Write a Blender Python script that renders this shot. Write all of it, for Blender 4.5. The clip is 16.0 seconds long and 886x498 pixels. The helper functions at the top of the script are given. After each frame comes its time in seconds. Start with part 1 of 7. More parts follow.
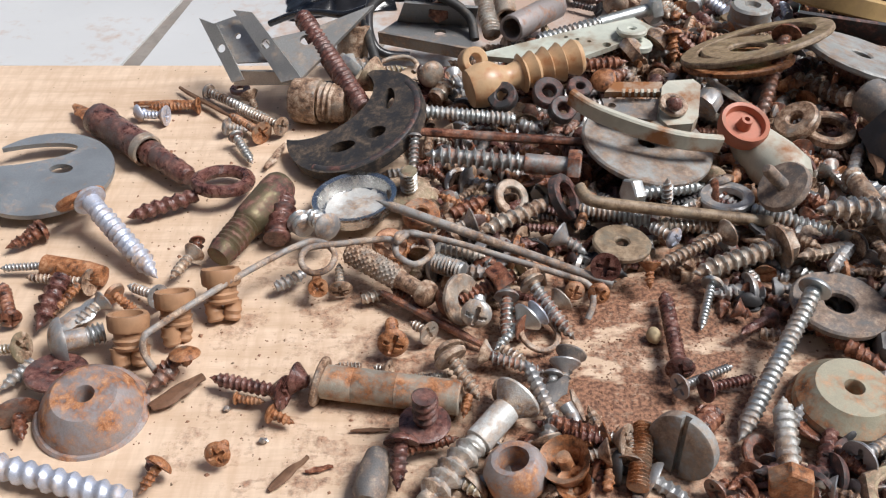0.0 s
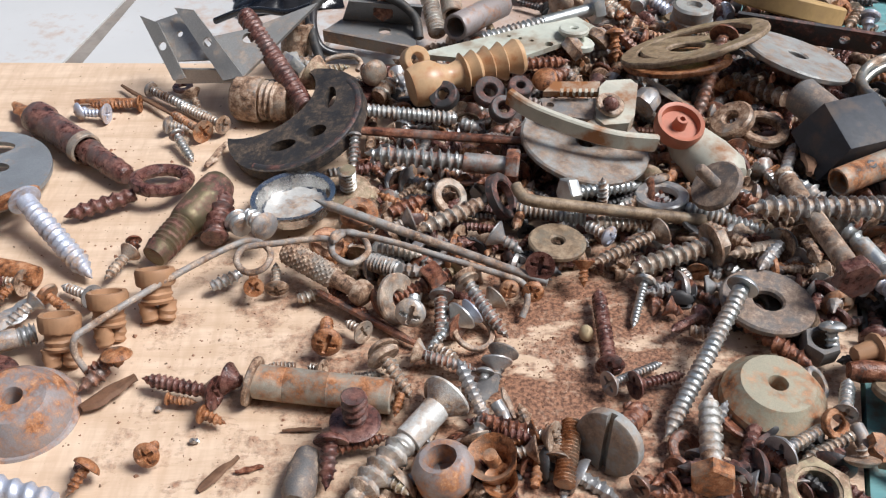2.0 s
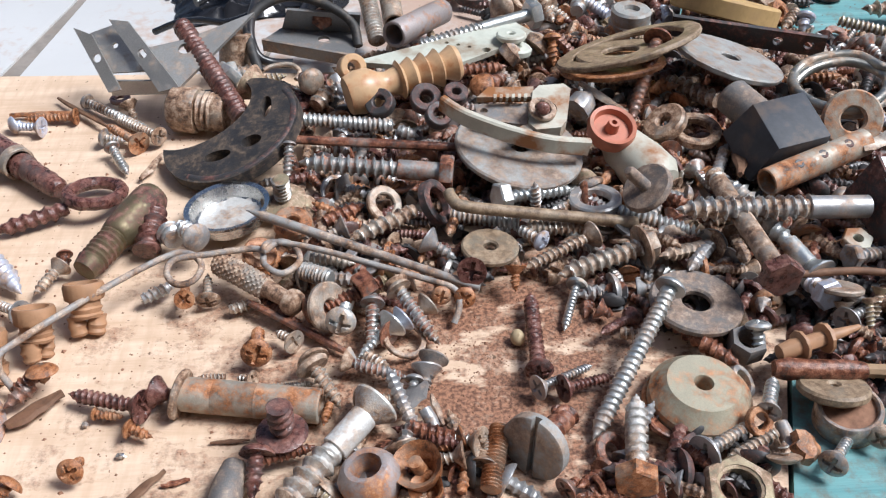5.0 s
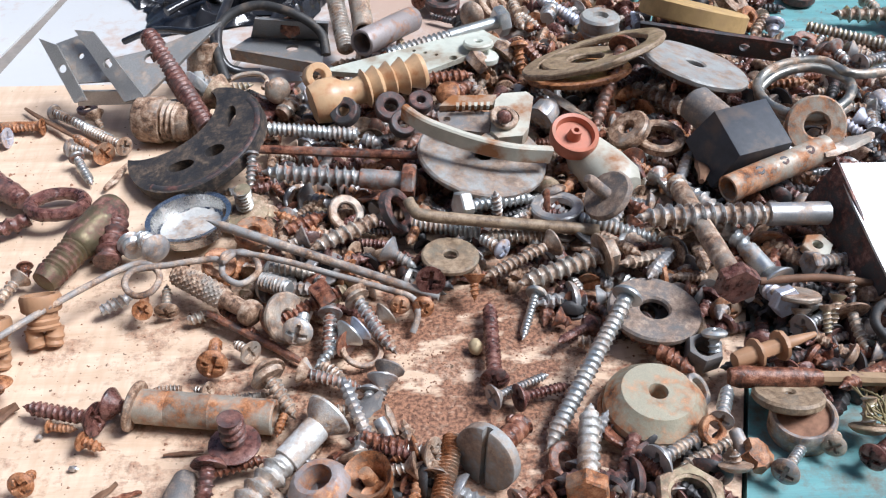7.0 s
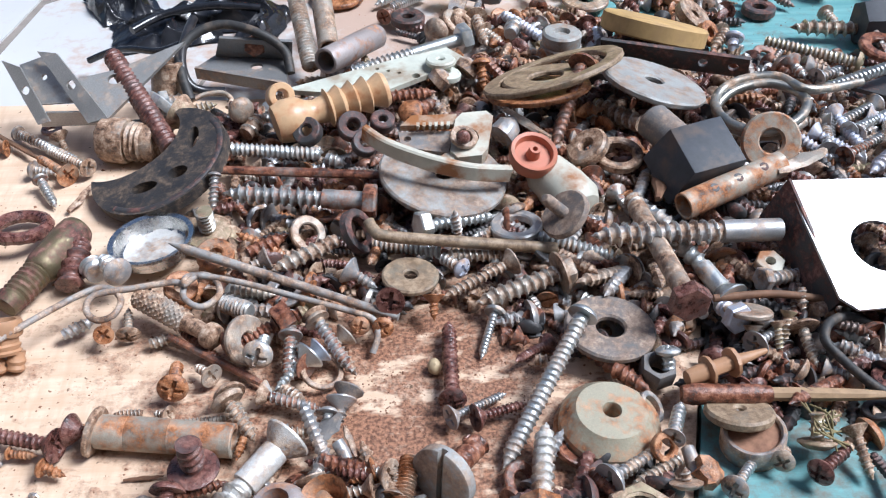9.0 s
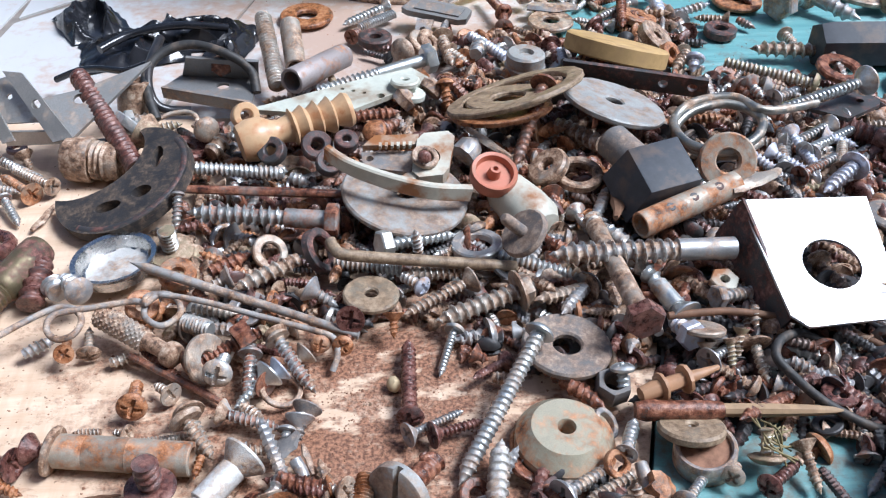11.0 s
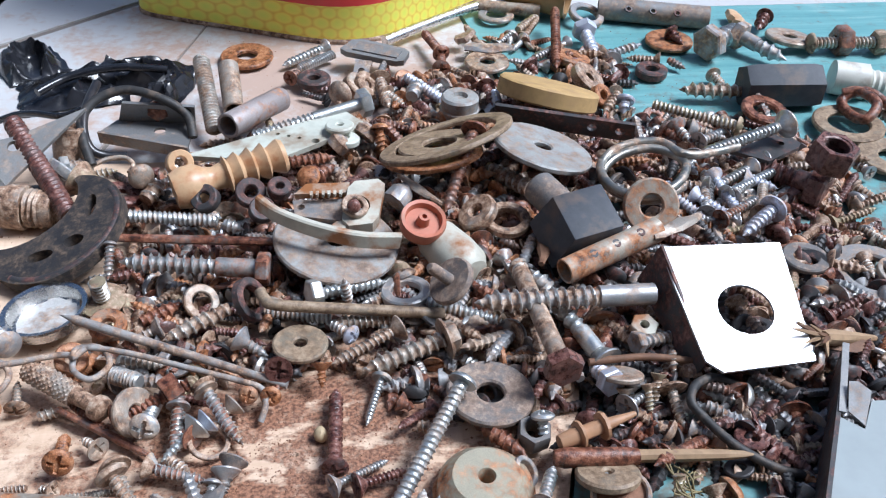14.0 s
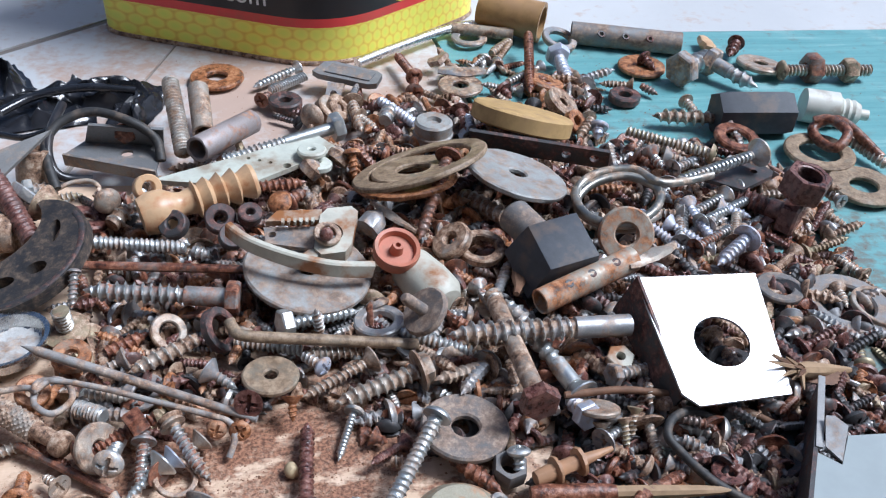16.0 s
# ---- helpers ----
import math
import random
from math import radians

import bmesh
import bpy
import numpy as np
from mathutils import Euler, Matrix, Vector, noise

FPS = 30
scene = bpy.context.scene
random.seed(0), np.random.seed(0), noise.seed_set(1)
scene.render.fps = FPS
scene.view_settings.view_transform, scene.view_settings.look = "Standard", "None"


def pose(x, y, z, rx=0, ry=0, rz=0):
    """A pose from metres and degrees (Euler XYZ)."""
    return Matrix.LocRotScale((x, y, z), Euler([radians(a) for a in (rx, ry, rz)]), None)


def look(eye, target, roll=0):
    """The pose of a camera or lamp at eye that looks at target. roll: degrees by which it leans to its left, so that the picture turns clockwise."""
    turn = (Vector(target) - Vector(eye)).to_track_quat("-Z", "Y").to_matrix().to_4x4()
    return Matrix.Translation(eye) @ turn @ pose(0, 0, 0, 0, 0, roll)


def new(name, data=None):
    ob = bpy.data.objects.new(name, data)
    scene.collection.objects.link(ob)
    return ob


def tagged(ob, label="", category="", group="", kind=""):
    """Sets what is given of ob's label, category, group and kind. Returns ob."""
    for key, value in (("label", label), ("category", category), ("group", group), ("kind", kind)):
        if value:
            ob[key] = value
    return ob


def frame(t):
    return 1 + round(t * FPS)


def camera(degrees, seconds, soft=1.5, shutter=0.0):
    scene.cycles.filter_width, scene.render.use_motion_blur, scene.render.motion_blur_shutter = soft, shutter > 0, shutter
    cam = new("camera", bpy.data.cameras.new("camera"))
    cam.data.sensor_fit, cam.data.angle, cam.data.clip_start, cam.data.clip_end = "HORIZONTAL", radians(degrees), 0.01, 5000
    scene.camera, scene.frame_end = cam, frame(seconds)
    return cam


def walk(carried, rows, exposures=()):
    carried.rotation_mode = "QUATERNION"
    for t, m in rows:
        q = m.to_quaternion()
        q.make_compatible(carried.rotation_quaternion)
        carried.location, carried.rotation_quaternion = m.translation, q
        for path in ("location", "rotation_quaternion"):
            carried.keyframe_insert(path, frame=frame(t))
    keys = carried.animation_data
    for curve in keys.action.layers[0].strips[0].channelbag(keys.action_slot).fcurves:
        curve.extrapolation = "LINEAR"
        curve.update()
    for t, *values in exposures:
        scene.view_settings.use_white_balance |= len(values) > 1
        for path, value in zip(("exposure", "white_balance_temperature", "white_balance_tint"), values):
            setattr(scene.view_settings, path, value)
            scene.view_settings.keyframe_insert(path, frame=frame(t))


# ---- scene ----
cam = camera(51.2, 16.0, soft=1.2)
# seconds, eye, forward, right
PATH = [
    (0, (0.03789, 0.04322, 0.18110), (-0.01753, 0.75613, -0.65419), (0.99977, 0.00522, -0.02075)),
    (0.5, (0.04078, 0.04313, 0.18137), (-0.01346, 0.75696, -0.65332), (0.99984, 0.00236, -0.01786)),
    (1, (0.04401, 0.04336, 0.18083), (-0.00304, 0.75588, -0.65470), (0.99991, -0.00619, -0.01179)),
    (1.5, (0.04618, 0.04302, 0.18174), (0.00857, 0.75386, -0.65698), (0.99988, -0.01487, -0.00402)),
    (2, (0.04764, 0.04290, 0.18259), (0.01397, 0.75260, -0.65833), (0.99979, -0.02052, -0.00225)),
    (2.5, (0.05039, 0.04250, 0.18220), (0.01102, 0.75398, -0.65681), (0.99977, -0.02047, -0.00673)),
    (3, (0.05277, 0.04148, 0.18249), (0.00943, 0.75567, -0.65489), (0.99972, -0.02121, -0.01009)),
    (3.5, (0.05623, 0.04138, 0.18270), (0.01140, 0.75613, -0.65432), (0.99960, -0.02546, -0.01200)),
    (4, (0.05774, 0.04230, 0.18096), (0.02524, 0.75624, -0.65381), (0.99919, -0.03950, -0.00711)),
    (6.5, (0.06796, 0.04265, 0.18683), (0.04377, 0.75486, -0.65442), (0.99828, -0.05867, -0.00090)),
    (7, (0.07135, 0.04301, 0.18398), (0.04119, 0.75822, -0.65070), (0.99823, -0.05914, -0.00572)),
    (7.5, (0.07225, 0.04484, 0.18448), (0.04622, 0.75699, -0.65178), (0.99797, -0.06363, -0.00313)),
    (8, (0.07355, 0.04416, 0.18851), (0.05157, 0.75470, -0.65404), (0.99762, -0.06895, -0.00090)),
    (8.5, (0.07579, 0.04315, 0.18965), (0.05462, 0.75561, -0.65274), (0.99720, -0.07477, -0.00310)),
    (9, (0.07846, 0.04362, 0.19030), (0.05864, 0.75769, -0.64997), (0.99682, -0.07965, -0.00292)),
    (11.5, (0.08892, 0.04089, 0.19457), (0.08342, 0.76764, -0.63542), (0.99484, -0.10114, 0.00843)),
    (12, (0.09339, 0.04173, 0.19642), (0.08379, 0.76840, -0.63446), (0.99428, -0.10678, 0.00199)),
    (12.5, (0.09341, 0.04126, 0.19860), (0.09439, 0.76921, -0.63199), (0.99300, -0.11805, 0.00462)),
    (13, (0.09582, 0.04016, 0.20008), (0.09935, 0.77205, -0.62775), (0.99262, -0.12097, 0.00833)),
    (13.5, (0.09637, 0.04053, 0.20275), (0.10792, 0.77258, -0.62568), (0.99198, -0.12531, 0.01638)),
    (14, (0.09543, 0.04173, 0.20564), (0.11962, 0.77159, -0.62477), (0.99091, -0.13178, 0.02698)),
    (14.5, (0.09422, 0.04321, 0.20614), (0.13087, 0.77234, -0.62158), (0.98970, -0.13848, 0.03631)),
    (15, (0.09442, 0.04449, 0.20525), (0.14151, 0.77411, -0.61703), (0.98820, -0.14734, 0.04179)),
    (15.5, (0.09563, 0.04639, 0.20452), (0.14647, 0.77738, -0.61174), (0.98752, -0.15110, 0.04443)),
    (16, (0.09435, 0.04826, 0.20638), (0.15470, 0.77661, -0.61069), (0.98647, -0.15536, 0.05232)),
]


def facing(eye, ahead, right):
    """The pose of a camera at eye that looks along ahead with right on its right."""
    back, right = -Vector(ahead), Vector(right)
    m = Matrix((right, back.cross(right), back)).transposed().to_4x4()
    m.translation = eye
    return m


walk(cam, [(t, facing(eye, ahead, right)) for t, eye, ahead, right in PATH], [(0, -0.10, 6150, 10), (4, 0.05, 5920, 10), (9, 0.29, 5530, 10), (12.5, 0.26, 5400, 10), (16, 0.04, 5360, 10)])

# ---- daylight: a bright overcast sky, strongest from behind the pile ----
world = bpy.data.worlds.new("sky")
scene.world = world
world.use_nodes = True
wt = world.node_tree
sky = wt.nodes.new("ShaderNodeTexSky")
sky.sky_type, sky.sun_disc = "NISHITA", False
sky.sun_elevation, sky.sun_rotation = radians(55), radians(95)
sky.air_density, sky.dust_density, sky.ozone_density = 1.0, 4.0, 1.0
wt.nodes["Background"].inputs["Strength"].default_value = 0.08
wt.links.new(sky.outputs[0], wt.nodes["Background"].inputs["Color"])
sun = new("sun", bpy.data.lights.new("sun", "SUN"))
sun.data.energy, sun.data.angle, sun.data.color = 4.6, radians(22), (1.0, 0.97, 0.92)
sun.matrix_world = look((0.86, -0.07, 1.26), (0, 0, 0))

# ---- materials ----
MM = 0.001


class Nodes:
    def __init__(self, name):
        self.mat = bpy.data.materials.new(name)
        self.mat.use_nodes = True
        self.tree = self.mat.node_tree
        self.bsdf = self.tree.nodes["Principled BSDF"]

    def node(self, kind, **values):
        n = self.tree.nodes.new(kind)
        for k, v in values.items():
            if k in n.inputs:
                self.put(n.inputs[k], v)
        return n

    def put(self, socket, v):
        if isinstance(v, bpy.types.NodeSocket):
            self.tree.links.new(v, socket)
        else:
            socket.default_value = v

    def coords(self, stretch=(1, 1, 1), shuffle=True):
        c = self.node("ShaderNodeTexCoord").outputs["Object"]
        m = self.node("ShaderNodeVectorMath")
        m.operation = "MULTIPLY"
        self.put(m.inputs[0], c)
        self.put(m.inputs[1], stretch)
        if not shuffle:
            return m.outputs[0]
        r = self.node("ShaderNodeObjectInfo").outputs["Random"]
        a = self.node("ShaderNodeVectorMath")
        a.operation = "ADD"
        self.put(a.inputs[0], m.outputs[0])
        self.put(a.inputs[1], r)
        return a.outputs[0]

    def noise(self, vec, scale, detail=5.0, rough=0.6):
        return self.node("ShaderNodeTexNoise", Vector=vec, Scale=scale, Detail=detail, Roughness=rough).outputs["Fac"]

    def ramp(self, fac, stops):
        r = self.node("ShaderNodeValToRGB", Fac=fac)
        el = r.color_ramp.elements
        while len(el) < len(stops):
            el.new(0.5)
        for e, (p, c) in zip(el, stops):
            e.position = p
            e.color = (*c, 1) if len(c) == 3 else c
        return r.outputs["Color"]

    def step(self, fac, lo, hi, a=0.0, b=1.0):
        m = self.node("ShaderNodeMapRange", Value=fac)
        for k, v in (("From Min", lo), ("From Max", hi), ("To Min", a), ("To Max", b)):
            self.put(m.inputs[k], v)
        return m.outputs[0]

    def mix(self, fac, a, b):
        m = self.node("ShaderNodeMix")
        m.data_type = "RGBA"
        self.put(m.inputs[0], fac)
        self.put(m.inputs[6], a if isinstance(a, bpy.types.NodeSocket) else (*a, 1))
        self.put(m.inputs[7], b if isinstance(b, bpy.types.NodeSocket) else (*b, 1))
        return m.outputs[2]

    def math(self, op, a, b):
        m = self.node("ShaderNodeMath")
        m.operation = op
        self.put(m.inputs[0], a)
        self.put(m.inputs[1], b)
        return m.outputs[0]

    def done(self, color=None, rough=None, metal=None, bump=None, strength=0.4, dist=0.0003):
        for k, v in (("Base Color", color), ("Roughness", rough), ("Metallic", metal)):
            if v is not None:
                self.put(self.bsdf.inputs[k], (*v, 1) if isinstance(v, tuple) else v)
        if bump is not None:
            b = self.node("ShaderNodeBump", Height=bump, Strength=strength, Distance=dist)
            self.put(self.bsdf.inputs["Normal"], b.outputs[0])
        return self.mat


def metal(name, clean, rust, amount, rough=0.35, shine=1.0, relief=0.4, wet=0.75):
    """Metal with rust over a share of it: grain, blotches and pits at three sizes."""
    n = Nodes(name)
    v = n.coords()
    big, mid, fine = n.noise(v, 150, 5), n.noise(v, 560, 6), n.noise(v, 2600, 3)
    tone = n.noise(v, 60, 2)
    blotch = n.math("ADD", n.math("MULTIPLY", big, 0.7), n.math("MULTIPLY", mid, 0.3))
    shift = n.math("MULTIPLY", n.math("SUBTRACT", n.node("ShaderNodeObjectInfo").outputs["Random"], 0.5), 0.14)
    mask = n.step(n.math("ADD", n.math("ADD", blotch, shift), n.math("MULTIPLY", n.math("SUBTRACT", fine, 0.5), 0.16)), 0.56 - amount * 0.30, 0.72 - amount * 0.30)
    dark, warm, pale = rust
    red = n.ramp(n.math("ADD", n.math("ADD", n.math("MULTIPLY", mid, 0.45), n.math("MULTIPLY", fine, 0.2)), n.math("MULTIPLY", n.noise(v, 230, 4), 0.35)), [(0.41, dark), (0.50, warm), (0.61, pale)])
    base = n.mix(n.step(fine, 0.35, 0.65), tuple(c * 0.78 for c in clean), clean)
    base = n.mix(n.step(tone, 0.4, 0.65, 0.0, 0.45), base, tuple(c * 0.55 for c in clean))
    color = n.mix(mask, base, red)
    r = n.math("ADD", n.math("MULTIPLY", mask, wet - rough), n.math("ADD", rough - 0.1, n.math("MULTIPLY", mid, 0.25)))
    m = n.math("MULTIPLY", n.math("SUBTRACT", 1.0, mask), shine)
    h = n.math("ADD", n.math("MULTIPLY", mid, 0.6), n.math("MULTIPLY", fine, 0.4))
    return n.done(color, r, m, h, relief)


RED = ((0.028, 0.010, 0.007), (0.180, 0.064, 0.035), (0.40, 0.195, 0.12))
ORANGE = ((0.07, 0.026, 0.013), (0.33, 0.128, 0.048), (0.53, 0.29, 0.16))
PURPLE = ((0.03, 0.014, 0.013), (0.125, 0.048, 0.038), (0.27, 0.14, 0.11))
TAN = ((0.05, 0.026, 0.018), (0.29, 0.175, 0.11), (0.58, 0.46, 0.35))
BROWNED = ((0.15, 0.105, 0.08), (0.26, 0.185, 0.14), (0.38, 0.30, 0.235))
CALM = ((0.13, 0.085, 0.052), (0.25, 0.175, 0.11), (0.37, 0.28, 0.19))
ZINC = metal("zinc_plating", (0.66, 0.69, 0.69), TAN, 0.14, 0.36, 0.85)
BLUEZINC = metal("pale_blue_zinc", (0.68, 0.72, 0.84), TAN, 0.14, 0.42, 0.55)
DULL = metal("dull_grey_steel", (0.46, 0.46, 0.465), TAN, 0.40, 0.38, 0.62)
SPOT = metal("zinc_with_rust", (0.52, 0.52, 0.50), RED, 0.46, 0.40, 0.85)
BRASSY = metal("yellow_passivated_steel", (0.40, 0.34, 0.22), TAN, 0.45, 0.48, 0.6)
RUST = metal("red_brown_rust", (0.34, 0.28, 0.25), RED, 0.84, 0.33, 0.6, 1.2, 0.30)
RUSTO = metal("orange_rust", (0.42, 0.32, 0.24), ORANGE, 0.87, 0.45, 0.5, 1.2, 0.44)
DARKRUST = metal("dark_purple_rust", (0.20, 0.15, 0.14), PURPLE, 0.92, 0.32, 0.5, 1.1, 0.26)
TANRUST = metal("tan_weathered_steel", (0.48, 0.43, 0.37), TAN, 0.70, 0.45, 0.5, 0.8, 0.46)
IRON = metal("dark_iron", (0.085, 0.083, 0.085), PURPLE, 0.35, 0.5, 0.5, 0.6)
GREYSTEEL = metal("grey_sheet_steel", (0.30, 0.30, 0.30), BROWNED, 0.30, 0.55, 0.6, 0.25)
MOTTLED = metal("mottled_oxidised_steel", (0.40, 0.405, 0.395), BROWNED, 0.32, 0.6, 0.3, 0.35)
SHEET = metal("bent_grey_sheet", (0.52, 0.51, 0.49), BROWNED, 0.10, 0.40, 0.75, 0.12)
# darker grey than the rest of the bracket's sheet
BENT = metal("darker_bent_sheet", (0.30, 0.295, 0.285), BROWNED, 0.22, 0.5, 0.35, 0.2)
FLATGREY = metal("flat_grey_steel", (0.36, 0.38, 0.40), BROWNED, -0.12, 0.5, 0.55, 0.12)
TANCALM = metal("smooth_tan_oxide", (0.30, 0.26, 0.20), CALM, 0.80, 0.5, 0.4, 0.5, 0.55)
AGED = metal("aged_dark_steel", (0.20, 0.19, 0.185), BROWNED, 0.42, 0.6, 0.4)
OLIVE = metal("olive_grey_steel", (0.47, 0.43, 0.32), ORANGE, 0.56, 0.42, 0.35, 0.35)
PINKED = metal("pink_grey_steel", (0.42, 0.37, 0.36), ORANGE, 0.42, 0.5, 0.35, 0.4)
WIRE = metal("weathered_wire", (0.40, 0.385, 0.37), TAN, 0.48, 0.55, 0.25, 0.6)
CRUST = metal("white_crusted_steel", (0.76, 0.75, 0.72), TAN, 0.26, 0.45, 0.3, 1.0)
STEEL = metal("plain_spring_steel", (0.42, 0.41, 0.37), TAN, 0.25, 0.32, 0.9, 0.15)
SOOT = metal("sooty_steel", (0.045, 0.043, 0.045), ((0.03, 0.024, 0.022), (0.075, 0.056, 0.043), (0.16, 0.115, 0.08)), 0.40, 0.6, 0.3, 0.7)
PALE = metal("worn_pale_crest", (0.70, 0.67, 0.61), TAN, 0.26, 0.40, 0.8, 0.5)
OLDBRASS = metal("old_brass", (0.19, 0.155, 0.09), PURPLE, 0.34, 0.45, 0.7, 0.5)
STREAKED = metal("streaked_steel", (0.50, 0.45, 0.37), ORANGE, 0.38, 0.5, 0.35, 0.6)
CHROME = metal("bright_chrome", (0.72, 0.72, 0.71), TAN, 0.14, 0.24, 1.0, 0.15)
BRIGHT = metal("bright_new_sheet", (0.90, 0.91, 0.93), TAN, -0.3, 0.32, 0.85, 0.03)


def plain(name, color, rough, var=0.25, scale=400, relief=0.15, dirt=(0.2, 0.12, 0.07), grime=0.25, spec=0.5, lo=0.50):
    n = Nodes(name)
    v = n.coords()
    a, b = n.noise(v, scale, 5), n.noise(v, scale * 6, 3)
    col = n.mix(n.step(a, 0.3, 0.7), tuple(c * (1 - var) for c in color), color)
    col = n.mix(n.step(n.noise(v, scale * 0.5, 6), lo, lo + 0.16, 0.0, grime * 2), col, dirt)
    n.put(n.bsdf.inputs["Specular IOR Level"], spec)
    return n.done(col, n.step(b, 0.2, 0.8, rough - 0.08, rough + 0.12), None, n.math("ADD", a, n.math("MULTIPLY", b, 0.4)), relief)


NYLON = plain("yellowed_nylon", (0.64, 0.42, 0.24), 0.35, 0.25, 300, 0.1, (0.36, 0.14, 0.05), 0.4)
TANPLASTIC = plain("dirty_tan_plastic", (0.47, 0.26, 0.14), 0.55, 0.3, 350, 0.15)
REDPLASTIC = plain("faded_red_plastic", (0.50, 0.17, 0.10), 0.5, 0.2, 300, 0.1)
BLACKPLASTIC = plain("black_plastic", (0.022, 0.022, 0.026), 0.30, 0.3, 300, 0.1, (0.10, 0.08, 0.07), 0.15)
SLATE = plain("black_bakelite", (0.062, 0.068, 0.082), 0.55, 0.3, 200, 0.15, (0.13, 0.09, 0.065), 0.3, 0.3)
RUBBER = plain("black_rubber", (0.035, 0.034, 0.034), 0.6, 0.3, 400, 0.1, (0.15, 0.11, 0.08), 0.3)
BAG = plain("black_film", (0.015, 0.016, 0.02), 0.16, 0.3, 120, 0.3, (0.06, 0.06, 0.07), 0.1)
CREAM = plain("aged_cream_enamel", (0.58, 0.56, 0.47), 0.5, 0.3, 150, 0.35, (0.27, 0.105, 0.03), 0.5, 0.5, 0.46)
WHITEPLASTIC = plain("grubby_white_plastic", (0.66, 0.65, 0.58), 0.4, 0.12, 260, 0.08)
PALEGREEN = plain("flaking_pale_green_paint", (0.58, 0.60, 0.52), 0.5, 0.25, 170, 0.25, (0.25, 0.18, 0.12), 0.4)
CARD = plain("brown_fibreboard", (0.52, 0.34, 0.14), 0.7, 0.3, 240, 0.2)
BONE = plain("varnished_wood", (0.42, 0.25, 0.11), 0.45, 0.4, 220, 0.2)
CHIP = plain("dark_wood_splinter", (0.20, 0.10, 0.055), 0.7, 0.5, 300, 0.4)
TWIG = plain("pale_dry_twig", (0.42, 0.28, 0.16), 0.7, 0.4, 300, 0.4)
STRAW = plain("yellow_green_fibre", (0.28, 0.23, 0.11), 0.6, 0.4, 300, 0.2)
DUST = plain("rust_crumbs", (0.36, 0.19, 0.12), 0.9, 0.5, 500, 0.3)
PEBBLE = plain("pale_pebble", (0.55, 0.43, 0.26), 0.6, 0.3, 200, 0.2)
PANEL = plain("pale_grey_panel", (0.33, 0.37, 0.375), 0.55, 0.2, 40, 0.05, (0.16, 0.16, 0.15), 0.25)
BLACKINK = plain("can_black_print", (0.022, 0.022, 0.025), 0.35, 0.1, 60, 0.02, (0.1, 0.1, 0.1), 0.1)
REDINK = plain("can_red_print", (0.72, 0.06, 0.06), 0.35, 0.1, 60, 0.02)
WHITEINK = plain("can_white_print", (0.85, 0.85, 0.85), 0.4, 0.05, 60, 0.02)


def honeycomb():
    """Yellow print with staggered rows of round comb cells, greener at their middles."""
    n = Nodes("honeycomb_print")
    v = n.node("ShaderNodeTexCoord").outputs["Object"]
    xyz = n.node("ShaderNodeSeparateXYZ", Vector=v)
    along = n.math("ADD", n.math("MULTIPLY", xyz.outputs[0], 0.92 / 0.0062), n.math("MULTIPLY", xyz.outputs[1], 0.62 / 0.0062))
    up = n.math("MULTIPLY", xyz.outputs[2], 1 / 0.0062)

    def lattice(shift):
        x = n.math("SUBTRACT", n.math("FRACT", n.math("ADD", along, shift), 0.0), 0.5)
        z = n.math("SUBTRACT", n.math("MULTIPLY", n.math("FRACT", n.math("ADD", n.math("MULTIPLY", up, 1 / 1.732), shift), 0.0), 1.732), 0.866)
        return n.math("SQRT", n.math("ADD", n.math("MULTIPLY", x, x), n.math("MULTIPLY", z, z)), 0.0)

    cells = n.math("MINIMUM", lattice(0.0), lattice(0.5))
    blot = n.noise(v, 45, 4)
    col = n.ramp(cells, [(0.10, (0.80, 0.82, 0.12)), (0.38, (0.88, 0.80, 0.12)), (0.47, (0.84, 0.66, 0.09)), (0.57, (0.74, 0.55, 0.07))])
    col = n.mix(n.step(blot, 0.5, 0.7, 0, 0.6), col, (0.72, 0.72, 0.13))
    return n.done(col, 0.35, 0.0)


COMB = honeycomb()


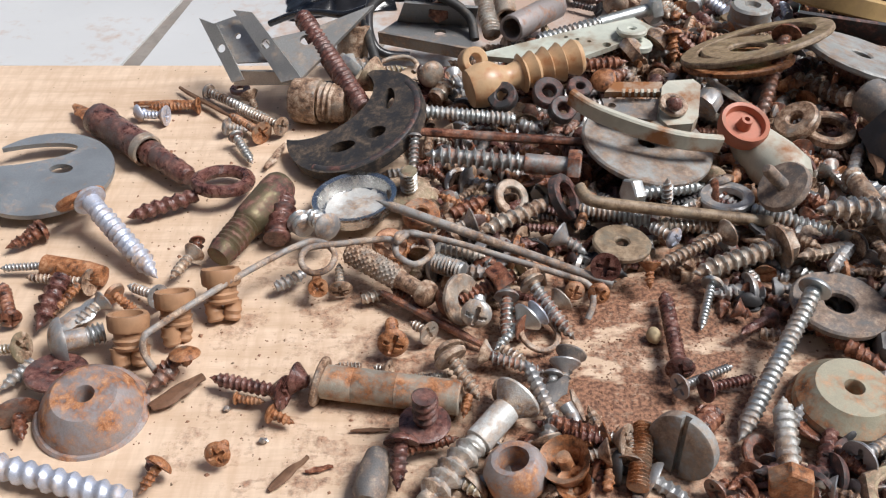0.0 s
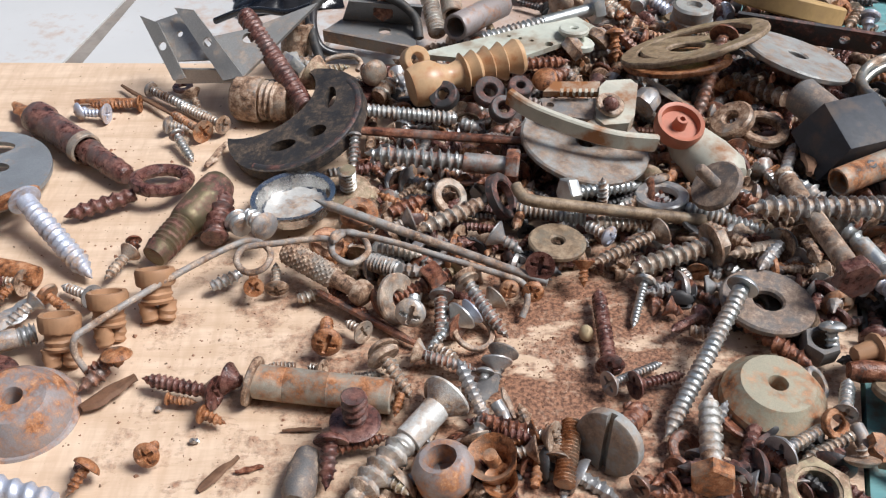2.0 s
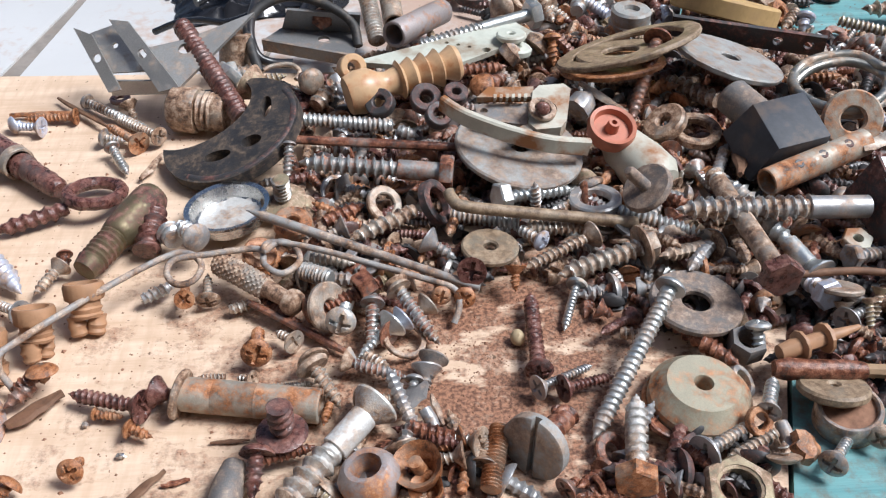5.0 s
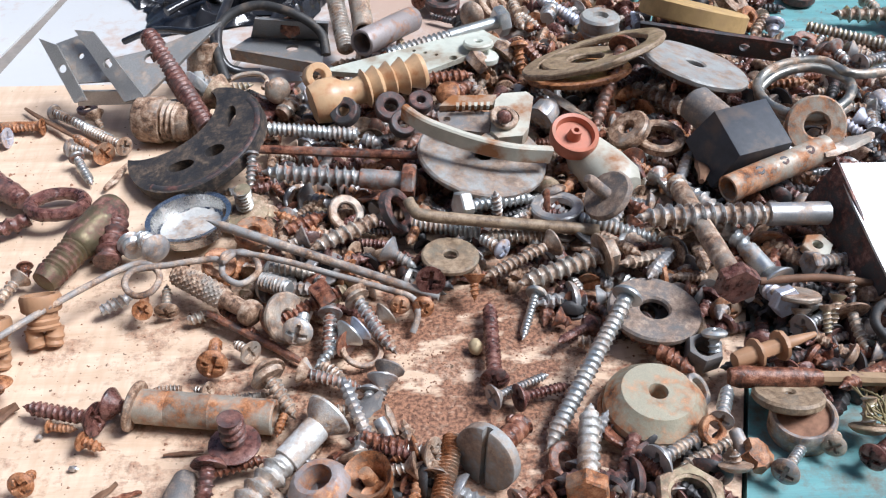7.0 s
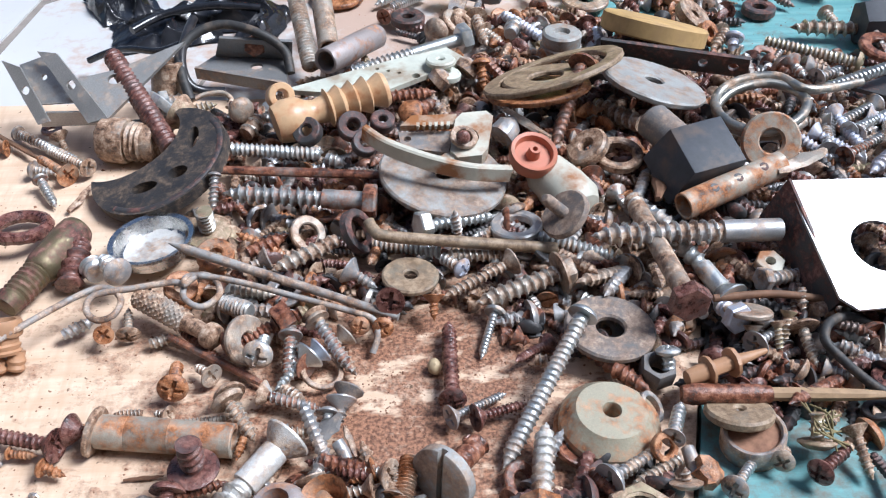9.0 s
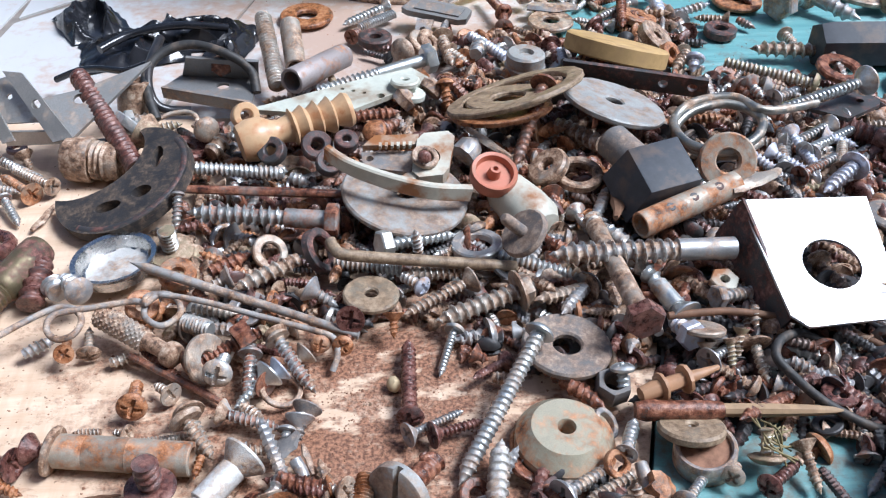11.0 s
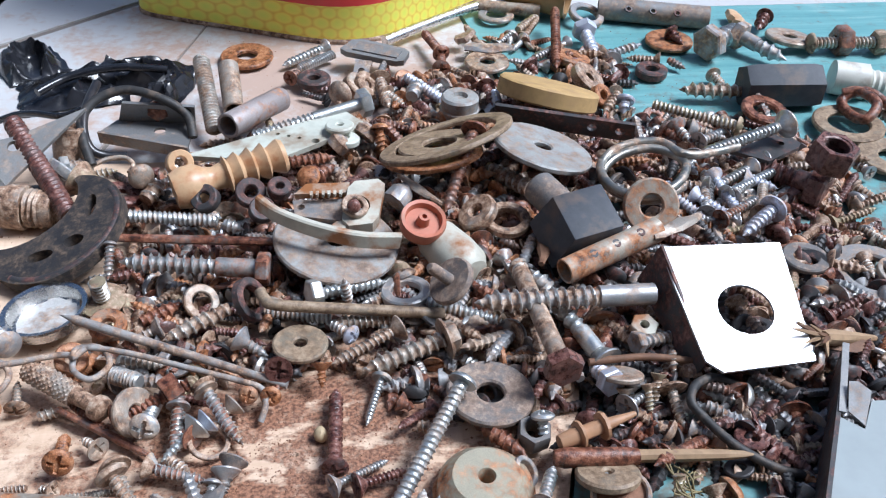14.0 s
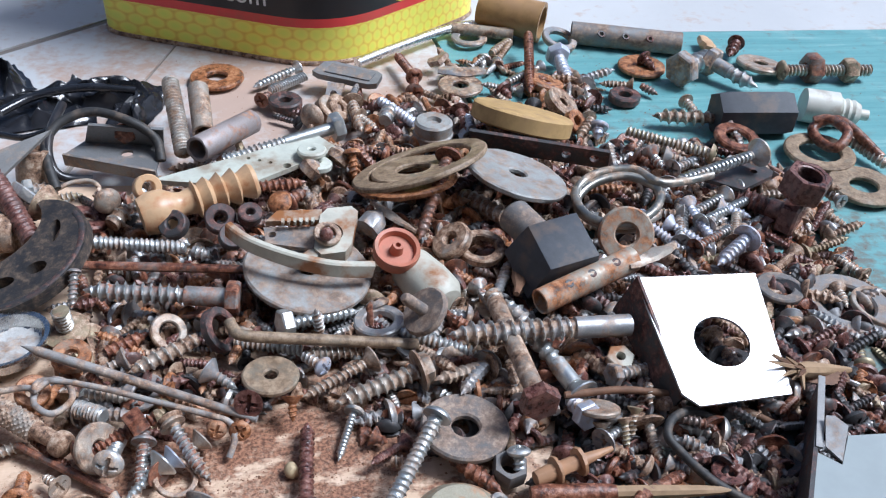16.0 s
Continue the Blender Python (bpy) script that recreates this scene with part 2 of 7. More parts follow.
def board_wood():
    """Pale plywood with weak grain, a faint cross weave, and a spill of red rust dust near the pile."""
    n = Nodes("pale_plywood")
    v = n.coords(shuffle=False)
    grain = n.noise(n.coords((18, 160, 60), False), 1.0, 6, 0.7)
    weave = n.noise(n.coords((330, 60, 60), False), 1.0, 3)
    soft = n.noise(v, 14, 3)
    wood = n.mix(n.step(grain, 0.35, 0.68), (0.56, 0.40, 0.275), (0.77, 0.60, 0.455))
    wood = n.mix(n.step(weave, 0.42, 0.66, 0, 0.55), wood, (0.52, 0.36, 0.24))
    wood = n.mix(n.step(soft, 0.45, 0.7, 0, 0.5), wood, (0.66, 0.48, 0.34))
    xyz = n.node("ShaderNodeSeparateXYZ", Vector=v)
    far = n.node("ShaderNodeVectorMath")
    far.operation = "DISTANCE"
    n.put(far.inputs[0], v)
    n.put(far.inputs[1], (0.084, 0.207, 0.0))
    clumps = n.math("ADD", n.math("MULTIPLY", n.noise(v, 55, 6, 0.7), 0.75), n.math("MULTIPLY", n.noise(v, 420, 4, 0.7), 0.45))
    reach = n.step(far.outputs["Value"], 0.015, 0.150, 0.27, -0.11)
    scratch = n.step(n.noise(n.coords((60, 130, 60), False), 1.0, 4), 0.52, 0.66, 0.0, 0.30)
    mask = n.step(n.math("SUBTRACT", n.math("ADD", clumps, reach), scratch), 0.62, 0.84)
    dust = n.ramp(n.noise(v, 900, 4), [(0.40, (0.115, 0.05, 0.028)), (0.60, (0.36, 0.18, 0.105))])
    specks = n.step(n.noise(v, 480, 2), 0.70, 0.73)
    col = n.mix(specks, n.mix(mask, wood, dust), (0.12, 0.07, 0.04))
    return n.done(col, n.step(grain, 0.3, 0.7, 0.5, 0.7), None, n.math("ADD", n.math("MULTIPLY", grain, 0.5), n.math("MULTIPLY", mask, n.noise(v, 1200, 3))), 0.5, 0.0006)


def teal_paint():
    """Turquoise paint brushed on timber, worn to grey along the grain, with dirt and painted shade near the heap."""
    n = Nodes("turquoise_paint")
    v = n.coords(shuffle=False)
    g = n.noise(n.coords((10, 210, 60), False), 1.0, 6, 0.7)
    w = n.noise(v, 45, 5)
    col = n.mix(n.step(g, 0.3, 0.7), (0.10, 0.265, 0.28), (0.19, 0.385, 0.39))
    worn = n.step(n.math("ADD", n.math("MULTIPLY", g, 0.5), n.math("MULTIPLY", w, 0.5)), 0.55, 0.70, 0, 0.7)
    col = n.mix(worn, col, (0.36, 0.48, 0.47))
    far = n.node("ShaderNodeVectorMath")
    far.operation = "DISTANCE"
    n.put(far.inputs[0], v)
    n.put(far.inputs[1], (0.215, 0.265, 0.0))
    # dust near the heap, darkened further for the shade it lies in
    spill = n.step(far.outputs["Value"], 0.04, 0.17, 0.22, -0.02)
    dirt = n.step(n.math("ADD", n.noise(v, 160, 6, 0.7), spill), 0.54, 0.74, 0, 0.8)
    col = n.mix(dirt, col, (0.155, 0.115, 0.085))
    return n.done(col, n.step(w, 0.3, 0.7, 0.35, 0.6), None, g, 0.5, 0.0006)


def tile_glaze():
    n = Nodes("white_glazed_tile")
    v = n.coords(shuffle=False)
    smear = n.math("ADD", n.math("MULTIPLY", n.noise(v, 34, 7, 0.7), 0.6), n.math("MULTIPLY", n.noise(v, 190, 5), 0.4))
    col = n.mix(n.step(n.noise(v, 7, 3), 0.35, 0.7), (0.49, 0.49, 0.49), (0.57, 0.57, 0.57))
    far = n.node("ShaderNodeVectorMath")
    far.operation = "DISTANCE"
    n.put(far.inputs[0], v)
    n.put(far.inputs[1], (0.09, 0.43, 0.0))
    reach = n.step(far.outputs["Value"], 0.02, 0.17, 0.17, -0.03)
    col = n.mix(n.step(n.math("ADD", smear, reach), 0.51, 0.66, 0, 0.8), col, (0.44, 0.29, 0.21))
    n.put(n.bsdf.inputs["Specular IOR Level"], 0.3)
    return n.done(col, n.step(smear, 0.3, 0.7, 0.35, 0.65), None, smear, 0.1)


GROUT = plain("dark_grout", (0.16, 0.14, 0.12), 0.85, 0.4, 200, 0.3)
PALEGROUT = plain("dirty_pale_grout", (0.30, 0.265, 0.235), 0.85, 0.4, 120, 0.3, (0.16, 0.12, 0.09), 0.35)
PLY, TEAL, GLAZE = board_wood(), teal_paint(), tile_glaze()


# ---- mesh helpers: all shapes in millimetres along x, scaled to metres when linked ----
def mesh_of(verts, faces, flat=False):
    me = bpy.data.meshes.new("mesh")
    me.from_pydata([(x * MM, y * MM, z * MM) for x, y, z in verts], [], faces)
    if not flat:
        me.polygons.foreach_set("use_smooth", [True] * len(me.polygons))
        me.set_sharp_from_angle(angle=radians(38))
    return me


def from_bm(bm, flat=False):
    me = bpy.data.meshes.new("mesh")
    bmesh.ops.recalc_face_normals(bm, faces=bm.faces)
    bmesh.ops.scale(bm, vec=(MM, MM, MM), verts=bm.verts)
    bm.to_mesh(me)
    bm.free()
    if not flat:
        me.polygons.foreach_set("use_smooth", [True] * len(me.polygons))
        me.set_sharp_from_angle(angle=radians(38))
    return me


def part(name, me, mat, parent, label=""):
    ob = new(name, me)
    if not me.materials:
        me.materials.append(mat)
    elif me.materials[0] != mat:
        ob.material_slots[0].link = "OBJECT"
        ob.material_slots[0].material = mat
    ob.parent = parent
    if label:
        ob["label"] = label
    return ob


def axis_pose(a, b, roll=0.0):
    """The pose whose x axis runs from a to b, in millimetres."""
    a, b = Vector(a) * MM, Vector(b) * MM
    q = (b - a).to_track_quat("X", "Z").to_matrix().to_4x4()
    return Matrix.Translation(a) @ q @ Matrix.Rotation(radians(roll), 4, "X")


def thing(name, label, category, m, group=""):
    ob = new(name)
    ob.empty_display_size = 0.002
    ob.matrix_world = m
    return tagged(ob, label, category, group)


def single(name, me, mat, label, category, m, group=""):
    ob = new(name, me)
    me.materials.append(mat)
    ob.matrix_world = m
    return tagged(ob, label, category, group)


def lathe(profile, n=20, wobble=0.0, seed=0, closed=False):
    """A turned body round x from (x, radius) pairs; radius 0 closes an end; closed joins the last ring to the first."""
    rnd = random.Random(seed)
    verts, faces, rings = [], [], []
    for x, r in profile:
        if r <= 1e-6:
            rings.append([len(verts)])
            verts.append((x, 0, 0))
        else:
            rings.append(list(range(len(verts), len(verts) + n)))
            for i in range(n):
                a = 2 * math.pi * i / n
                k = r * (1 + wobble * (rnd.random() - 0.5))
                verts.append((x + wobble * r * (rnd.random() - 0.5), k * math.cos(a), k * math.sin(a)))
    pairs = list(zip(rings, rings[1:]))
    if closed:
        pairs.append((rings[-1], rings[0]))
    for p, q in pairs:
        for i in range(n):
            j = (i + 1) % n
            if len(p) == 1 and len(q) > 1:
                faces.append((p[0], q[i], q[j]))
            elif len(q) == 1 and len(p) > 1:
                faces.append((p[i], q[0], p[j]))
            elif len(p) > 1:
                faces.append((p[i], q[i], q[j], p[j]))
    return mesh_of(verts, [f[::-1] for f in faces])


def thread_mesh(x0, x1, core, out, pitch, tip=True, sharp=2.6, seed=0, n=14, per=8, taper=0.0):
    """A real helical thread from x0 to x1 with a gimlet point where tip is set."""
    rnd = random.Random(seed)
    turns = max(2, (x1 - x0) / pitch)
    rows = max(8, int(turns * per))
    lt = min(2.5 * core, 0.45 * (x1 - x0))
    verts, faces, height, worn = [], [], [], []
    for k in range(rows + 1):
        x = x0 + (x1 - x0) * k / rows
        fade = min(1.0, (x - x0) / pitch + 0.05) * (1 - taper * (x - x0) / (x1 - x0))
        point = 1.0
        if tip and x > x1 - lt:
            point = max(0.04, ((x1 - x) / lt)) ** 0.75
        for i in range(n):
            a = 2 * math.pi * i / n
            ph = ((x - x0) / pitch - i / n) % 1.0
            crest = max(0.0, 1 - abs(ph - 0.5) * 2 * sharp * 0.75) if sharp > 1.2 else 0.5 + 0.5 * math.cos(2 * math.pi * (ph - 0.5))
            r = (core + (out - core) * crest * min(1, fade)) * point
            r *= 1 + 0.05 * (rnd.random() - 0.5)
            verts.append((x, r * math.cos(a), r * math.sin(a)))
            height.append(crest)
    for k in range(rows):
        for i in range(n):
            j = (i + 1) % n
            faces.append((k * n + i, k * n + j, (k + 1) * n + j, (k + 1) * n + i))
            worn.append(1 if max(height[k * n + i], height[(k + 1) * n + j]) > 0.55 else 0)
    a, b = len(verts), len(verts) + 1
    verts += [(x0, 0, 0), (x1 + (0.15 * core if tip else 0), 0, 0)]
    for i in range(n):
        j = (i + 1) % n
        faces.append((a, j, i))
        faces.append((b, rows * n + i, rows * n + j))
        worn += [0, 0]
    me = mesh_of(verts, faces)
    me.polygons.foreach_set("material_index", worn)
    return me


def head_mesh(kind, R, core, drive, seed=0):
    """A screw head with its top at x = 0 and its neck towards +x; drive: cross, slot or none, cut into it."""
    n, rings = 44, 12
    H = {"pan": 0.62, "flat": 0.80, "round": 0.64, "flange": 0.5}[kind] * R
    verts, faces = [(0, 0, 0)], []
    def top(y, z):
        q = math.hypot(y, z) / R
        if kind == "flat":
            x = 0.0
        elif kind == "round":
            x = 0.62 * R * (1 - math.sqrt(max(0.0, 1 - 0.96 * q * q)))
        else:
            x = 0.36 * R * q ** 3
        if drive == "cross" and q < 0.62 and min(abs(y), abs(z)) < 0.15 * R:
            x += 0.42 * R * (1 - q)
        if drive == "slot" and abs(y) < 0.14 * R:
            x += 0.38 * R
        return x
    verts[0] = (top(0, 0), 0, 0)
    for k in range(1, rings + 1):
        r = R * (k / rings) ** 0.9
        for i in range(n):
            a = 2 * math.pi * i / n
            y, z = r * math.cos(a), r * math.sin(a)
            if drive != "none" and k < rings:
                w = (0.15 if drive == "cross" else 0.14) * R
                y = math.copysign(w * (1.01 if abs(y) > w else 0.98), y) if abs(abs(y) - w) < 0.055 * R else y
                if drive == "cross":
                    z = math.copysign(w * (1.01 if abs(z) > w else 0.98), z) if abs(abs(z) - w) < 0.055 * R else z
            verts.append((top(y, z), y, z))
    rim = {"pan": [(0.50 * R, 0.97 * R), (H, 0.9 * R), (H, core)], "round": [(0.6 * R, R), (0.64 * R, core)],
           "flat": [(0.10 * R, R), (H, core)], "flange": [(0.42 * R, R), (H, 0.8 * R), (H, core)]}[kind]
    for x, r in rim:
        for i in range(n):
            a = 2 * math.pi * i / n
            verts.append((x, r * math.cos(a), r * math.sin(a)))
    for i in range(n):
        faces.append((0, 1 + (i + 1) % n, 1 + i))
    for k in range(rings + len(rim) - 1):
        for i in range(n):
            j = (i + 1) % n
            a = 1 + k * n
            faces.append((a + i, a + j, a + n + j, a + n + i))
    return mesh_of(verts, faces), H


def slot_head_mesh(R, H, w, deep):
    """A thick round head, its top at x = 0, with a clean straight slot."""
    bm = bmesh.new()
    half = math.asin(w / 2 / R)
    for side in (1, -1):
        arc = [(side * R * math.sin(a), R * math.cos(a)) for a in [half + (math.pi - 2 * half) * k / 22 for k in range(23)]]
        rows = [[bm.verts.new((x, (y - side * 0.5 * w) * g + side * 0.5 * w, z * g)) for y, z in arc] for x, g in ((0.0, 0.93), (0.35, 1.0), (deep, 1.0))]
        for p, q in zip(rows, rows[1:]):
            for k in range(23):
                bm.faces.new((p[k], p[(k + 1) % 23], q[(k + 1) % 23], q[k]))
        bm.faces.new(rows[0])
        bm.faces.new(rows[-1][::-1])
    ring = [[bm.verts.new((x, r * math.cos(2 * math.pi * k / 44), r * math.sin(2 * math.pi * k / 44))) for k in range(44)] for x, r in ((deep - 0.02, R * 0.999), (H - 0.4, R * 0.99), (H, R * 0.9))]
    for p, q in zip(ring, ring[1:]):
        for k in range(44):
            bm.faces.new((p[k], p[(k + 1) % 44], q[(k + 1) % 44], q[k]))
    bm.faces.new(ring[0])
    bm.faces.new(ring[-1][::-1])
    return from_bm(bm)


def hex_mesh(R, H, hole=0.0, flange=0.0):
    """A hexagon from x = 0 to H with chamfered corners, bored where hole is set, with a flange at its far end."""
    bm = bmesh.new()
    rings = []
    for x, k in ((0, 0.90), (0.14 * H, 1.0), (0.88 * H, 1.0), (H, 0.92)):
        rings.append([bm.verts.new((x, R * k * math.cos(a), R * k * math.sin(a))) for a in [math.pi / 3 * i for i in range(6)]])
    for p, q in zip(rings, rings[1:]):
        for i in range(6):
            bm.faces.new((p[i], p[(i + 1) % 6], q[(i + 1) % 6], q[i]))
    if hole:
        n = 24
        ra, rb = ([bm.verts.new((x, hole * math.cos(2 * math.pi * i / n), hole * math.sin(2 * math.pi * i / n))) for i in range(n)] for x in (0.0, H))
        for i in range(n):
            bm.faces.new((ra[i], rb[i], rb[(i + 1) % n], ra[(i + 1) % n]))
        for ring, edge in ((rings[0], ra), (rings[-1], rb)):
            for s in range(6):
                for k in range(4):
                    i = s * 4 + k
                    bm.faces.new((ring[s], edge[i], edge[(i + 1) % n]))
                bm.faces.new((ring[s], edge[(s * 4 + 4) % n], ring[(s + 1) % 6]))
    else:
        bm.faces.new(rings[0])
        bm.faces.new(rings[-1][::-1])
    if flange:
        n = 24
        prev = None
        for x, r in ((H * 0.84, R * 0.8), (H * 0.88, flange), (H * 1.06, flange), (H * 1.06, R * 0.4)):
            ring = [bm.verts.new((x, r * math.cos(2 * math.pi * i / n), r * math.sin(2 * math.pi * i / n))) for i in range(n)]
            if prev:
                for i in range(n):
                    bm.faces.new((prev[i], prev[(i + 1) % n], ring[(i + 1) % n], ring[i]))
            prev = ring
    return from_bm(bm)


def ring_mesh(ro, ri, th, wobble=0.0, seed=0, n=36):
    e = min(0.25 * th, 0.15 * (ro - ri))
    prof = [(-th / 2 + e, ri), (-th / 2, ri + e), (-th / 2, ro - e), (-th / 2 + e, ro), (th / 2 - e, ro), (th / 2, ro - e), (th / 2, ri + e), (th / 2 - e, ri)]
    return lathe(prof, n, wobble, seed, True)


def tube_mesh(points, r, n=8, closed=False, smooth=True, square=False):
    """A round wire through a few points (millimetres), rounded by a spline."""
    pts = [Vector(p) for p in points]
    if smooth:
        fine = []
        m = len(pts)
        for i in range(m if closed else m - 1):
            p0, p1 = pts[(i - 1) % m] if closed or i else pts[0], pts[i]
            p2 = pts[(i + 1) % m]
            p3 = pts[(i + 2) % m] if closed or i + 2 < m else pts[-1]
            for k in range(6):
                u = k / 6
                fine.append(0.5 * ((2 * p1) + (p2 - p0) * u + (2 * p0 - 5 * p1 + 4 * p2 - p3) * u * u + (3 * p1 - p0 - 3 * p2 + p3) * u ** 3))
        if not closed:
            fine.append(pts[-1])
        pts = fine
    verts, faces = [], []
    side = None
    for i, p in enumerate(pts):
        d = (pts[(i + 1) % len(pts)] - pts[i - 1]) if (closed or 0 < i < len(pts) - 1) else (pts[1] - pts[0] if i == 0 else pts[-1] - pts[-2])
        d.normalize()
        if side is None:
            side = d.cross(Vector((0, 0, 1))).normalized() if abs(d.z) < 0.95 else d.orthogonal().normalized()
        side = (side - d * side.dot(d)).normalized()
        up = d.cross(side)
        rr = r[i * (len(r) - 1) // (len(pts) - 1)] if isinstance(r, (list, tuple)) else r
        for k in range(n):
            a = 2 * math.pi * (k + (0.5 if square else 0)) / n
            verts.append(tuple(p + (side * math.cos(a) + up * math.sin(a)) * rr))
    m = len(pts)
    for i in range(m if closed else m - 1):
        for k in range(n):
            a, b = i * n, ((i + 1) % m) * n
            faces.append((a + k, a + (k + 1) % n, b + (k + 1) % n, b + k))
    if not closed:
        faces.append(tuple(range(n))[::-1])
        faces.append(tuple((m - 1) * n + k for k in range(n)))
    return mesh_of(verts, faces)


def plate_mesh(outline, th, holes=(), bevel=0.15):
    """A flat plate in xy, from z = -th to 0, with round holes (x, y, rx[, ry])."""
    bm = bmesh.new()
    edges = []
    loops = [[(x, y) for x, y in outline]]
    for h in holes:
        x, y, rx = h[:3]
        ry = h[3] if len(h) > 3 else rx
        loops.append([(x + rx * math.cos(2 * math.pi * i / 24), y + ry * math.sin(2 * math.pi * i / 24)) for i in range(24)])
    for lp in loops:
        vs = [bm.verts.new((x, y, 0)) for x, y in lp]
        edges += [bm.edges.new((vs[i], vs[(i + 1) % len(vs)])) for i in range(len(vs))]
    bmesh.ops.triangle_fill(bm, edges=edges, use_beauty=True)
    faces = list(bm.faces)
    got = bmesh.ops.extrude_face_region(bm, geom=faces)
    bmesh.ops.translate(bm, vec=(0, 0, -th), verts=[g for g in got["geom"] if isinstance(g, bmesh.types.BMVert)])
    return from_bm(bm)


def box_mesh(x0, x1, y0, y1, z0, z1, bevel=0.0, seg=2):
    bm = bmesh.new()
    bmesh.ops.create_cube(bm, size=1)
    for v in bm.verts:
        v.co = Vector((x0 if v.co.x < 0 else x1, y0 if v.co.y < 0 else y1, z0 if v.co.z < 0 else z1))
    if bevel:
        bmesh.ops.bevel(bm, geom=list(bm.edges), offset=bevel, segments=seg, profile=0.6, affect="EDGES")
    return from_bm(bm)


def lump_mesh(sx, sy, sz, seed=0, rough=0.25, level=2):
    bm = bmesh.new()
    bmesh.ops.create_icosphere(bm, subdivisions=level, radius=1)
    for v in bm.verts:
        k = 1 + rough * noise.noise(v.co * 1.7 + Vector((seed * 3.1, seed, 0)))
        v.co = Vector((v.co.x * sx * k, v.co.y * sy * k, v.co.z * sz * k))
    return from_bm(bm)


# the crests of a thread wear brighter than its roots
CREST = {CRUST: PALE, TANRUST: PALE, DULL: ZINC, SPOT: ZINC, BRASSY: PALE, MOTTLED: PALE}
COUNT = [0]


def nextseed():
    COUNT[0] += 1
    return COUNT[0]


# ---- kinds of hardware ----
def screw(a, b, out, R, mat, label, head="pan", drive="cross", bare=0.0, pitch=0.0, tip=True, hmat=None, core=0.0, roll=None, sharp=2.6, name="wood_screw"):
    """A screw from the middle of its head (a) to its point (b). bare: share of smooth shank."""
    s = nextseed()
    L = (Vector(b) - Vector(a)).length
    core = core or out * 0.70
    pitch = pitch or out * 0.85
    t = thing(name, label, "screw" if name != "bolt" else "bolt", axis_pose(a, b, (s * 37) % 90 if roll is None else roll), "loose screws")
    hm = hmat or mat
    if head == "none":
        H = 0.0
    elif head in ("hex", "hexflange"):
        H = 0.75 * R
        part("head", hex_mesh(R, H, 0, R * 1.28 if head == "hexflange" else 0), hm, t)
    else:
        me, H = head_mesh(head, R, core, drive, s)
        part("head", me, hm, t)
    x0 = H * 0.92
    if bare > 0:
        x1 = H + (L - H) * bare
        part("shank", lathe([(x0, core), (x0 + 0.1, out * 0.86), (x1 - 0.3, out * 0.86), (x1, core * 0.95), (x1 + 0.01, 0)], 16, 0.02, s), mat, t)
        x0 = x1 - 0.1
    th = part("thread", thread_mesh(x0, L, core, out, pitch, tip, sharp, s), mat, t)
    th.data.materials.append(CREST.get(mat, mat))
    return t


def washer(c, nrm, ro, ri, th, mat, label, name="washer", wobble=0.01):
    s = nextseed()
    m = axis_pose(c, tuple(Vector(c) + Vector(nrm)), s * 50)
    return single(name, ring_mesh(ro, ri, th, wobble, s), mat, label, "washer", m, "loose washers")


def ring_part(parent, name, c, nrm, ro, ri, th, mat, label=""):
    """A ring that belongs to another thing."""
    s = nextseed()
    ob = part(name, ring_mesh(ro, ri, th, 0.01, s), mat, parent, label)
    bpy.context.view_layer.update()
    ob.matrix_local = parent.matrix_world.inverted() @ axis_pose(c, tuple(Vector(c) + Vector(nrm)), s * 50)
    return ob


def knurl_mesh(L, r, count=13, seed=0):
    """A round shank with a raised diamond pattern."""
    n, rows = count * 5, int(L / 0.22)
    verts, faces = [], []
    for k in range(rows + 1):
        x = L * k / rows
        end = min(1.0, (k + 1) / 4, (rows - k + 1) / 4)
        for i in range(n):
            a = 2 * math.pi * i / n
            w = x * count / r * 0.9
            h = max(0.0, math.cos(count * a + w)) ** 0.5 * max(0.0, math.cos(count * a - w)) ** 0.5
            q = r * (0.86 + 0.14 * h) * (0.7 + 0.3 * end)
            verts.append((x, q * math.cos(a), q * math.sin(a)))
    for k in range(rows):
        for i in range(n):
            j = (i + 1) % n
            faces.append((k * n + i, k * n + j, (k + 1) * n + j, (k + 1) * n + i))
    faces.append(tuple(range(n))[::-1])
    faces.append(tuple(rows * n + i for i in range(n)))
    return mesh_of(verts, faces)


def strap_mesh(points, w, th):
    """A flat strap on edge along a few points, w high and th thick, rounded by a spline."""
    line = tube_mesh(points, 0.01, 3)
    mids = []
    for k in range(0, len(line.vertices), 3):
        mids.append(sum((line.vertices[k + i].co for i in range(3)), Vector()) / 3 / MM)
    bpy.data.meshes.remove(line)
    verts, faces = [], []
    for i, p in enumerate(mids):
        d = (mids[min(i + 1, len(mids) - 1)] - mids[max(i - 1, 0)]).normalized()
        side = d.cross(Vector((0, 0, 1))).normalized()
        up = side.cross(d)
        e = 0.22 * th
        for y, z in ((-0.5 * th, -0.5 * w + e), (-0.5 * th + e, -0.5 * w), (0.5 * th - e, -0.5 * w), (0.5 * th, -0.5 * w + e), (0.5 * th, 0.5 * w - e), (0.5 * th - e, 0.5 * w), (-0.5 * th + e, 0.5 * w), (-0.5 * th, 0.5 * w - e)):
            verts.append(tuple(p + side * y + up * z))
    m = len(mids)
    for i in range(m - 1):
        for k in range(8):
            a, b = i * 8, (i + 1) * 8
            faces.append((a + k, b + k, b + (k + 1) % 8, a + (k + 1) % 8))
    faces.append(tuple(range(8)))
    faces.append(tuple((m - 1) * 8 + k for k in range(8))[::-1])
    return mesh_of(verts, [f[::-1] for f in faces])


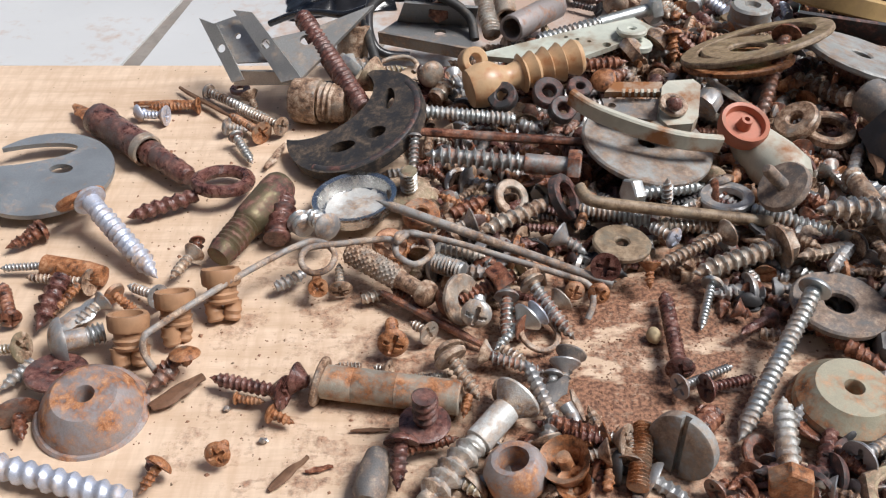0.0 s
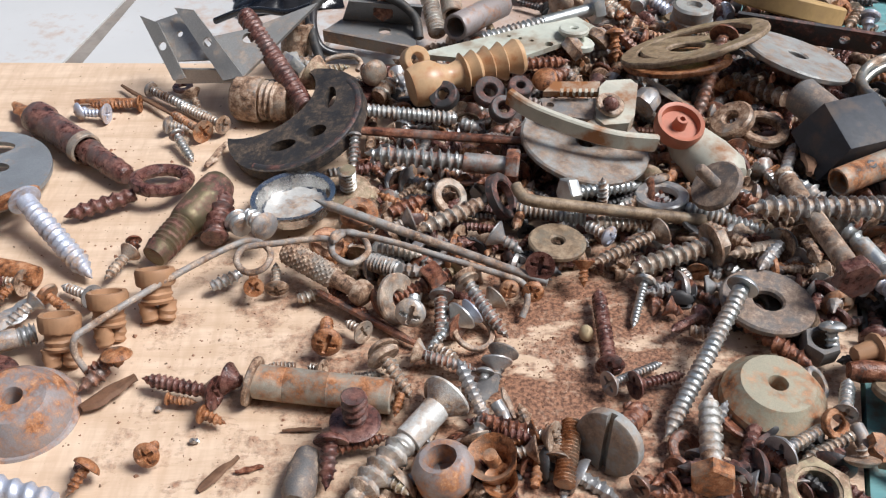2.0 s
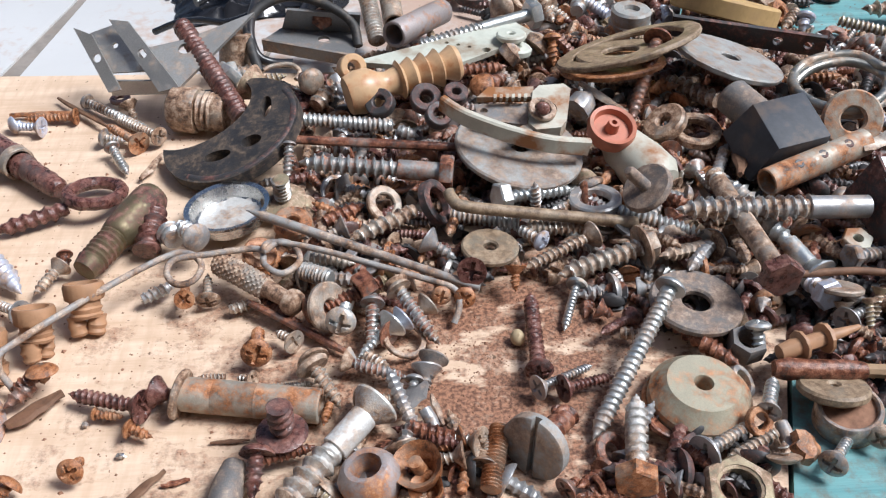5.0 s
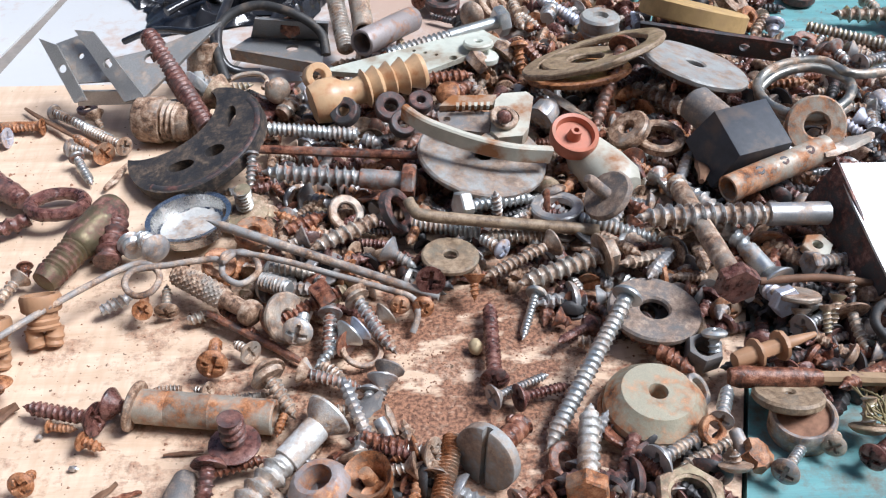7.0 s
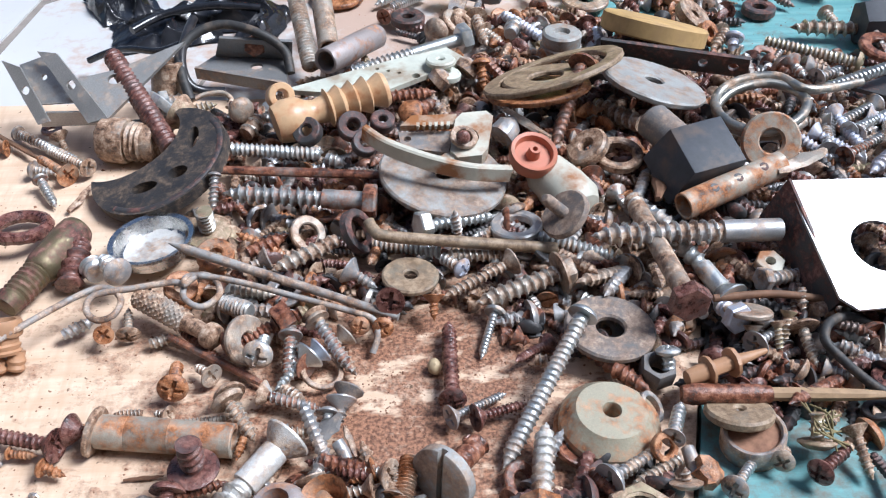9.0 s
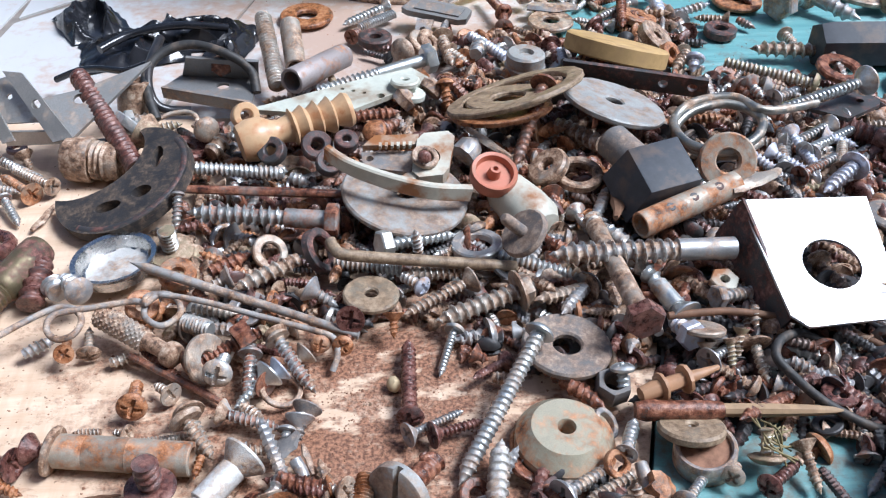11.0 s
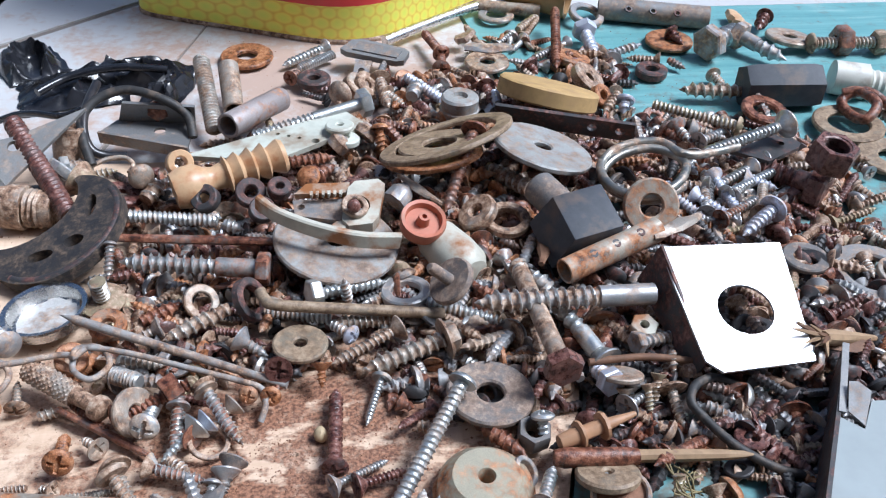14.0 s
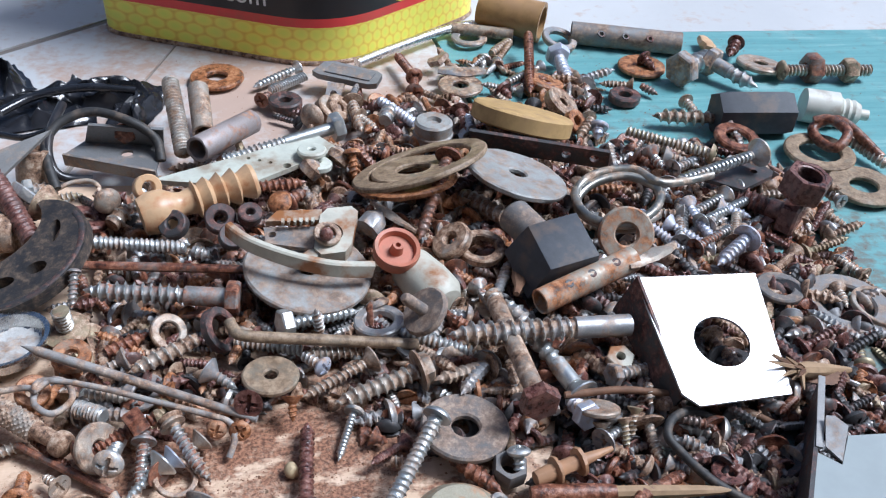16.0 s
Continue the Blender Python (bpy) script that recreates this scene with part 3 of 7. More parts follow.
def nut(c, nrm, R, hole, H, mat, label, roll=0):
    t = thing("hex_nut", label, "nut", axis_pose(c, tuple(Vector(c) + Vector(nrm)), roll), "loose nuts")
    part("body", hex_mesh(R, H, hole * 1.02), mat, t)
    prof = []
    k = int(H / 0.9) + 1
    for i in range(k):
        prof += [(0.2 + (H - 0.4) * i / k, hole * 1.02), (0.2 + (H - 0.4) * (i + 0.5) / k, hole * 0.88)]
    part("thread", lathe(prof + [(H - 0.2, hole * 1.02)], 20), mat, t)
    return t


def turned(name, label, category, a, b, profile, mat, n=24, wobble=0.01, roll=0.0):
    """A single turned body; profile: (share of the length, radius in millimetres)."""
    L = (Vector(b) - Vector(a)).length
    return single(name, lathe([(u * L, r) for u, r in profile], n, wobble, nextseed()), mat, label, category, axis_pose(a, b, roll))


def pipe(name, label, category, a, b, ro, ri, mat, n=20, wobble=0.015):
    L = (Vector(b) - Vector(a)).length
    e = min(0.3, (ro - ri) * 0.3)
    prof = [(e, ri), (0, ri + e), (0, ro - e), (e, ro), (L * 0.33, ro * 1.01), (L * 0.66, ro * 0.99), (L - e, ro), (L, ro - e), (L, ri + e), (L - e, ri)]
    return single(name, lathe(prof, n, wobble, nextseed(), True), mat, label, category, axis_pose(a, b))


def wire(name, label, category, points, r, mat, closed=False, smooth=True, square=False):
    return single(name, tube_mesh(points, r, 4 if square else 10, closed, smooth, square), mat, label, category, Matrix())


def shard(name, label, category, a, b, w, th, mat, seed=None):
    """A splintered sliver from a to b."""
    s = nextseed()
    rnd = random.Random(s)
    L = (Vector(b) - Vector(a)).length
    bm = bmesh.new()
    rows = []
    for k in range(7):
        u = k / 6
        ww = w * (0.25 + 0.75 * math.sin(math.pi * min(0.95, u * 0.8 + 0.12))) * (0.8 + 0.4 * rnd.random())
        o = w * 0.2 * (rnd.random() - 0.5)
        rows.append([bm.verts.new((u * L, o + y * ww, z * th * (0.7 + 0.5 * rnd.random()))) for y, z in ((-0.5, 0), (-0.3, 0.5), (0.25, 0.45), (0.5, 0), (0.3, -0.5), (-0.3, -0.5))])
    for p, q in zip(rows, rows[1:]):
        for i in range(6):
            bm.faces.new((p[i], p[(i + 1) % 6], q[(i + 1) % 6], q[i]))
    bm.faces.new(rows[0][::-1])
    bm.faces.new(rows[-1])
    return single(name, from_bm(bm), mat, label, category, axis_pose(a, b))


def frame_pose(o, x, y):
    """The pose with its origin at o, its x axis towards x and its y axis near y (millimetres)."""
    o, x, y = Vector(o), Vector(x), Vector(y)
    ex = (x - o).normalized()
    ez = ex.cross(y - o).normalized()
    ey = ez.cross(ex)
    m = Matrix((ex, ey, ez)).transposed().to_4x4()
    m.translation = o * MM
    return m



# ---- the floor: boards and tiles ----
def slab(name, outline, top, th, mat, label, category="floor", bevel=0.0):
    ob = new(name, plate_mesh(outline, th))
    ob.data.materials.append(mat)
    ob.location.z = top * MM
    return tagged(ob, label, category, kind="structure")


slab("ground", [(-6000, -6000), (6000, -6000), (6000, 6000), (-6000, 6000)], -9, 20, GROUT, "dark grout bed under the tiled floor", "ground")
slab("plywood_board", [(-700, -500), (-71, -500), (146.8, 164), (210, 355.5), (-700, 385)], 0, 6, PLY, "pale plywood board dusted with red rust", "board")
slab("turquoise_board", [(-70.5, -500), (900, -500), (900, 481), (260, 490), (170, 492.5), (184, 359), (212, 358)], 0, 6, TEAL, "turquoise painted timber board, worn along the grain", "board")
# two plain unseen walls and a roof slab, added behind the camera to block sky, open towards the daylight
PLASTER = plain("grey_plaster", (0.27, 0.25, 0.23), 0.9, 0.25, 6, 0.2, (0.16, 0.13, 0.11), 0.25)


def closing(name, x0, x1, y0, y1, z0, z1, label, category):
    ob = single(name, box_mesh(x0, x1, y0, y1, z0, z1), PLASTER, label, category, Matrix.Identity(4))
    return tagged(ob, label, category, kind="structure")


closing("wall_south", -2200, 2600, -1400, -1250, -9, 1700, "plain grey unseen wall added to block sky behind the camera", "wall")
closing("wall_west", -1950, -1800, -1250, 900, -9, 1700, "plain grey unseen side wall added to block sky light", "wall")

closing("ceiling", -2200, 2600, -1400, -800, 1700, 1850, "plain grey unseen slab added overhead to block sky light", "ceiling")

slab("grout", [(-2450, 389.5), (-96, 368.8), (0, 363.5), (182, 359), (169, 494), (260, 492), (2450, 484), (2450, 2450), (-2450, 2450)], -2.4, 3, PALEGROUT, "dirty pale grout in the joints between tiles", "floor")
# tiles round the wide joint, beyond the boards
for outline in ([(-700, 389), (-96, 368), (-83, 430), (-60, 560), (-55, 900), (-700, 900)],
                [(-88, 367.5), (-30, 365), (0, 362.5), (25.5, 445), (36, 478), (45, 508), (10, 521), (-41, 481), (-74, 456)],
                [(3, 362.5), (182.5, 358.2), (168.5, 494), (168, 900), (100, 900), (47, 510)],
                [(-73, 462), (-43, 486), (8, 525), (45, 552), (96, 900), (-50, 900)],
                [(169.5, 495), (900, 483.5), (900, 900), (169, 900)],
                [(-2500, -2500), (-705, -2500), (-705, 2500), (-2500, 2500)],
                [(905, -2500), (2500, -2500), (2500, 2500), (905, 2500)],
                [(-700, 905), (900, 905), (900, 2500), (-700, 2500)],
                [(-700, -2500), (900, -2500), (900, -505), (-700, -505)]):
    slab("floor_tile", outline, -1.5, 5, GLAZE, "white glazed floor tile with brown smears", "tile")


# ---- the oil tin ----
def oil_tin():
    corners = [Vector(p) for p in ((-6, 508), (116, 455), (206, 525), (92, 590))]
    def outline(grow, n=9):
        pts = []
        for i, c in enumerate(corners):
            p, q = corners[i - 1], corners[(i + 1) % 4]
            u, v = (p - c).normalized(), (q - c).normalized()
            r = (26, 30, 26, 26)[i]
            a, b = c + u * r, c + v * r
            for k in range(n):
                s = k / (n - 1)
                pts.append(a * (1 - s) ** 2 + c * 2 * s * (1 - s) + b * s * s)
        mid = sum(pts, Vector((0, 0))) / len(pts)
        return [p + (p - mid).normalized() * grow for p in pts], mid
    t = thing("oil_tin", "metal oil tin printed with yellow honeycomb and a black panel", "tin", Matrix.Translation((0.1, 0.52, -0.0015)))
    o = Vector((100, 520))
    def band(name, levels, mat, label="", cap=False, grow=0.0):
        verts, faces = [], []
        for z, g in levels:
            pts, mid = outline(g + grow)
            verts += [(p.x - o.x, p.y - o.y, z) for p in pts]
        m = len(outline(0)[0])
        for k in range(len(levels) - 1):
            for i in range(m):
                j = (i + 1) % m
                faces.append((k * m + i, k * m + j, (k + 1) * m + j, (k + 1) * m + i))
        if cap:
            faces.append(tuple(range((len(levels) - 1) * m, len(levels) * m)))
        return part(name, mesh_of(verts, faces), mat, t, label)
    band("base_rim", [(0, -0.5), (0.2, 0.6), (1.6, 0.9), (2.4, 0.3), (2.5, -0.4)], TANRUST, "rusted seam round the base")
    band("lower_panel", [(2.4, 0), (19.5, 0)], COMB, "yellow honeycomb print")
    band("red_stripe", [(19.5, 0), (24, 0)], REDINK, "red painted stripe")
    band("black_panel", [(24, 0), (150, 0)], BLACKINK, "black printed panel")
    band("lid", [(150, 0), (152, 1.5), (154, 0.5), (154, -3)], GREYSTEEL, "", True)
    # comb print on the side that turns away
    c, b = corners[1] - o, corners[2] - o
    d = (b - c).normalized()
    nrm = Vector((d.y, -d.x))
    verts, faces = [], []
    n = 14
    for i in range(n + 1):
        s = 22 + (100 - 22) * i / n
        low = 24.2 + 40 * max(0.0, 1 - (i / 4.0)) ** 2
        for z in (low, 70):
            q = c + d * s + nrm * 0.25
            verts.append((q.x, q.y, z))
    for i in range(n):
        faces.append((2 * i, 2 * i + 2, 2 * i + 3, 2 * i + 1))
    part("side_print", mesh_of(verts, faces), COMB, t, "green and yellow comb print")
    # the last letters of a printed address
    cu = bpy.data.curves.new("letters", "FONT")
    cu.body, cu.size, cu.extrude = ".com", 0.0125, 0.0001
    me_ob = bpy.data.objects.new("letters", cu)
    scene.collection.objects.link(me_ob)
    me = bpy.data.meshes.new_from_object(me_ob.evaluated_get(bpy.context.evaluated_depsgraph_get()))
    bpy.data.objects.remove(me_ob)
    a0 = corners[0] - o
    e = (c - a0).normalized()
    lt = part("lettering", me, WHITEINK, t, "white printed letters")
    q = a0 + e * 76 + Vector((e.y, -e.x)) * 0.3
    lt.matrix_local = Matrix(((e.x, 0, e.y, q.x * MM), (e.y, 0, -e.x, q.y * MM), (0, 1, 0, 0.0285), (0, 0, 0, 1)))
    for i, w in enumerate((4.5, 3, 6, 3.5)):
        bar = part("print_bar", box_mesh(0, w, 0, 6.5, 0, 0.15), WHITEINK, t)
        q = a0 + e * (50 + i * 6.3) + Vector((e.y, -e.x)) * 0.2
        bar.matrix_local = Matrix(((e.x, 0, e.y, q.x * MM), (e.y, 0, -e.x, q.y * MM), (0, 1, 0, 0.0285), (0, 0, 0, 1)))


oil_tin()


def quad_plate(parent, name, a, b, c, d, th, mat, holes=(), label=""):
    """A flat sheet part through four corners (millimetres); holes: (u, v, radius) in shares of its sides."""
    a, b, c, d = (Vector(p) for p in (a, b, c, d))
    m = frame_pose(a, b, d)
    inv = m.inverted()
    loc = [inv @ (p * MM) / MM for p in (a, b, c, d)]
    flat = [(p.x, p.y) for p in loc]
    hs = []
    for u, v, r in holes:
        p = (loc[0] * (1 - u) + loc[1] * u) * (1 - v) + (loc[3] * (1 - u) + loc[2] * u) * v
        hs.append((p.x, p.y, r))
    ob = part(name, plate_mesh(flat, th, hs), mat, parent, label)
    ob.matrix_local = parent.matrix_world.inverted() @ m
    return ob


def poly_plate(parent, name, corners, th, mat, holes=(), label=""):
    """A flat sheet part through its corners, the first, second and last of which give its plane; holes: (x, y, z, radius)."""
    m = frame_pose(corners[0], corners[1], corners[-1])
    inv = m.inverted()
    flat = [inv @ (Vector(p) * MM) / MM for p in corners]
    hs = [(*(inv @ (Vector(h[:3]) * MM) / MM)[:2], h[3]) for h in holes]
    ob = part(name, plate_mesh([(p.x, p.y) for p in flat], th, hs), mat, parent, label)
    bpy.context.view_layer.update()
    ob.matrix_local = parent.matrix_world.inverted() @ m
    return ob


def comma_plate(name, label, category, c, nrm, R, th, mat, slot, holes=(), roll=0.0, rim=None):
    """A round plate with an oval bite that opens through its edge, and holes; slot: (x, y, rx, ry, turn) in shares of R."""
    z = Vector(nrm).normalized()
    ex = (Vector((1, 0, 0)) - z * z.x).normalized()
    q = Matrix((ex, z.cross(ex), z)).transposed().to_4x4()
    m = Matrix.Translation(Vector(c) * MM) @ q @ Matrix.Rotation(radians(roll), 4, "Z")
    sx, sy, rx, ry, turn = slot
    ca, sa = math.cos(radians(turn)), math.sin(radians(turn))
    def inside(x, y):
        u, v = (x - sx) * ca + (y - sy) * sa, -(x - sx) * sa + (y - sy) * ca
        return (u / rx) ** 2 + (v / ry) ** 2 < 1
    rim_pts = [(math.cos(radians(a)), math.sin(radians(a))) for a in range(-180, 180, 5)]
    keep = [p for p in rim_pts if not inside(*p)]
    start = next(i for i, p in enumerate(rim_pts) if not inside(*p) and inside(*rim_pts[i - 1]))
    arc = [rim_pts[(start + i) % 72] for i in range(len(keep))]
    bite = []
    for a in range(0, 360, 8):
        u, v = rx * math.cos(radians(a)), ry * math.sin(radians(a))
        x, y = sx + u * ca - v * sa, sy + u * sa + v * ca
        if x * x + y * y < 0.97:
            bite.append((x, y))
    # walk the bite from the end of the arc back to its start
    ex, ey = arc[-1]
    k = min(range(len(bite)), key=lambda i: (bite[i][0] - ex) ** 2 + (bite[i][1] - ey) ** 2)
    bite = bite[k:] + bite[:k]
    if (bite[1][0] - ex) ** 2 + (bite[1][1] - ey) ** 2 > (bite[-1][0] - ex) ** 2 + (bite[-1][1] - ey) ** 2 and len(bite) > 2:
        bite = [bite[0]] + bite[:0:-1]
    fx, fy = arc[0]
    if (bite[1][0] - fx) ** 2 + (bite[1][1] - fy) ** 2 < (bite[-1][0] - fx) ** 2 + (bite[-1][1] - fy) ** 2:
        bite = [bite[0]] + bite[:0:-1]
    t = thing(name, label, category, m)
    part("plate", plate_mesh([(x * R, y * R) for x, y in arc + bite], th, [tuple(k * R for k in h) for h in holes]), mat, t)
    if rim:
        a0, a1, w, h = rim
        pts = [(R * (1 - w / 2) * math.cos(radians(a)), R * (1 - w / 2) * math.sin(radians(a)), h * 0.2) for a in range(a0, a1 + 1, 10)]
        part("rim", tube_mesh(pts, R * w / 2, 10), IRON, t, "raised black rim")
    return t


def film_mesh(w, d, h, seed, n=44):
    """A crumpled sheet, w by d, folded up to h."""
    verts, faces = [], []
    for j in range(n + 1):
        for i in range(n + 1):
            u, v = i / n, j / n
            p = Vector((u * 2.6, v * 1.6, seed * 7.3))
            fold = 1 - abs(noise.noise(p)) * 2.2
            fine = 1 - abs(noise.noise(p * 2.3)) * 2.0
            edge = min(1.0, 5 * min(u, 1 - u, v, 1 - v) + 0.08)
            z = h * edge * max(0.03, 0.70 * fold + 0.18 * fine + 0.08)
            wob = noise.noise(Vector((u * 4, v * 4, seed + 9.0)))
            verts.append(((u - 0.5) * w + wob * w * 0.10, (v - 0.5) * d * (1 + 0.4 * noise.noise(Vector((u * 3, seed, 2.0)))) + wob * d * 0.12, z))
    for j in range(n):
        for i in range(n):
            a = j * (n + 1) + i
            faces.append((a, a + 1, a + n + 2, a + n + 1))
    return mesh_of(verts, faces)


# ---- the loose hardware ----
screw((-75, 264.6, 13), (-48.9, 238, 3), 3.41, 5.12, BLUEZINC, "large pale zinc coach screw propped on a rusty washer", head="round", drive="none", bare=0.1, pitch=2.39, core=2.56, sharp=1.6)
washer((-77.1, 265.3, 11), (-0.45, 0.6, 0.75), 7.56, 3.44, 2.2, RUSTO, "orange rusty cup washer round a coach screw", "washer", 0.01)
comma_plate("cam_plate", "grey steel cam plate with an open crescent slot and a hole", "plate", (-96.8, 286.2, 6), (0.05,-0.02,1), 22.05, 1.6, FLATGREY, (-0.46, 0.42, 0.80, 0.24, 16), [(0.22, 0.10, 0.17, 0.11)], 0)
pivot = turned("pivot_pin", "dark rusty stepped pivot pin lying on the pale board", "pin", (-89.8, 318.2, 7), (-48.9, 283.4, 5), [(0, 0.0), (0, 3.17), (0.02, 4.36), (0.05, 5.74), (0.14, 5.94), (0.17, 4.95), (0.22, 5.15), (0.5, 5.15), (0.505, 5.55), (0.545, 5.55), (0.55, 3.76), (0.6, 3.56), (0.61, 4.36), (0.66, 4.36), (0.67, 3.56), (0.72, 3.96), (0.75, 3.56), (0.8, 3.96), (0.83, 3.56), (0.88, 3.96), (0.9, 3.56), (0.97, 3.56), (1, 2.57), (1, 0.0)], DARKRUST, 20, 0.03)
shard("rust_flake", "orange flake of rust beside a pin", "splinter", (-88.1, 317.6, 5), (-101.3, 331.1, 3), 5.56, 2, RUSTO)
eye=thing("eye_screw", "purple-brown rusty eye screw lying on the pale board", "screw", axis_pose((-44.3, 274.3, 5), (-64.9, 265.9, 3)))
part("thread", thread_mesh(0, 22.3, 1.95, 2.84, 3.37, True, 1.6), DARKRUST, eye)
ring=part("eye", lathe([(2.16*math.cos(k*math.pi/4), 8.12+2.16*math.sin(k*math.pi/4)) for k in range(8)], 28, 0.03, 3, True), DARKRUST, eye)
ring.matrix_local = eye.matrix_world.inverted() @ axis_pose((-37.1, 280, 6), tuple(Vector((-37.1, 280, 6))+Vector((0.05,0.22,1))))
turned("sleeve_anchor", "old brass expansion anchor with a dark threaded end", "anchor", (-16.9, 274.3, 9), (-31.9, 243.3, 6), [(0, 0.0), (0, 4.58), (0.04, 5.29), (0.12, 5.46), (0.5, 5.29), (0.56, 4.93), (0.58, 4.23), (0.6, 4.58), (0.62, 4.05), (0.65, 4.58), (0.67, 4.05), (0.7, 4.58), (0.72, 4.05), (0.75, 4.58), (0.77, 4.05), (0.8, 4.4), (0.82, 3.88), (0.85, 4.4), (0.87, 3.88), (0.9, 4.4), (0.94, 4.05), (1, 3.52), (1, 0.0)], OLDBRASS, 24, 0.02)
bracket=thing("u_bracket", "bent grey sheet-steel bracket with drilled ears", "bracket", Matrix.Translation(Vector((-31.6, 335.7, 8))*MM))
quad_plate(bracket, "web", (-42.0, 337.6, 16), (-26.6, 335.4, 17.6), (-40, 352.2, 27), (-50.3, 350.4, 25), 1.0, SHEET, [(.5,.6,1.1)])
quad_plate(bracket, "ear", (-42, 329.2, 13), (-37.4, 328.9, 14), (-47.5, 340.5, 30), (-53.6, 345, 30), 1.0, SHEET, [(.5,.55,1.5)])
quad_plate(bracket, "ear", (-23.9, 326.9, 14), (-16.6, 326.4, 16), (-34.8, 346.7, 31), (-42, 348.7, 31), 1.0, SHEET, [(.5,.52,1.8)])
quad_plate(bracket, "front", (-42.6, 333.6, 9), (-18.7, 330.3, 11), (-19.9, 331.9, 16), (-42, 333.6, 15), 1.0, SHEET)
quad_plate(bracket, "flap", (-17.2, 325.7, 15.5), (7.6, 359.5, 27), (-16.2, 346.1, 27), (-30.8, 343.4, 22), 1.4, BENT, [(.45,.55,2.4)])
comma_plate("cam_plate", "charred black cam plate with a thick rim, a bite and slots", "plate", (3.2, 304.5, 12.8), (-0.30,-0.15,1), 24.3, 4.2, SOOT, (-0.52, 0.50, 0.80, 0.66, 20), [(-0.14,-0.50,.20,.10), (.34,-0.37,.15,.11), (.50,.26,.09,.22)], 0, (-125, 35, .15, -7))
screw((-18.9, 356.5, 24), (5.9, 314.4, 10), 3.75, 0, DARKRUST, "thick purple-brown rusty threaded rod leaning on the heap", head="none", pitch=2.08, tip=False, core=3.23, sharp=1.0, name="threaded_rod")
turned("pipe_fitting", "white-crusted grey pipe fitting with a threaded neck", "fitting", (-20.1, 325.7, 8), (-0.7, 321.5, 8), [(0, 0.0), (0, 7.21), (0.05, 8.01), (0.45, 8.21), (0.5, 7.81), (0.5, 6.01), (0.55, 7.21), (0.6, 6.41), (0.65, 7.21), (0.7, 6.41), (0.75, 7.21), (0.8, 6.41), (0.9, 6.81), (1, 6.01), (1, 0.0)], TANRUST, 14, 0.05)
screw((-65.8, 323, 3.5), (-78.4, 325.2, 3), 1.61, 3.63, BLUEZINC, "pale bluish zinc countersunk screw lying on the pale board", head="flat")
screw((-77.6, 324, 3.5), (-73.6, 327.3, 3), 1.62, 3.23, BLUEZINC, "pale bluish zinc round-head screw lying on the pale board", head="round", drive="none")
screw((-55.8, 330.2, 3), (-74.5, 330.4, 2.5), 1.64, 3.07, RUSTO, "orange rusty countersunk screw lying on the pale board", head="flat")
shard("rust_flake", "long orange flake of rusted strip", "splinter", (-57.7, 332.6, 3), (-80.5, 334.1, 2), 2.88, 1.5, RUSTO)
screw((-54.7, 339.1, 4), (-27.4, 318.7, 3), 1.88, 2.92, DULL, "dull grey pan-head screw lying on the pale board")
screw((-23.1, 312.7, 5), (-42, 328.7, 3), 1.76, 3.32, TANRUST, "tan weathered countersunk screw lying on the pale board", head="flat")
screw((-29.6, 310.1, 4), (-43.8, 323.9, 3), 1.75, 4.09, RUSTO, "orange rusty countersunk screw lying on the pale board", head="flat")
screw((-44.2, 315.4, 4), (-34.9, 313.2, 3), 1.58, 3.16, DULL, "dull grey round-head screw lying on the pale board", head="round", drive="none")
screw((-38.6, 308.2, 5), (-30.7, 295, 2), 1.74, 2.71, SPOT, "rust-spotted zinc pan-head screw lying on the pale board")
screw((-37.7, 332.9, 6), (-34.5, 328.2, 2), 1.64, 3.48, TANRUST, "tan weathered countersunk screw lying on the pale board", head="flat")
shard("wood_splinter", "dark splinter of wood on the pale board", "splinter", (-66, 343.9, 2.5), (-43.6, 323.1, 3), 2.54, 1.02, CHIP)
shard("rust_flake", "thin tan flake of metal", "splinter", (-21.3, 306.3, 2), (-26, 292.3, 2), 3.1, 1.24, TANRUST)
washer((-42.7, 341.2, 3), (0, 0, 1), 3.78, 1.47, 1.5, DARKRUST, "wet dark rusty flat washer lying flat on the pale board", "washer", 0.01)
cup=thing("cup", "shiny shallow chrome cup with a crusted floor", "cup", axis_pose((6.4, 267.5, 3), tuple(Vector((6.4, 267.5, 3))+Vector((-0.5,0.3,6)))))
part("shell", lathe([(0,0),(0,9.83),(.9,11.23),(5,12.28),(5.3,13.33),(6,13.16),(5.7,11.58),(1.6,10.53),(1.0,0)], 40, .004, 4), CHROME, cup)
part("crust", lathe([(1.5,10.35),(1.9,8.42),(1.7,5.97),(2.3,3.51),(2.1,1.4),(2.4,0)], 32, .05, 4), CRUST, cup, "white and grey crust on the floor of the cup")
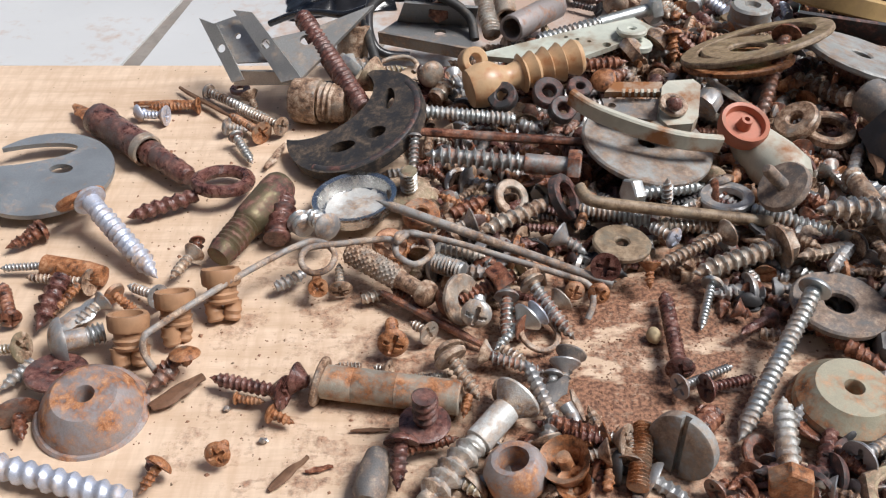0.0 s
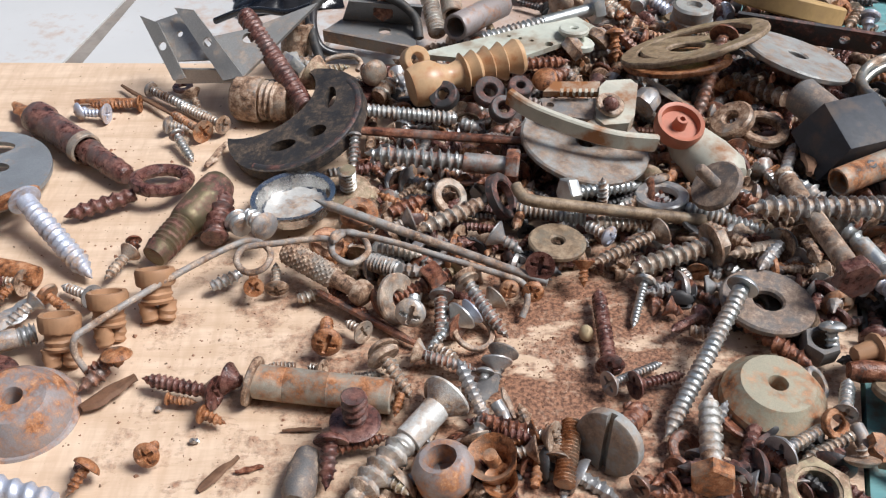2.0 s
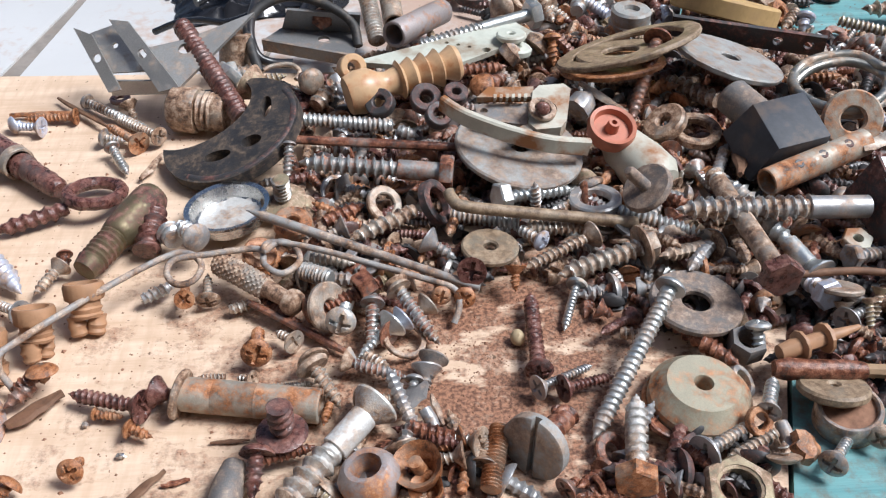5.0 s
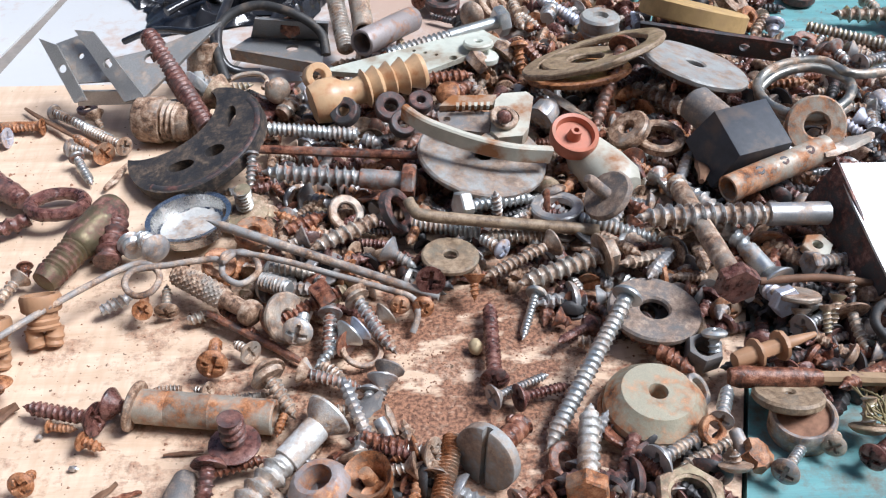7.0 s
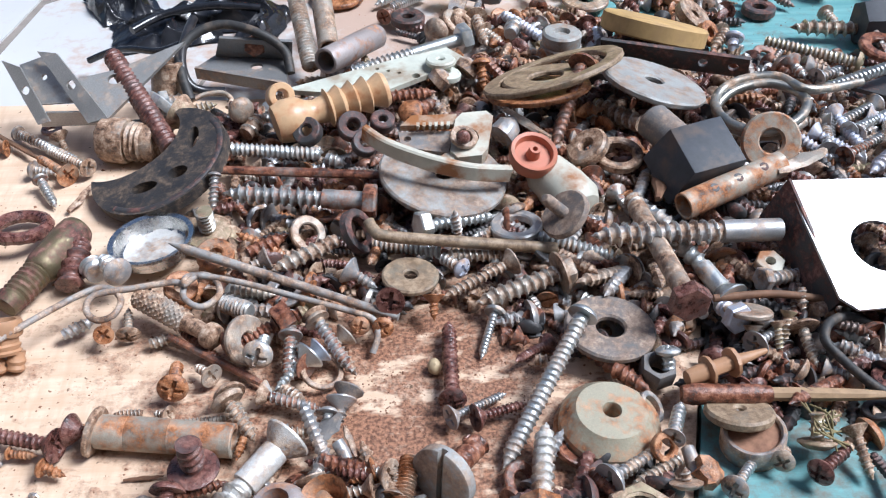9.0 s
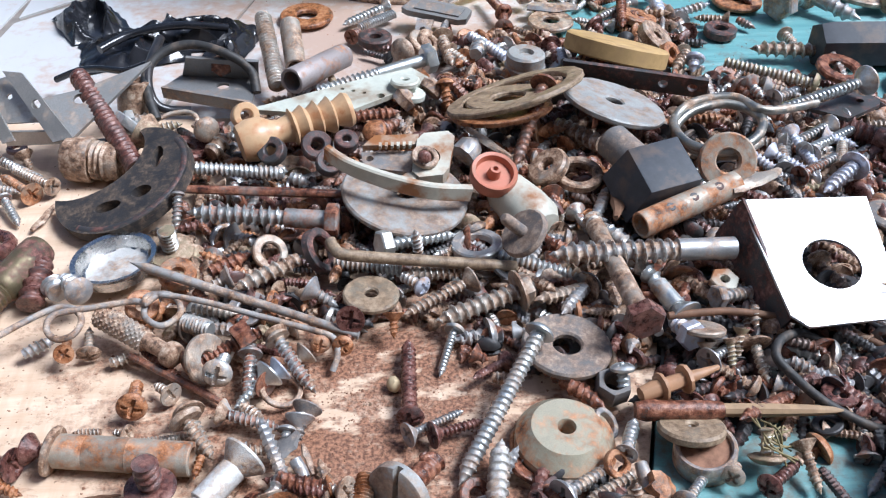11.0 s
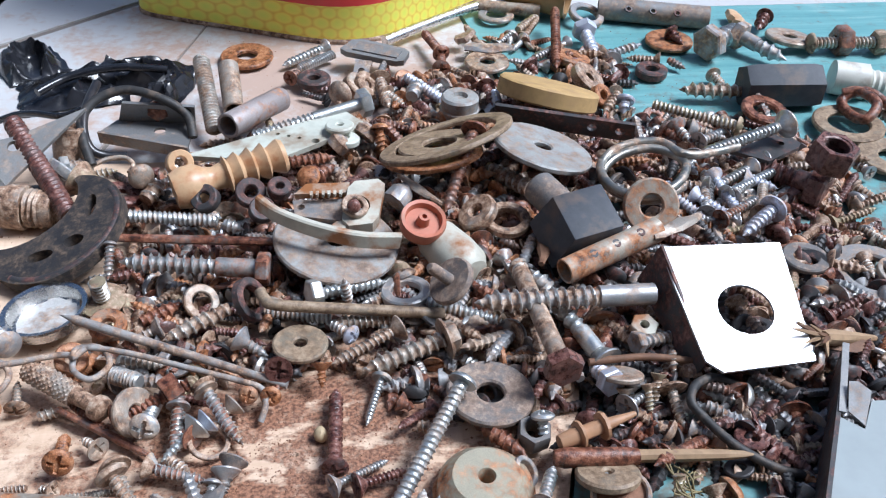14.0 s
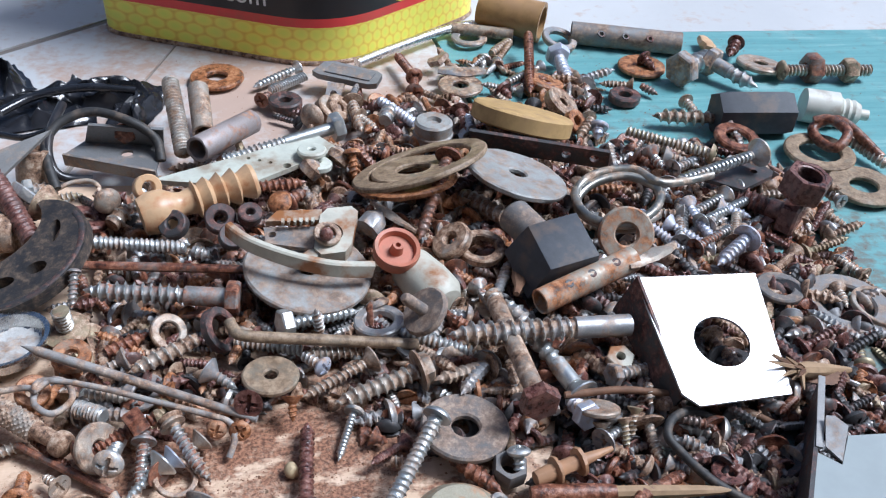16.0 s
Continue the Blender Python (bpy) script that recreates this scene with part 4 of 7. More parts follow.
wire("wire_hook", "stiff grey wire with two twisted loops and bent ends", "wire", [(-40.2, 201.8, 3), (-43, 204.1, 8), (-42.4, 205.7, 12), (-40.4, 209.2, 12), (-25.2, 225.5, 12), (-8.7, 240.2, 12), (-1.7, 242.5, 12), (3.1, 237.5, 12), (1.9, 232.3, 11), (-2.8, 231.6, 10), (-6.1, 234.8, 11), (-4.5, 239, 12.5), (4.2, 240.2, 13), (18.3, 242.5, 12.5), (20.6, 236.8, 11.5), (25.7, 233.5, 11), (30.2, 237.6, 11.5), (28.7, 242.8, 12.5), (24.4, 244.2, 13.5), (20.6, 239.7, 14), (22.4, 243.6, 14), (35.9, 241.2, 12.5), (51.6, 236, 10.5), (66.9, 230.9, 8.5), (73.2, 228, 7.5), (74.1, 223.9, 5), (72.5, 220.5, 2)], 0.94, WIRE)
turned("flat_nail", "long grey nail with a flattened dark point", "nail", (13.4, 258, 14.5), (80.3, 230.5, 5.5), [(0, 0.0), (0.03, 0.5), (0.08, 1.5), (0.3, 1.41), (0.7, 1.33), (1, 1.16), (1, 0.0)], WIRE, 10, 0.03)
screw((75.6, 274.7, 13), (27.5, 282.3, 14), 3.65, 5.56, SPOT, "large grey hex coach screw with rusty thread", head="hex", bare=0.3, pitch=2.69, core=2.26, name="coach_screw")
screw((57.1, 304, 12), (25.6, 308.5, 13), 2.44, 0, ZINC, "zinc machine screw lying in the heap", head="none", pitch=1.69, tip=False, sharp=1.0, name="machine_screw")
turned("iron_rod", "thin rusty iron rod lying across the heap", "rod", (24, 296.3, 13), (77.7, 290.2, 12), [(0, 0.0), (0, 1.47), (0.5, 1.66), (1, 1.47), (1, 0.0)], RUST, 10, 0.06)
nylon_plug = turned("wall_plug", "yellowed nylon wall plug with barbed rings", "plug", (41.9, 317.1, 16), (80.5, 331.2, 20), [(0, 0.0), (0, 6.55), (0.1, 7.7), (0.22, 7.32), (0.3, 5.01), (0.36, 4.24), (0.45, 5.01), (0.47, 6.93), (0.5, 5.01), (0.58, 6.93), (0.62, 4.81), (0.7, 6.93), (0.73, 4.62), (0.82, 6.93), (0.85, 4.43), (0.96, 6.55), (1, 5.78), (1, 0.0)], NYLON, 24, 0.02)
ring_part(nylon_plug, "eye", (43.3, 329.2, 20), (0.3, -0.7, 0.5), 4.72, 2.16, 6, NYLON)
single("curved_bar", strap_mesh([(72.9, 289.5, 29.4), (78.5, 283.8, 28.2), (86.5, 279.2, 26.8), (95.6, 276.6, 24.6), (106, 275.4, 22.2), (117.6, 277.2, 19.6)], 5.6, 2.6), CREAM, "curved cream enamelled bar with rust streaks", "bar", Matrix())
washer((97.1, 284.1, 15), (0.15, -0.04, 1), 20.72, 2.83, 2.4, MOTTLED, "large mottled grey steel disc under a clamp arm", "steel_disc", 0.01)
washer((175.1, 324.2, 22), (0.27, 0.12, 1), 19.29, 3.32, 2.4, MOTTLED, "large grey oxidised disc washer leaning on the heap", "steel_disc", 0.01)
clamp=thing("clamp_block", "cream enamelled clamp block with a screw in its eye", "clamp", Matrix.Translation(Vector((103.9, 294.6, 24))*MM))
poly_plate(clamp, "jaw", [(101.5, 279.6, 25), (109.2, 280.4, 25), (111.4, 283.5, 25.6), (114.6, 297.6, 28.5), (112.6, 300.1, 29), (104.6, 299.4, 29), (102.2, 296.6, 28.4), (99.4, 282.6, 25.6)], 5.0, CREAM, [(104.6, 288.6, 26.9, 4.4)])
quad_plate(clamp, "rail", (84.3, 296, 27), (102.2, 295.4, 27), (102.9, 299.9, 28), (88.3, 300.3, 28), 2.4, CREAM)
poly_plate(clamp, "spur", [(93.5, 279.2, 24), (100.5, 279.9, 24), (100.9, 283.6, 24.6), (97.5, 283.0, 24.5)], 2.0, CREAM)
quad_plate(clamp, "bed", (84.2, 289.0, 23.5), (99.0, 284.5, 23.5), (101.4, 294.6, 24.5), (83.6, 296.2, 24.5), 1.5, GREYSTEEL, [(.15,.55,1.3)])
quad_plate(clamp, "tooth", (89.5, 295.5, 27), (90.6, 295.4, 27), (90.2, 293.7, 26.6), (89.5, 293.8, 26.6), 1.6, CREAM)
quad_plate(clamp, "tooth", (91.5, 295.4, 27), (92.5, 295.4, 27), (92.1, 293.7, 26.6), (91.4, 293.7, 26.6), 1.6, CREAM)
quad_plate(clamp, "tooth", (93.4, 295.3, 27), (94.4, 295.3, 27), (94.1, 293.6, 26.6), (93.4, 293.7, 26.6), 1.6, CREAM)
quad_plate(clamp, "tooth", (95.3, 295.3, 27), (96.4, 295.3, 27), (96, 293.6, 26.6), (95.3, 293.6, 26.6), 1.6, CREAM)
quad_plate(clamp, "tooth", (97.3, 295.2, 27), (98.3, 295.2, 27), (97.9, 293.5, 26.6), (97.2, 293.5, 26.6), 1.6, CREAM)
quad_plate(clamp, "tooth", (99.2, 295.2, 27), (100.3, 295.2, 27), (99.8, 293.5, 26.6), (99.1, 293.5, 26.6), 1.6, CREAM)
washer((103.9, 286.2, 28), (0.2, -0.3, 1), 4.49, 2.59, 1.5, TANRUST, "tan weathered flat washer tilted in the heap of hardware", "washer", 0.01)
screw((103.3, 281.4, 31), (105.2, 307.7, 18), 1.69, 2.2, DARKRUST, "wet dark rusty round-head screw lying in the heap of hardware", head="round", drive="none")
turned("toy_wheel", "small faded red plastic wheel with a raised hub", "wheel", (125.6, 284.9, 19), tuple(Vector((125.6, 284.9, 19))+Vector((.6,-1.6,4.5))), [(0,0),(0,7.37),(.7,7.9),(1,7.55),(.95,6.32),(.5,5.79),(.5,2.28),(1.25,1.76),(1.25,0.88),(.9,0.7),(.9,0)], REDPLASTIC, 36, .004)
turned("valve_body", "cream and grey rounded valve body with rust at its edge", "valve", (128.6, 290.5, 13), (141.4, 267.2, 10.5), [(0, 0.0), (0.02, 5.2), (0.2, 7.4), (0.55, 8.3), (0.82, 8.0), (0.95, 5.6), (1, 0.0)], CREAM, 28, 0.02)
turned("knob", "brown rusted disc knob with a stub pin", "knob", (132.6, 257.4, 17.2), (131.0, 257.0, 19.0), [(0, 0.0), (0, 7.0), (0.3, 8.1), (0.7, 8.1), (1.0, 7.5), (1.02, 2.0), (4.4, 1.85), (5.0, 1.2), (5.1, 0.0)], AGED, 28, 0.03)
washer((139, 326, 27), (-0.3, 0.38, 1), 25.17, 19.08, 2.0, TANCALM, "large tan weathered ring lying askew on the heap", "steel_ring", 0.01)
washer((137.1, 327, 24), (-0.15, 0.3, 1), 15.53, 6.13, 2.0, TANCALM, "tan weathered washer inside a larger ring", "washer", 0.01)
washer((134.9, 327.4, 19), (-0.12, 0.3, 1), 18.56, 8.25, 2.0, RUSTO, "orange rusty flat washer tilted in the heap of hardware", "washer", 0.01)
screw((151, 331.1, 29), (135.3, 296.1, 16), 2.47, 4.94, RUST, "rusty long screw leaning through a ring", head="round", drive="none", pitch=2.47)
block=thing("black_block", "black bakelite block with scratched top", "block", frame_pose((173.1, 266.5, 24), (190.8, 271.2, 25), (166.7, 281.6, 30)))
def wedge_block(w, d, h, out, bevel):
    """A block whose foot stands out by `out` on one side."""
    bm = bmesh.new()
    bmesh.ops.create_cube(bm, size=1)
    for v in bm.verts:
        low = v.co.z < 0
        v.co = Vector(((-out if low else 0) if v.co.x < 0 else w, (-1.5 if low else 0) if v.co.y < 0 else d, -h if low else 0))
    bmesh.ops.bevel(bm, geom=list(bm.edges), offset=bevel, segments=2, profile=0.6, affect="EDGES")
    return from_bm(bm)


part("body", wedge_block(18.2, 17.6, 13.5, 6, 0.6), SLATE, block)
turned("spigot", "grey round spigot beside a black block", "tube", (173.9, 285.4, 22), (167.1, 298, 24), [(0, 0.0), (0, 6.01), (0.93, 6.01), (1, 5.1), (1, 0.0)], AGED, 24, 0.01)
plate=thing("bright_bracket", "bright new sheet-metal bracket with a large round hole", "bracket", Matrix.Translation(Vector((222.8, 240.2, 14))*MM))
poly_plate(plate, "face", [(204.6, 213.3, 15), (233.4, 215, 15), (236.8, 255, 29), (196.8, 255.5, 29.6), (200.3, 217.2, 16.2)], 1.0, BRIGHT, [(217.8, 232.4, 22, 8.7)])
# the skirt is the same sheet; dark iron stands in for its shade
quad_plate(plate, "skirt", (201.2, 217.6, 15), (197.0, 255.3, 28.8), (186.6, 256.4, 15.0), (198.5, 219.4, 6), 1.0, IRON, (), "folded side of the bracket, its shade coloured dark")

screw((193.6, 245.6, 17.6), (137, 244.4, 20), 3.98, 5.19, DULL, "large weathered coach screw running under a bright bracket", head="none", drive="none", bare=0.32, pitch=2.94, core=2.6, name="coach_screw")
screw((173.8, 225.4, 10), (158.7, 264, 15), 3.3, 5.44, ZINC, "bright zinc countersunk screw lying in the heap of hardware", head="flat", drive="none", bare=0.25, pitch=3.3, core=2.14)
screw((130.7, 219, 16), (103.6, 179.5, 2), 2.5, 4.2, ZINC, "long bright zinc screw propped on a washer", head="round", drive="none", pitch=1.75, core=2.0)
screw((108.3, 232.4, 5), (102.2, 216.3, 1.5), 1.41, 3.14, ZINC, "bright zinc-plated pan-head screw lying on the pale board")
washer((138, 218.7, 8), (0.05, 0.02, 1), 12.68, 4.03, 2.4, AGED, "large grey iron washer with a wide hole", "washer", 0.01)
spacer=thing("cone_spacer", "mottled cone-shaped steel spacer with a centre hole", "spacer", axis_pose((-54.2, 190.6, 0), tuple(Vector((-54.2, 190.6, 0))+Vector((.6, -1.2, 9.5)))))
part("flange", lathe([(0,2.26),(0,13.3),(.4,14.01),(1.6,14.15),(2.4,13.44),(2.4,2.26)], 40, .01, 5, True), PINKED, spacer)
part("cone", lathe([(2.3,12.73),(4.5,12.03),(6.5,11.04),(9.3,8.49),(9.8,7.92),(9.8,2.55),(9.4,2.26),(2.0,2.26)], 40, .008, 6), PINKED, spacer)
spacer=thing("cone_spacer", "olive-grey cone-shaped spacer with a rust streak", "spacer", axis_pose((131.7, 189.3, 0), tuple(Vector((131.7, 189.3, 0))+Vector((.2, -.2, 10)))))
part("flange", lathe([(0,2.22),(0,13.06),(.4,13.75),(1.6,13.89),(2.4,13.2),(2.4,2.22)], 40, .01, 5, True), OLIVE, spacer)
part("cone", lathe([(2.3,12.8),(5.6,12.7),(9.8,9.0),(9.8,8.9),(9.8,2.5),(9.4,2.22),(2.0,2.22)], 56, .001, 6), OLIVE, spacer)
screw((51.7, 187.8, 9), (27.5, 159.6, 4), 4.06, 6.23, CRUST, "large white-crusted coach screw on the pale board", head="flat", drive="none", bare=0.33, pitch=3.25, core=2.71, sharp=1.4, name="coach_screw")
turned("collar_nut", "round rusty collar nut with a bored centre", "nut", (50.9, 167.7, 0.5), (49.3, 168.3, 11), [(0, 0.0), (0, 4.67), (0.3, 7.0), (0.7, 7.26), (0.92, 5.96), (1, 4.92), (1, 3.63), (0.4, 3.37), (0.4, 0.0)], PINKED, 24, 0.03)
slotted = thing("machine_screw", "large slotted disc-head screw standing on edge", "screw", axis_pose((87.4, 172.7, 8), (98.1, 184.8, 5), -5), "loose screws")
part("head", slot_head_mesh(8.3, 3.6, 1.7, 2.0), MOTTLED, slotted)
part("thread", thread_mesh(3.4, 16.6, 2.5, 3.1, 2.2, False, 1.4, 4), RUST, slotted).data.materials.append(RUST)
sleeve = thing("tubular_rivet", "rust-streaked tubular rivet with a flanged end", "rivet", axis_pose((3.1, 196.7, 5), (37.8, 190.8, 5)))
part("tube", lathe([(0.3, 2.83), (0, 3.2), (0, 4.1), (0.3, 4.39), (8, 4.45), (8.2, 4.3), (8.6, 4.45), (19, 4.35), (19.2, 4.5), (19.8, 4.35), (34.9, 4.39), (35.2, 4.1), (35.2, 3.1), (34.9, 2.83)], 26, 0.012, 11, True), STREAKED, sleeve)
ring_part(sleeve, "flange", (2.7, 196.3, 5.4), (-0.95, 0.25, 0.15), 6.48, 2.54, 1.6, TANRUST)
screw((-69.3, 208, 7), (-56.9, 214.6, 5), 3.23, 6.76, DULL, "grey round-head carriage bolt on the pale board", head="round", drive="none", bare=0.55, pitch=1.32, tip=False, name="bolt")
screw((-37.4, 163.1, 4), (-78.1, 174.3, 5), 3.3, 3.56, BLUEZINC, "large pale zinc coach screw at the board edge", head="none", pitch=3.81, core=2.29, sharp=1.5)


def standing_plug(base, top, turn):
    """A ribbed plastic plug on its split legs."""
    m = axis_pose(base, top, turn)
    L = (Vector(top) - Vector(base)).length
    t = thing("wall_plug", "dirty tan plastic wall plug standing on split legs", "plug", m, "standing wall plugs")
    me = lathe([(0.66 * L, 3.9), (0.68 * L, 4.9), (0.72 * L, 5.3), (0.94 * L, 5.5), (L, 5.1), (L, 3.9), (0.6 * L, 3.5), (0.6 * L, 0)], 44, 0.01, 3)
    for i, v in enumerate(me.vertices):
        if v.co.yz.length > 5.2 * MM and i % 2:
            v.co.y, v.co.z = v.co.y * 0.93, v.co.z * 0.93
    part("collar", me, TANPLASTIC, t, "ribbed collar")
    part("neck", lathe([(0.34 * L, 0), (0.34 * L, 4.0), (0.40 * L, 4.5), (0.44 * L, 3.9), (0.52 * L, 4.4), (0.56 * L, 3.9), (0.67 * L, 4.1), (0.67 * L, 0)], 22, 0.05, 4), TANPLASTIC, t)
    for k in (-1, 1):
        leg = part("leg", lathe([(0, 0), (0, 2.0), (0.05 * L, 2.5), (0.12 * L, 2.2), (0.2 * L, 2.7), (0.28 * L, 2.2), (0.38 * L, 2.5), (0.38 * L, 0)], 14, 0.08, 6 + k), TANPLASTIC, t)
        leg.matrix_local = Matrix.Translation((0, k * 2.1 * MM, 0)) @ Matrix.Rotation(radians(k * 7), 4, "Z")


standing_plug((-48.5, 206.2, 1), (-48.4, 213.5, 13), 20)
standing_plug((-38, 214.2, 1), (-38.2, 221.8, 13), 65)
standing_plug((-27, 222.6, 1), (-27.5, 230.6, 13), 10)
pipe("pipe_stub", "grey pipe stub with an open end", "pipe", (58.3, 360, 16), (78.2, 390.5, 10), 5.1, 3.8, PINKED, 20, 0.07)
pipe("pipe_stub", "weathered pipe stub standing behind the heap", "pipe", (55.8, 413.9, 14), (58.4, 389.5, 6), 4.4, 3.1, TANRUST)
screw((45.1, 410.6, 20), (51.8, 371.3, 8), 3.7, 0, CRUST, "crusted threaded rod leaning at the back", head="none", pitch=1.66, tip=False, sharp=1.0, name="threaded_rod")
angle=thing("angle_bracket", "grey angled steel bracket with drilled holes", "bracket", Matrix.Translation(Vector((24.8, 373.3, 8))*MM))
quad_plate(angle, "shelf", (7.7, 366, 12), (43.2, 351.5, 12), (44.6, 373.8, 12), (14.5, 375.9, 12), 1.2, GREYSTEEL, [(.62,.5,2.4)])
quad_plate(angle, "upright", (14.4, 375.4, 11), (44.7, 370.3, 11), (46.3, 367.5, 22), (18.1, 370.6, 22), 1.2, GREYSTEEL, [(.5,.4,2.6)])
quad_plate(angle, "lip", (7.9, 365.8, 7.6), (43.4, 351.3, 7.6), (43.2, 351.3, 12.4), (7.7, 365.8, 12.4), 1.2, GREYSTEEL)
screw((31.0, 369.2, 18.5), (32.0, 376.5, 17), 2.0, 4.4, RUST, "rusty bolt head in the hole of a bracket", head="hex", tip=False, name="bolt")
strip=thing("painted_strip", "long pale green painted metal strip with flaking paint", "strip", Matrix.Translation(Vector((75.7, 348.7, 16))*MM))
quad_plate(strip, "blade", (43.6, 338.9, 17), (76, 332, 17), (112, 354.2, 18), (103.9, 364.8, 18), 2.0, PALEGREEN, [(.2,.5,.8),(.4,.5,.8),(.6,.5,.8),(.9,.5,1.6)])
ring_part(strip, "rounded_end", (101.5, 349.2, 20), (0, 0.1, 1), 5.54, 1.28, 2.2, PALEGREEN)
ring_part(strip, "lug", (103.3, 345.9, 16), (0.1, 0.1, 1), 5.54, 1.07, 3, PALEGREEN)
screw((114.2, 369.4, 19), (68.3, 352.8, 15), 2.91, 5.83, ZINC, "long zinc hex bolt behind a painted strip", head="hex", bare=0.45, pitch=2.02, tip=False, name="bolt")
screw((116.5, 350.6, 20), (117.1, 343.1, 10), 2.15, 3.44, RUSTO, "orange rusty screw leaning on the heap", head="round", drive="none")
turned("fibre_disc", "thick brown fibreboard disc tilted on the heap", "disc", (188.3, 373.5, 13), tuple(Vector((188.3, 373.5, 13))+Vector((1.7,2.4,6.8))), [(0,0),(0,20.32),(.1,21.27),(.9,21.27),(1,20.32),(1,0)], CARD, 40, .006)
bar=thing("flat_bar", "dark flat iron bar with drilled holes", "bar", Matrix.Translation(Vector((189.2, 348.5, 16))*MM))
quad_plate(bar, "strap", (163.7, 357, 14), (215.1, 337.4, 14), (214.4, 336.3, 23), (162.7, 355, 23), 1.6, IRON, [(.70,.5,1.9),(.90,.5,1.9)])
wire("spring_clip", "steel wire spring coil with a straight tail", "spring", [(250.5, 321.5, 20), (228.4, 314.5, 22), (219.8, 324.7, 22), (204.8, 325, 20), (195.5, 315.6, 18), (197.1, 301.3, 18), (208.4, 294.5, 19), (221.1, 301.7, 20), (226.4, 313.9, 20), (216.8, 321.8, 21), (203.8, 320.9, 19), (195.7, 313.7, 16), (199, 302.5, 15), (210.5, 296.1, 16), (222.9, 302.2, 17)], 1.71, STEEL)
screw((274.5, 332.7, 22), (233.1, 317.1, 20), 2.43, 5.74, ZINC, "long zinc screw lying over a spring coil", head="flat", pitch=1.99)
wire("rubber_hose", "black rubber hose curling over the heap", "hose", [(226, 183.5, 4), (217.5, 183.6, 5), (210.4, 186.1, 6), (201.4, 193.1, 8), (195.4, 201.8, 10), (192.9, 206.5, 12), (196.7, 212.3, 12), (204.1, 215.9, 10), (214, 215.6, 5)], 1.36, RUBBER)
case = thing("metal_case", "pale galvanised metal case with bent lip, shaded side coloured dark", "case", pose(0.24, 0.18, 0.0005))
# side and back take dark iron in place of the shade on them
quad_plate(case, "side", (241.2, 216.2, 0.6), (196, 140, 0.6), (196, 140, 20), (241.2, 216.2, 20), 1.2, IRON, (), "side of the case with shade put into its colour")
quad_plate(case, "edge", (240.6, 216.4, 20.4), (227.2, 191.6, 20.4), (228.9, 190.8, 20.4), (242.3, 215.6, 20.4), 0.8, SHEET)
poly_plate(case, "flap", [(229.4, 190.8, 20.9), (231.8, 185.8, 20.4), (238.2, 195.8, 21.9), (236.0, 199.4, 22.6), (233.6, 199.8, 22.4)], 0.6, GREYSTEEL, (), "bent dark lip")
poly_plate(case, "top", [(227.0, 190.2, 19.6), (196.6, 140, 19.6), (330, 140, 19.6), (330, 190.4, 19.6), (238.4, 194.6, 19.6), (231.8, 185.4, 19.6)], 1.0, PANEL)
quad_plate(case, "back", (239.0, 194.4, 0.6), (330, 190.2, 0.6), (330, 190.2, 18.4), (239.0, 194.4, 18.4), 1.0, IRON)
screw((20.6, 206.7, 7), (19, 222.4, 1.5), 1.89, 4.07, RUSTO, "orange rusty pan-head screw lying on the pale board")
screw((-19, 173.3, 6), (-18.6, 181.2, 1.5), 1.44, 3.14, RUSTO, "orange rusty pan-head screw lying on the pale board")
screw((-31, 172.8, 6), (-35.7, 165.2, 3), 1.57, 3.4, RUSTO, "orange rusty round-head screw lying on the pale board", head="round", drive="none")
shard("rust_flake", "rust flake beside a screw", "splinter", (-36, 175.3, 3), (-34.5, 171.6, 2), 1.86, 0.74, RUST)
screw((-5.7, 192.2, 6), (-25.8, 199.2, 4), 2.09, 4.32, DARKRUST, "wet dark rusty countersunk screw lying on the pale board", head="flat")
screw((-19.1, 193.3, 3), (-10.7, 191.8, 3), 1.27, 1.69, RUSTO, "orange rusty round-head screw lying on the pale board", head="round", drive="none")
screw((-9.7, 188.1, 4), (-2.5, 185, 3), 1.52, 2.63, RUSTO, "orange rusty round-head screw lying on the pale board", head="round", drive="none")
single("steel_shot", lump_mesh(1.1,.9,.8,3,.6), CHROME, "tiny bright metal crumb on the board", "crumb", pose(*(Vector((-10, 181.5, 1))*MM)))
single("steel_shot", lump_mesh(.9,.8,.7,5,.6), CHROME, "tiny bright metal crumb on the board", "crumb", pose(*(Vector((-20.6, 191.5, 1))*MM)))
shard("wood_splinter", "dark splinter of wood on the pale board", "splinter", (-6.6, 167.4, 1), (1.5, 176.4, 1.5), 2.6, 1.04, CHIP)
shard("rust_flake", "thin rust flake on the board", "splinter", (1.2, 172.4, 1), (7.7, 174, 1), 1.85, 0.74, RUST)
shard("wood_splinter", "long dark splinter of wood on the board", "splinter", (-39.3, 191.1, 2), (-28, 200.7, 3), 4.79, 1.92, CHIP)
shard("wood_splinter", "dark splinter of wood on the pale board", "splinter", (10.9, 184.3, 1), (20.5, 184.6, 1), 1.24, 0.5, CHIP)
washer((-64.6, 199.5, 6), (0.1, 0.2, 1), 7.88, 1.43, 1.5, DARKRUST, "wet dark rusty flat washer tilted on the pale board", "washer", 0.01)
screw((29.2, 181.3, 5), (29.6, 181.6, 17), 3.22, 6.18, DARKRUST, "wet dark rusty bolt standing on its head", head="flange", drive="none", pitch=2.42, tip=False, sharp=1.2, name="machine_screw")
screw((24.1, 177.7, 8), (23.2, 164.8, 4), 2.24, 4.21, DARKRUST, "wet dark rusty round-head screw", head="round", drive="none")
screw((23.2, 174.9, 5), (37.3, 178.8, 5), 1.71, 1.84, RUST, "red-brown rusty headless screw lying on the pale board", head="none")
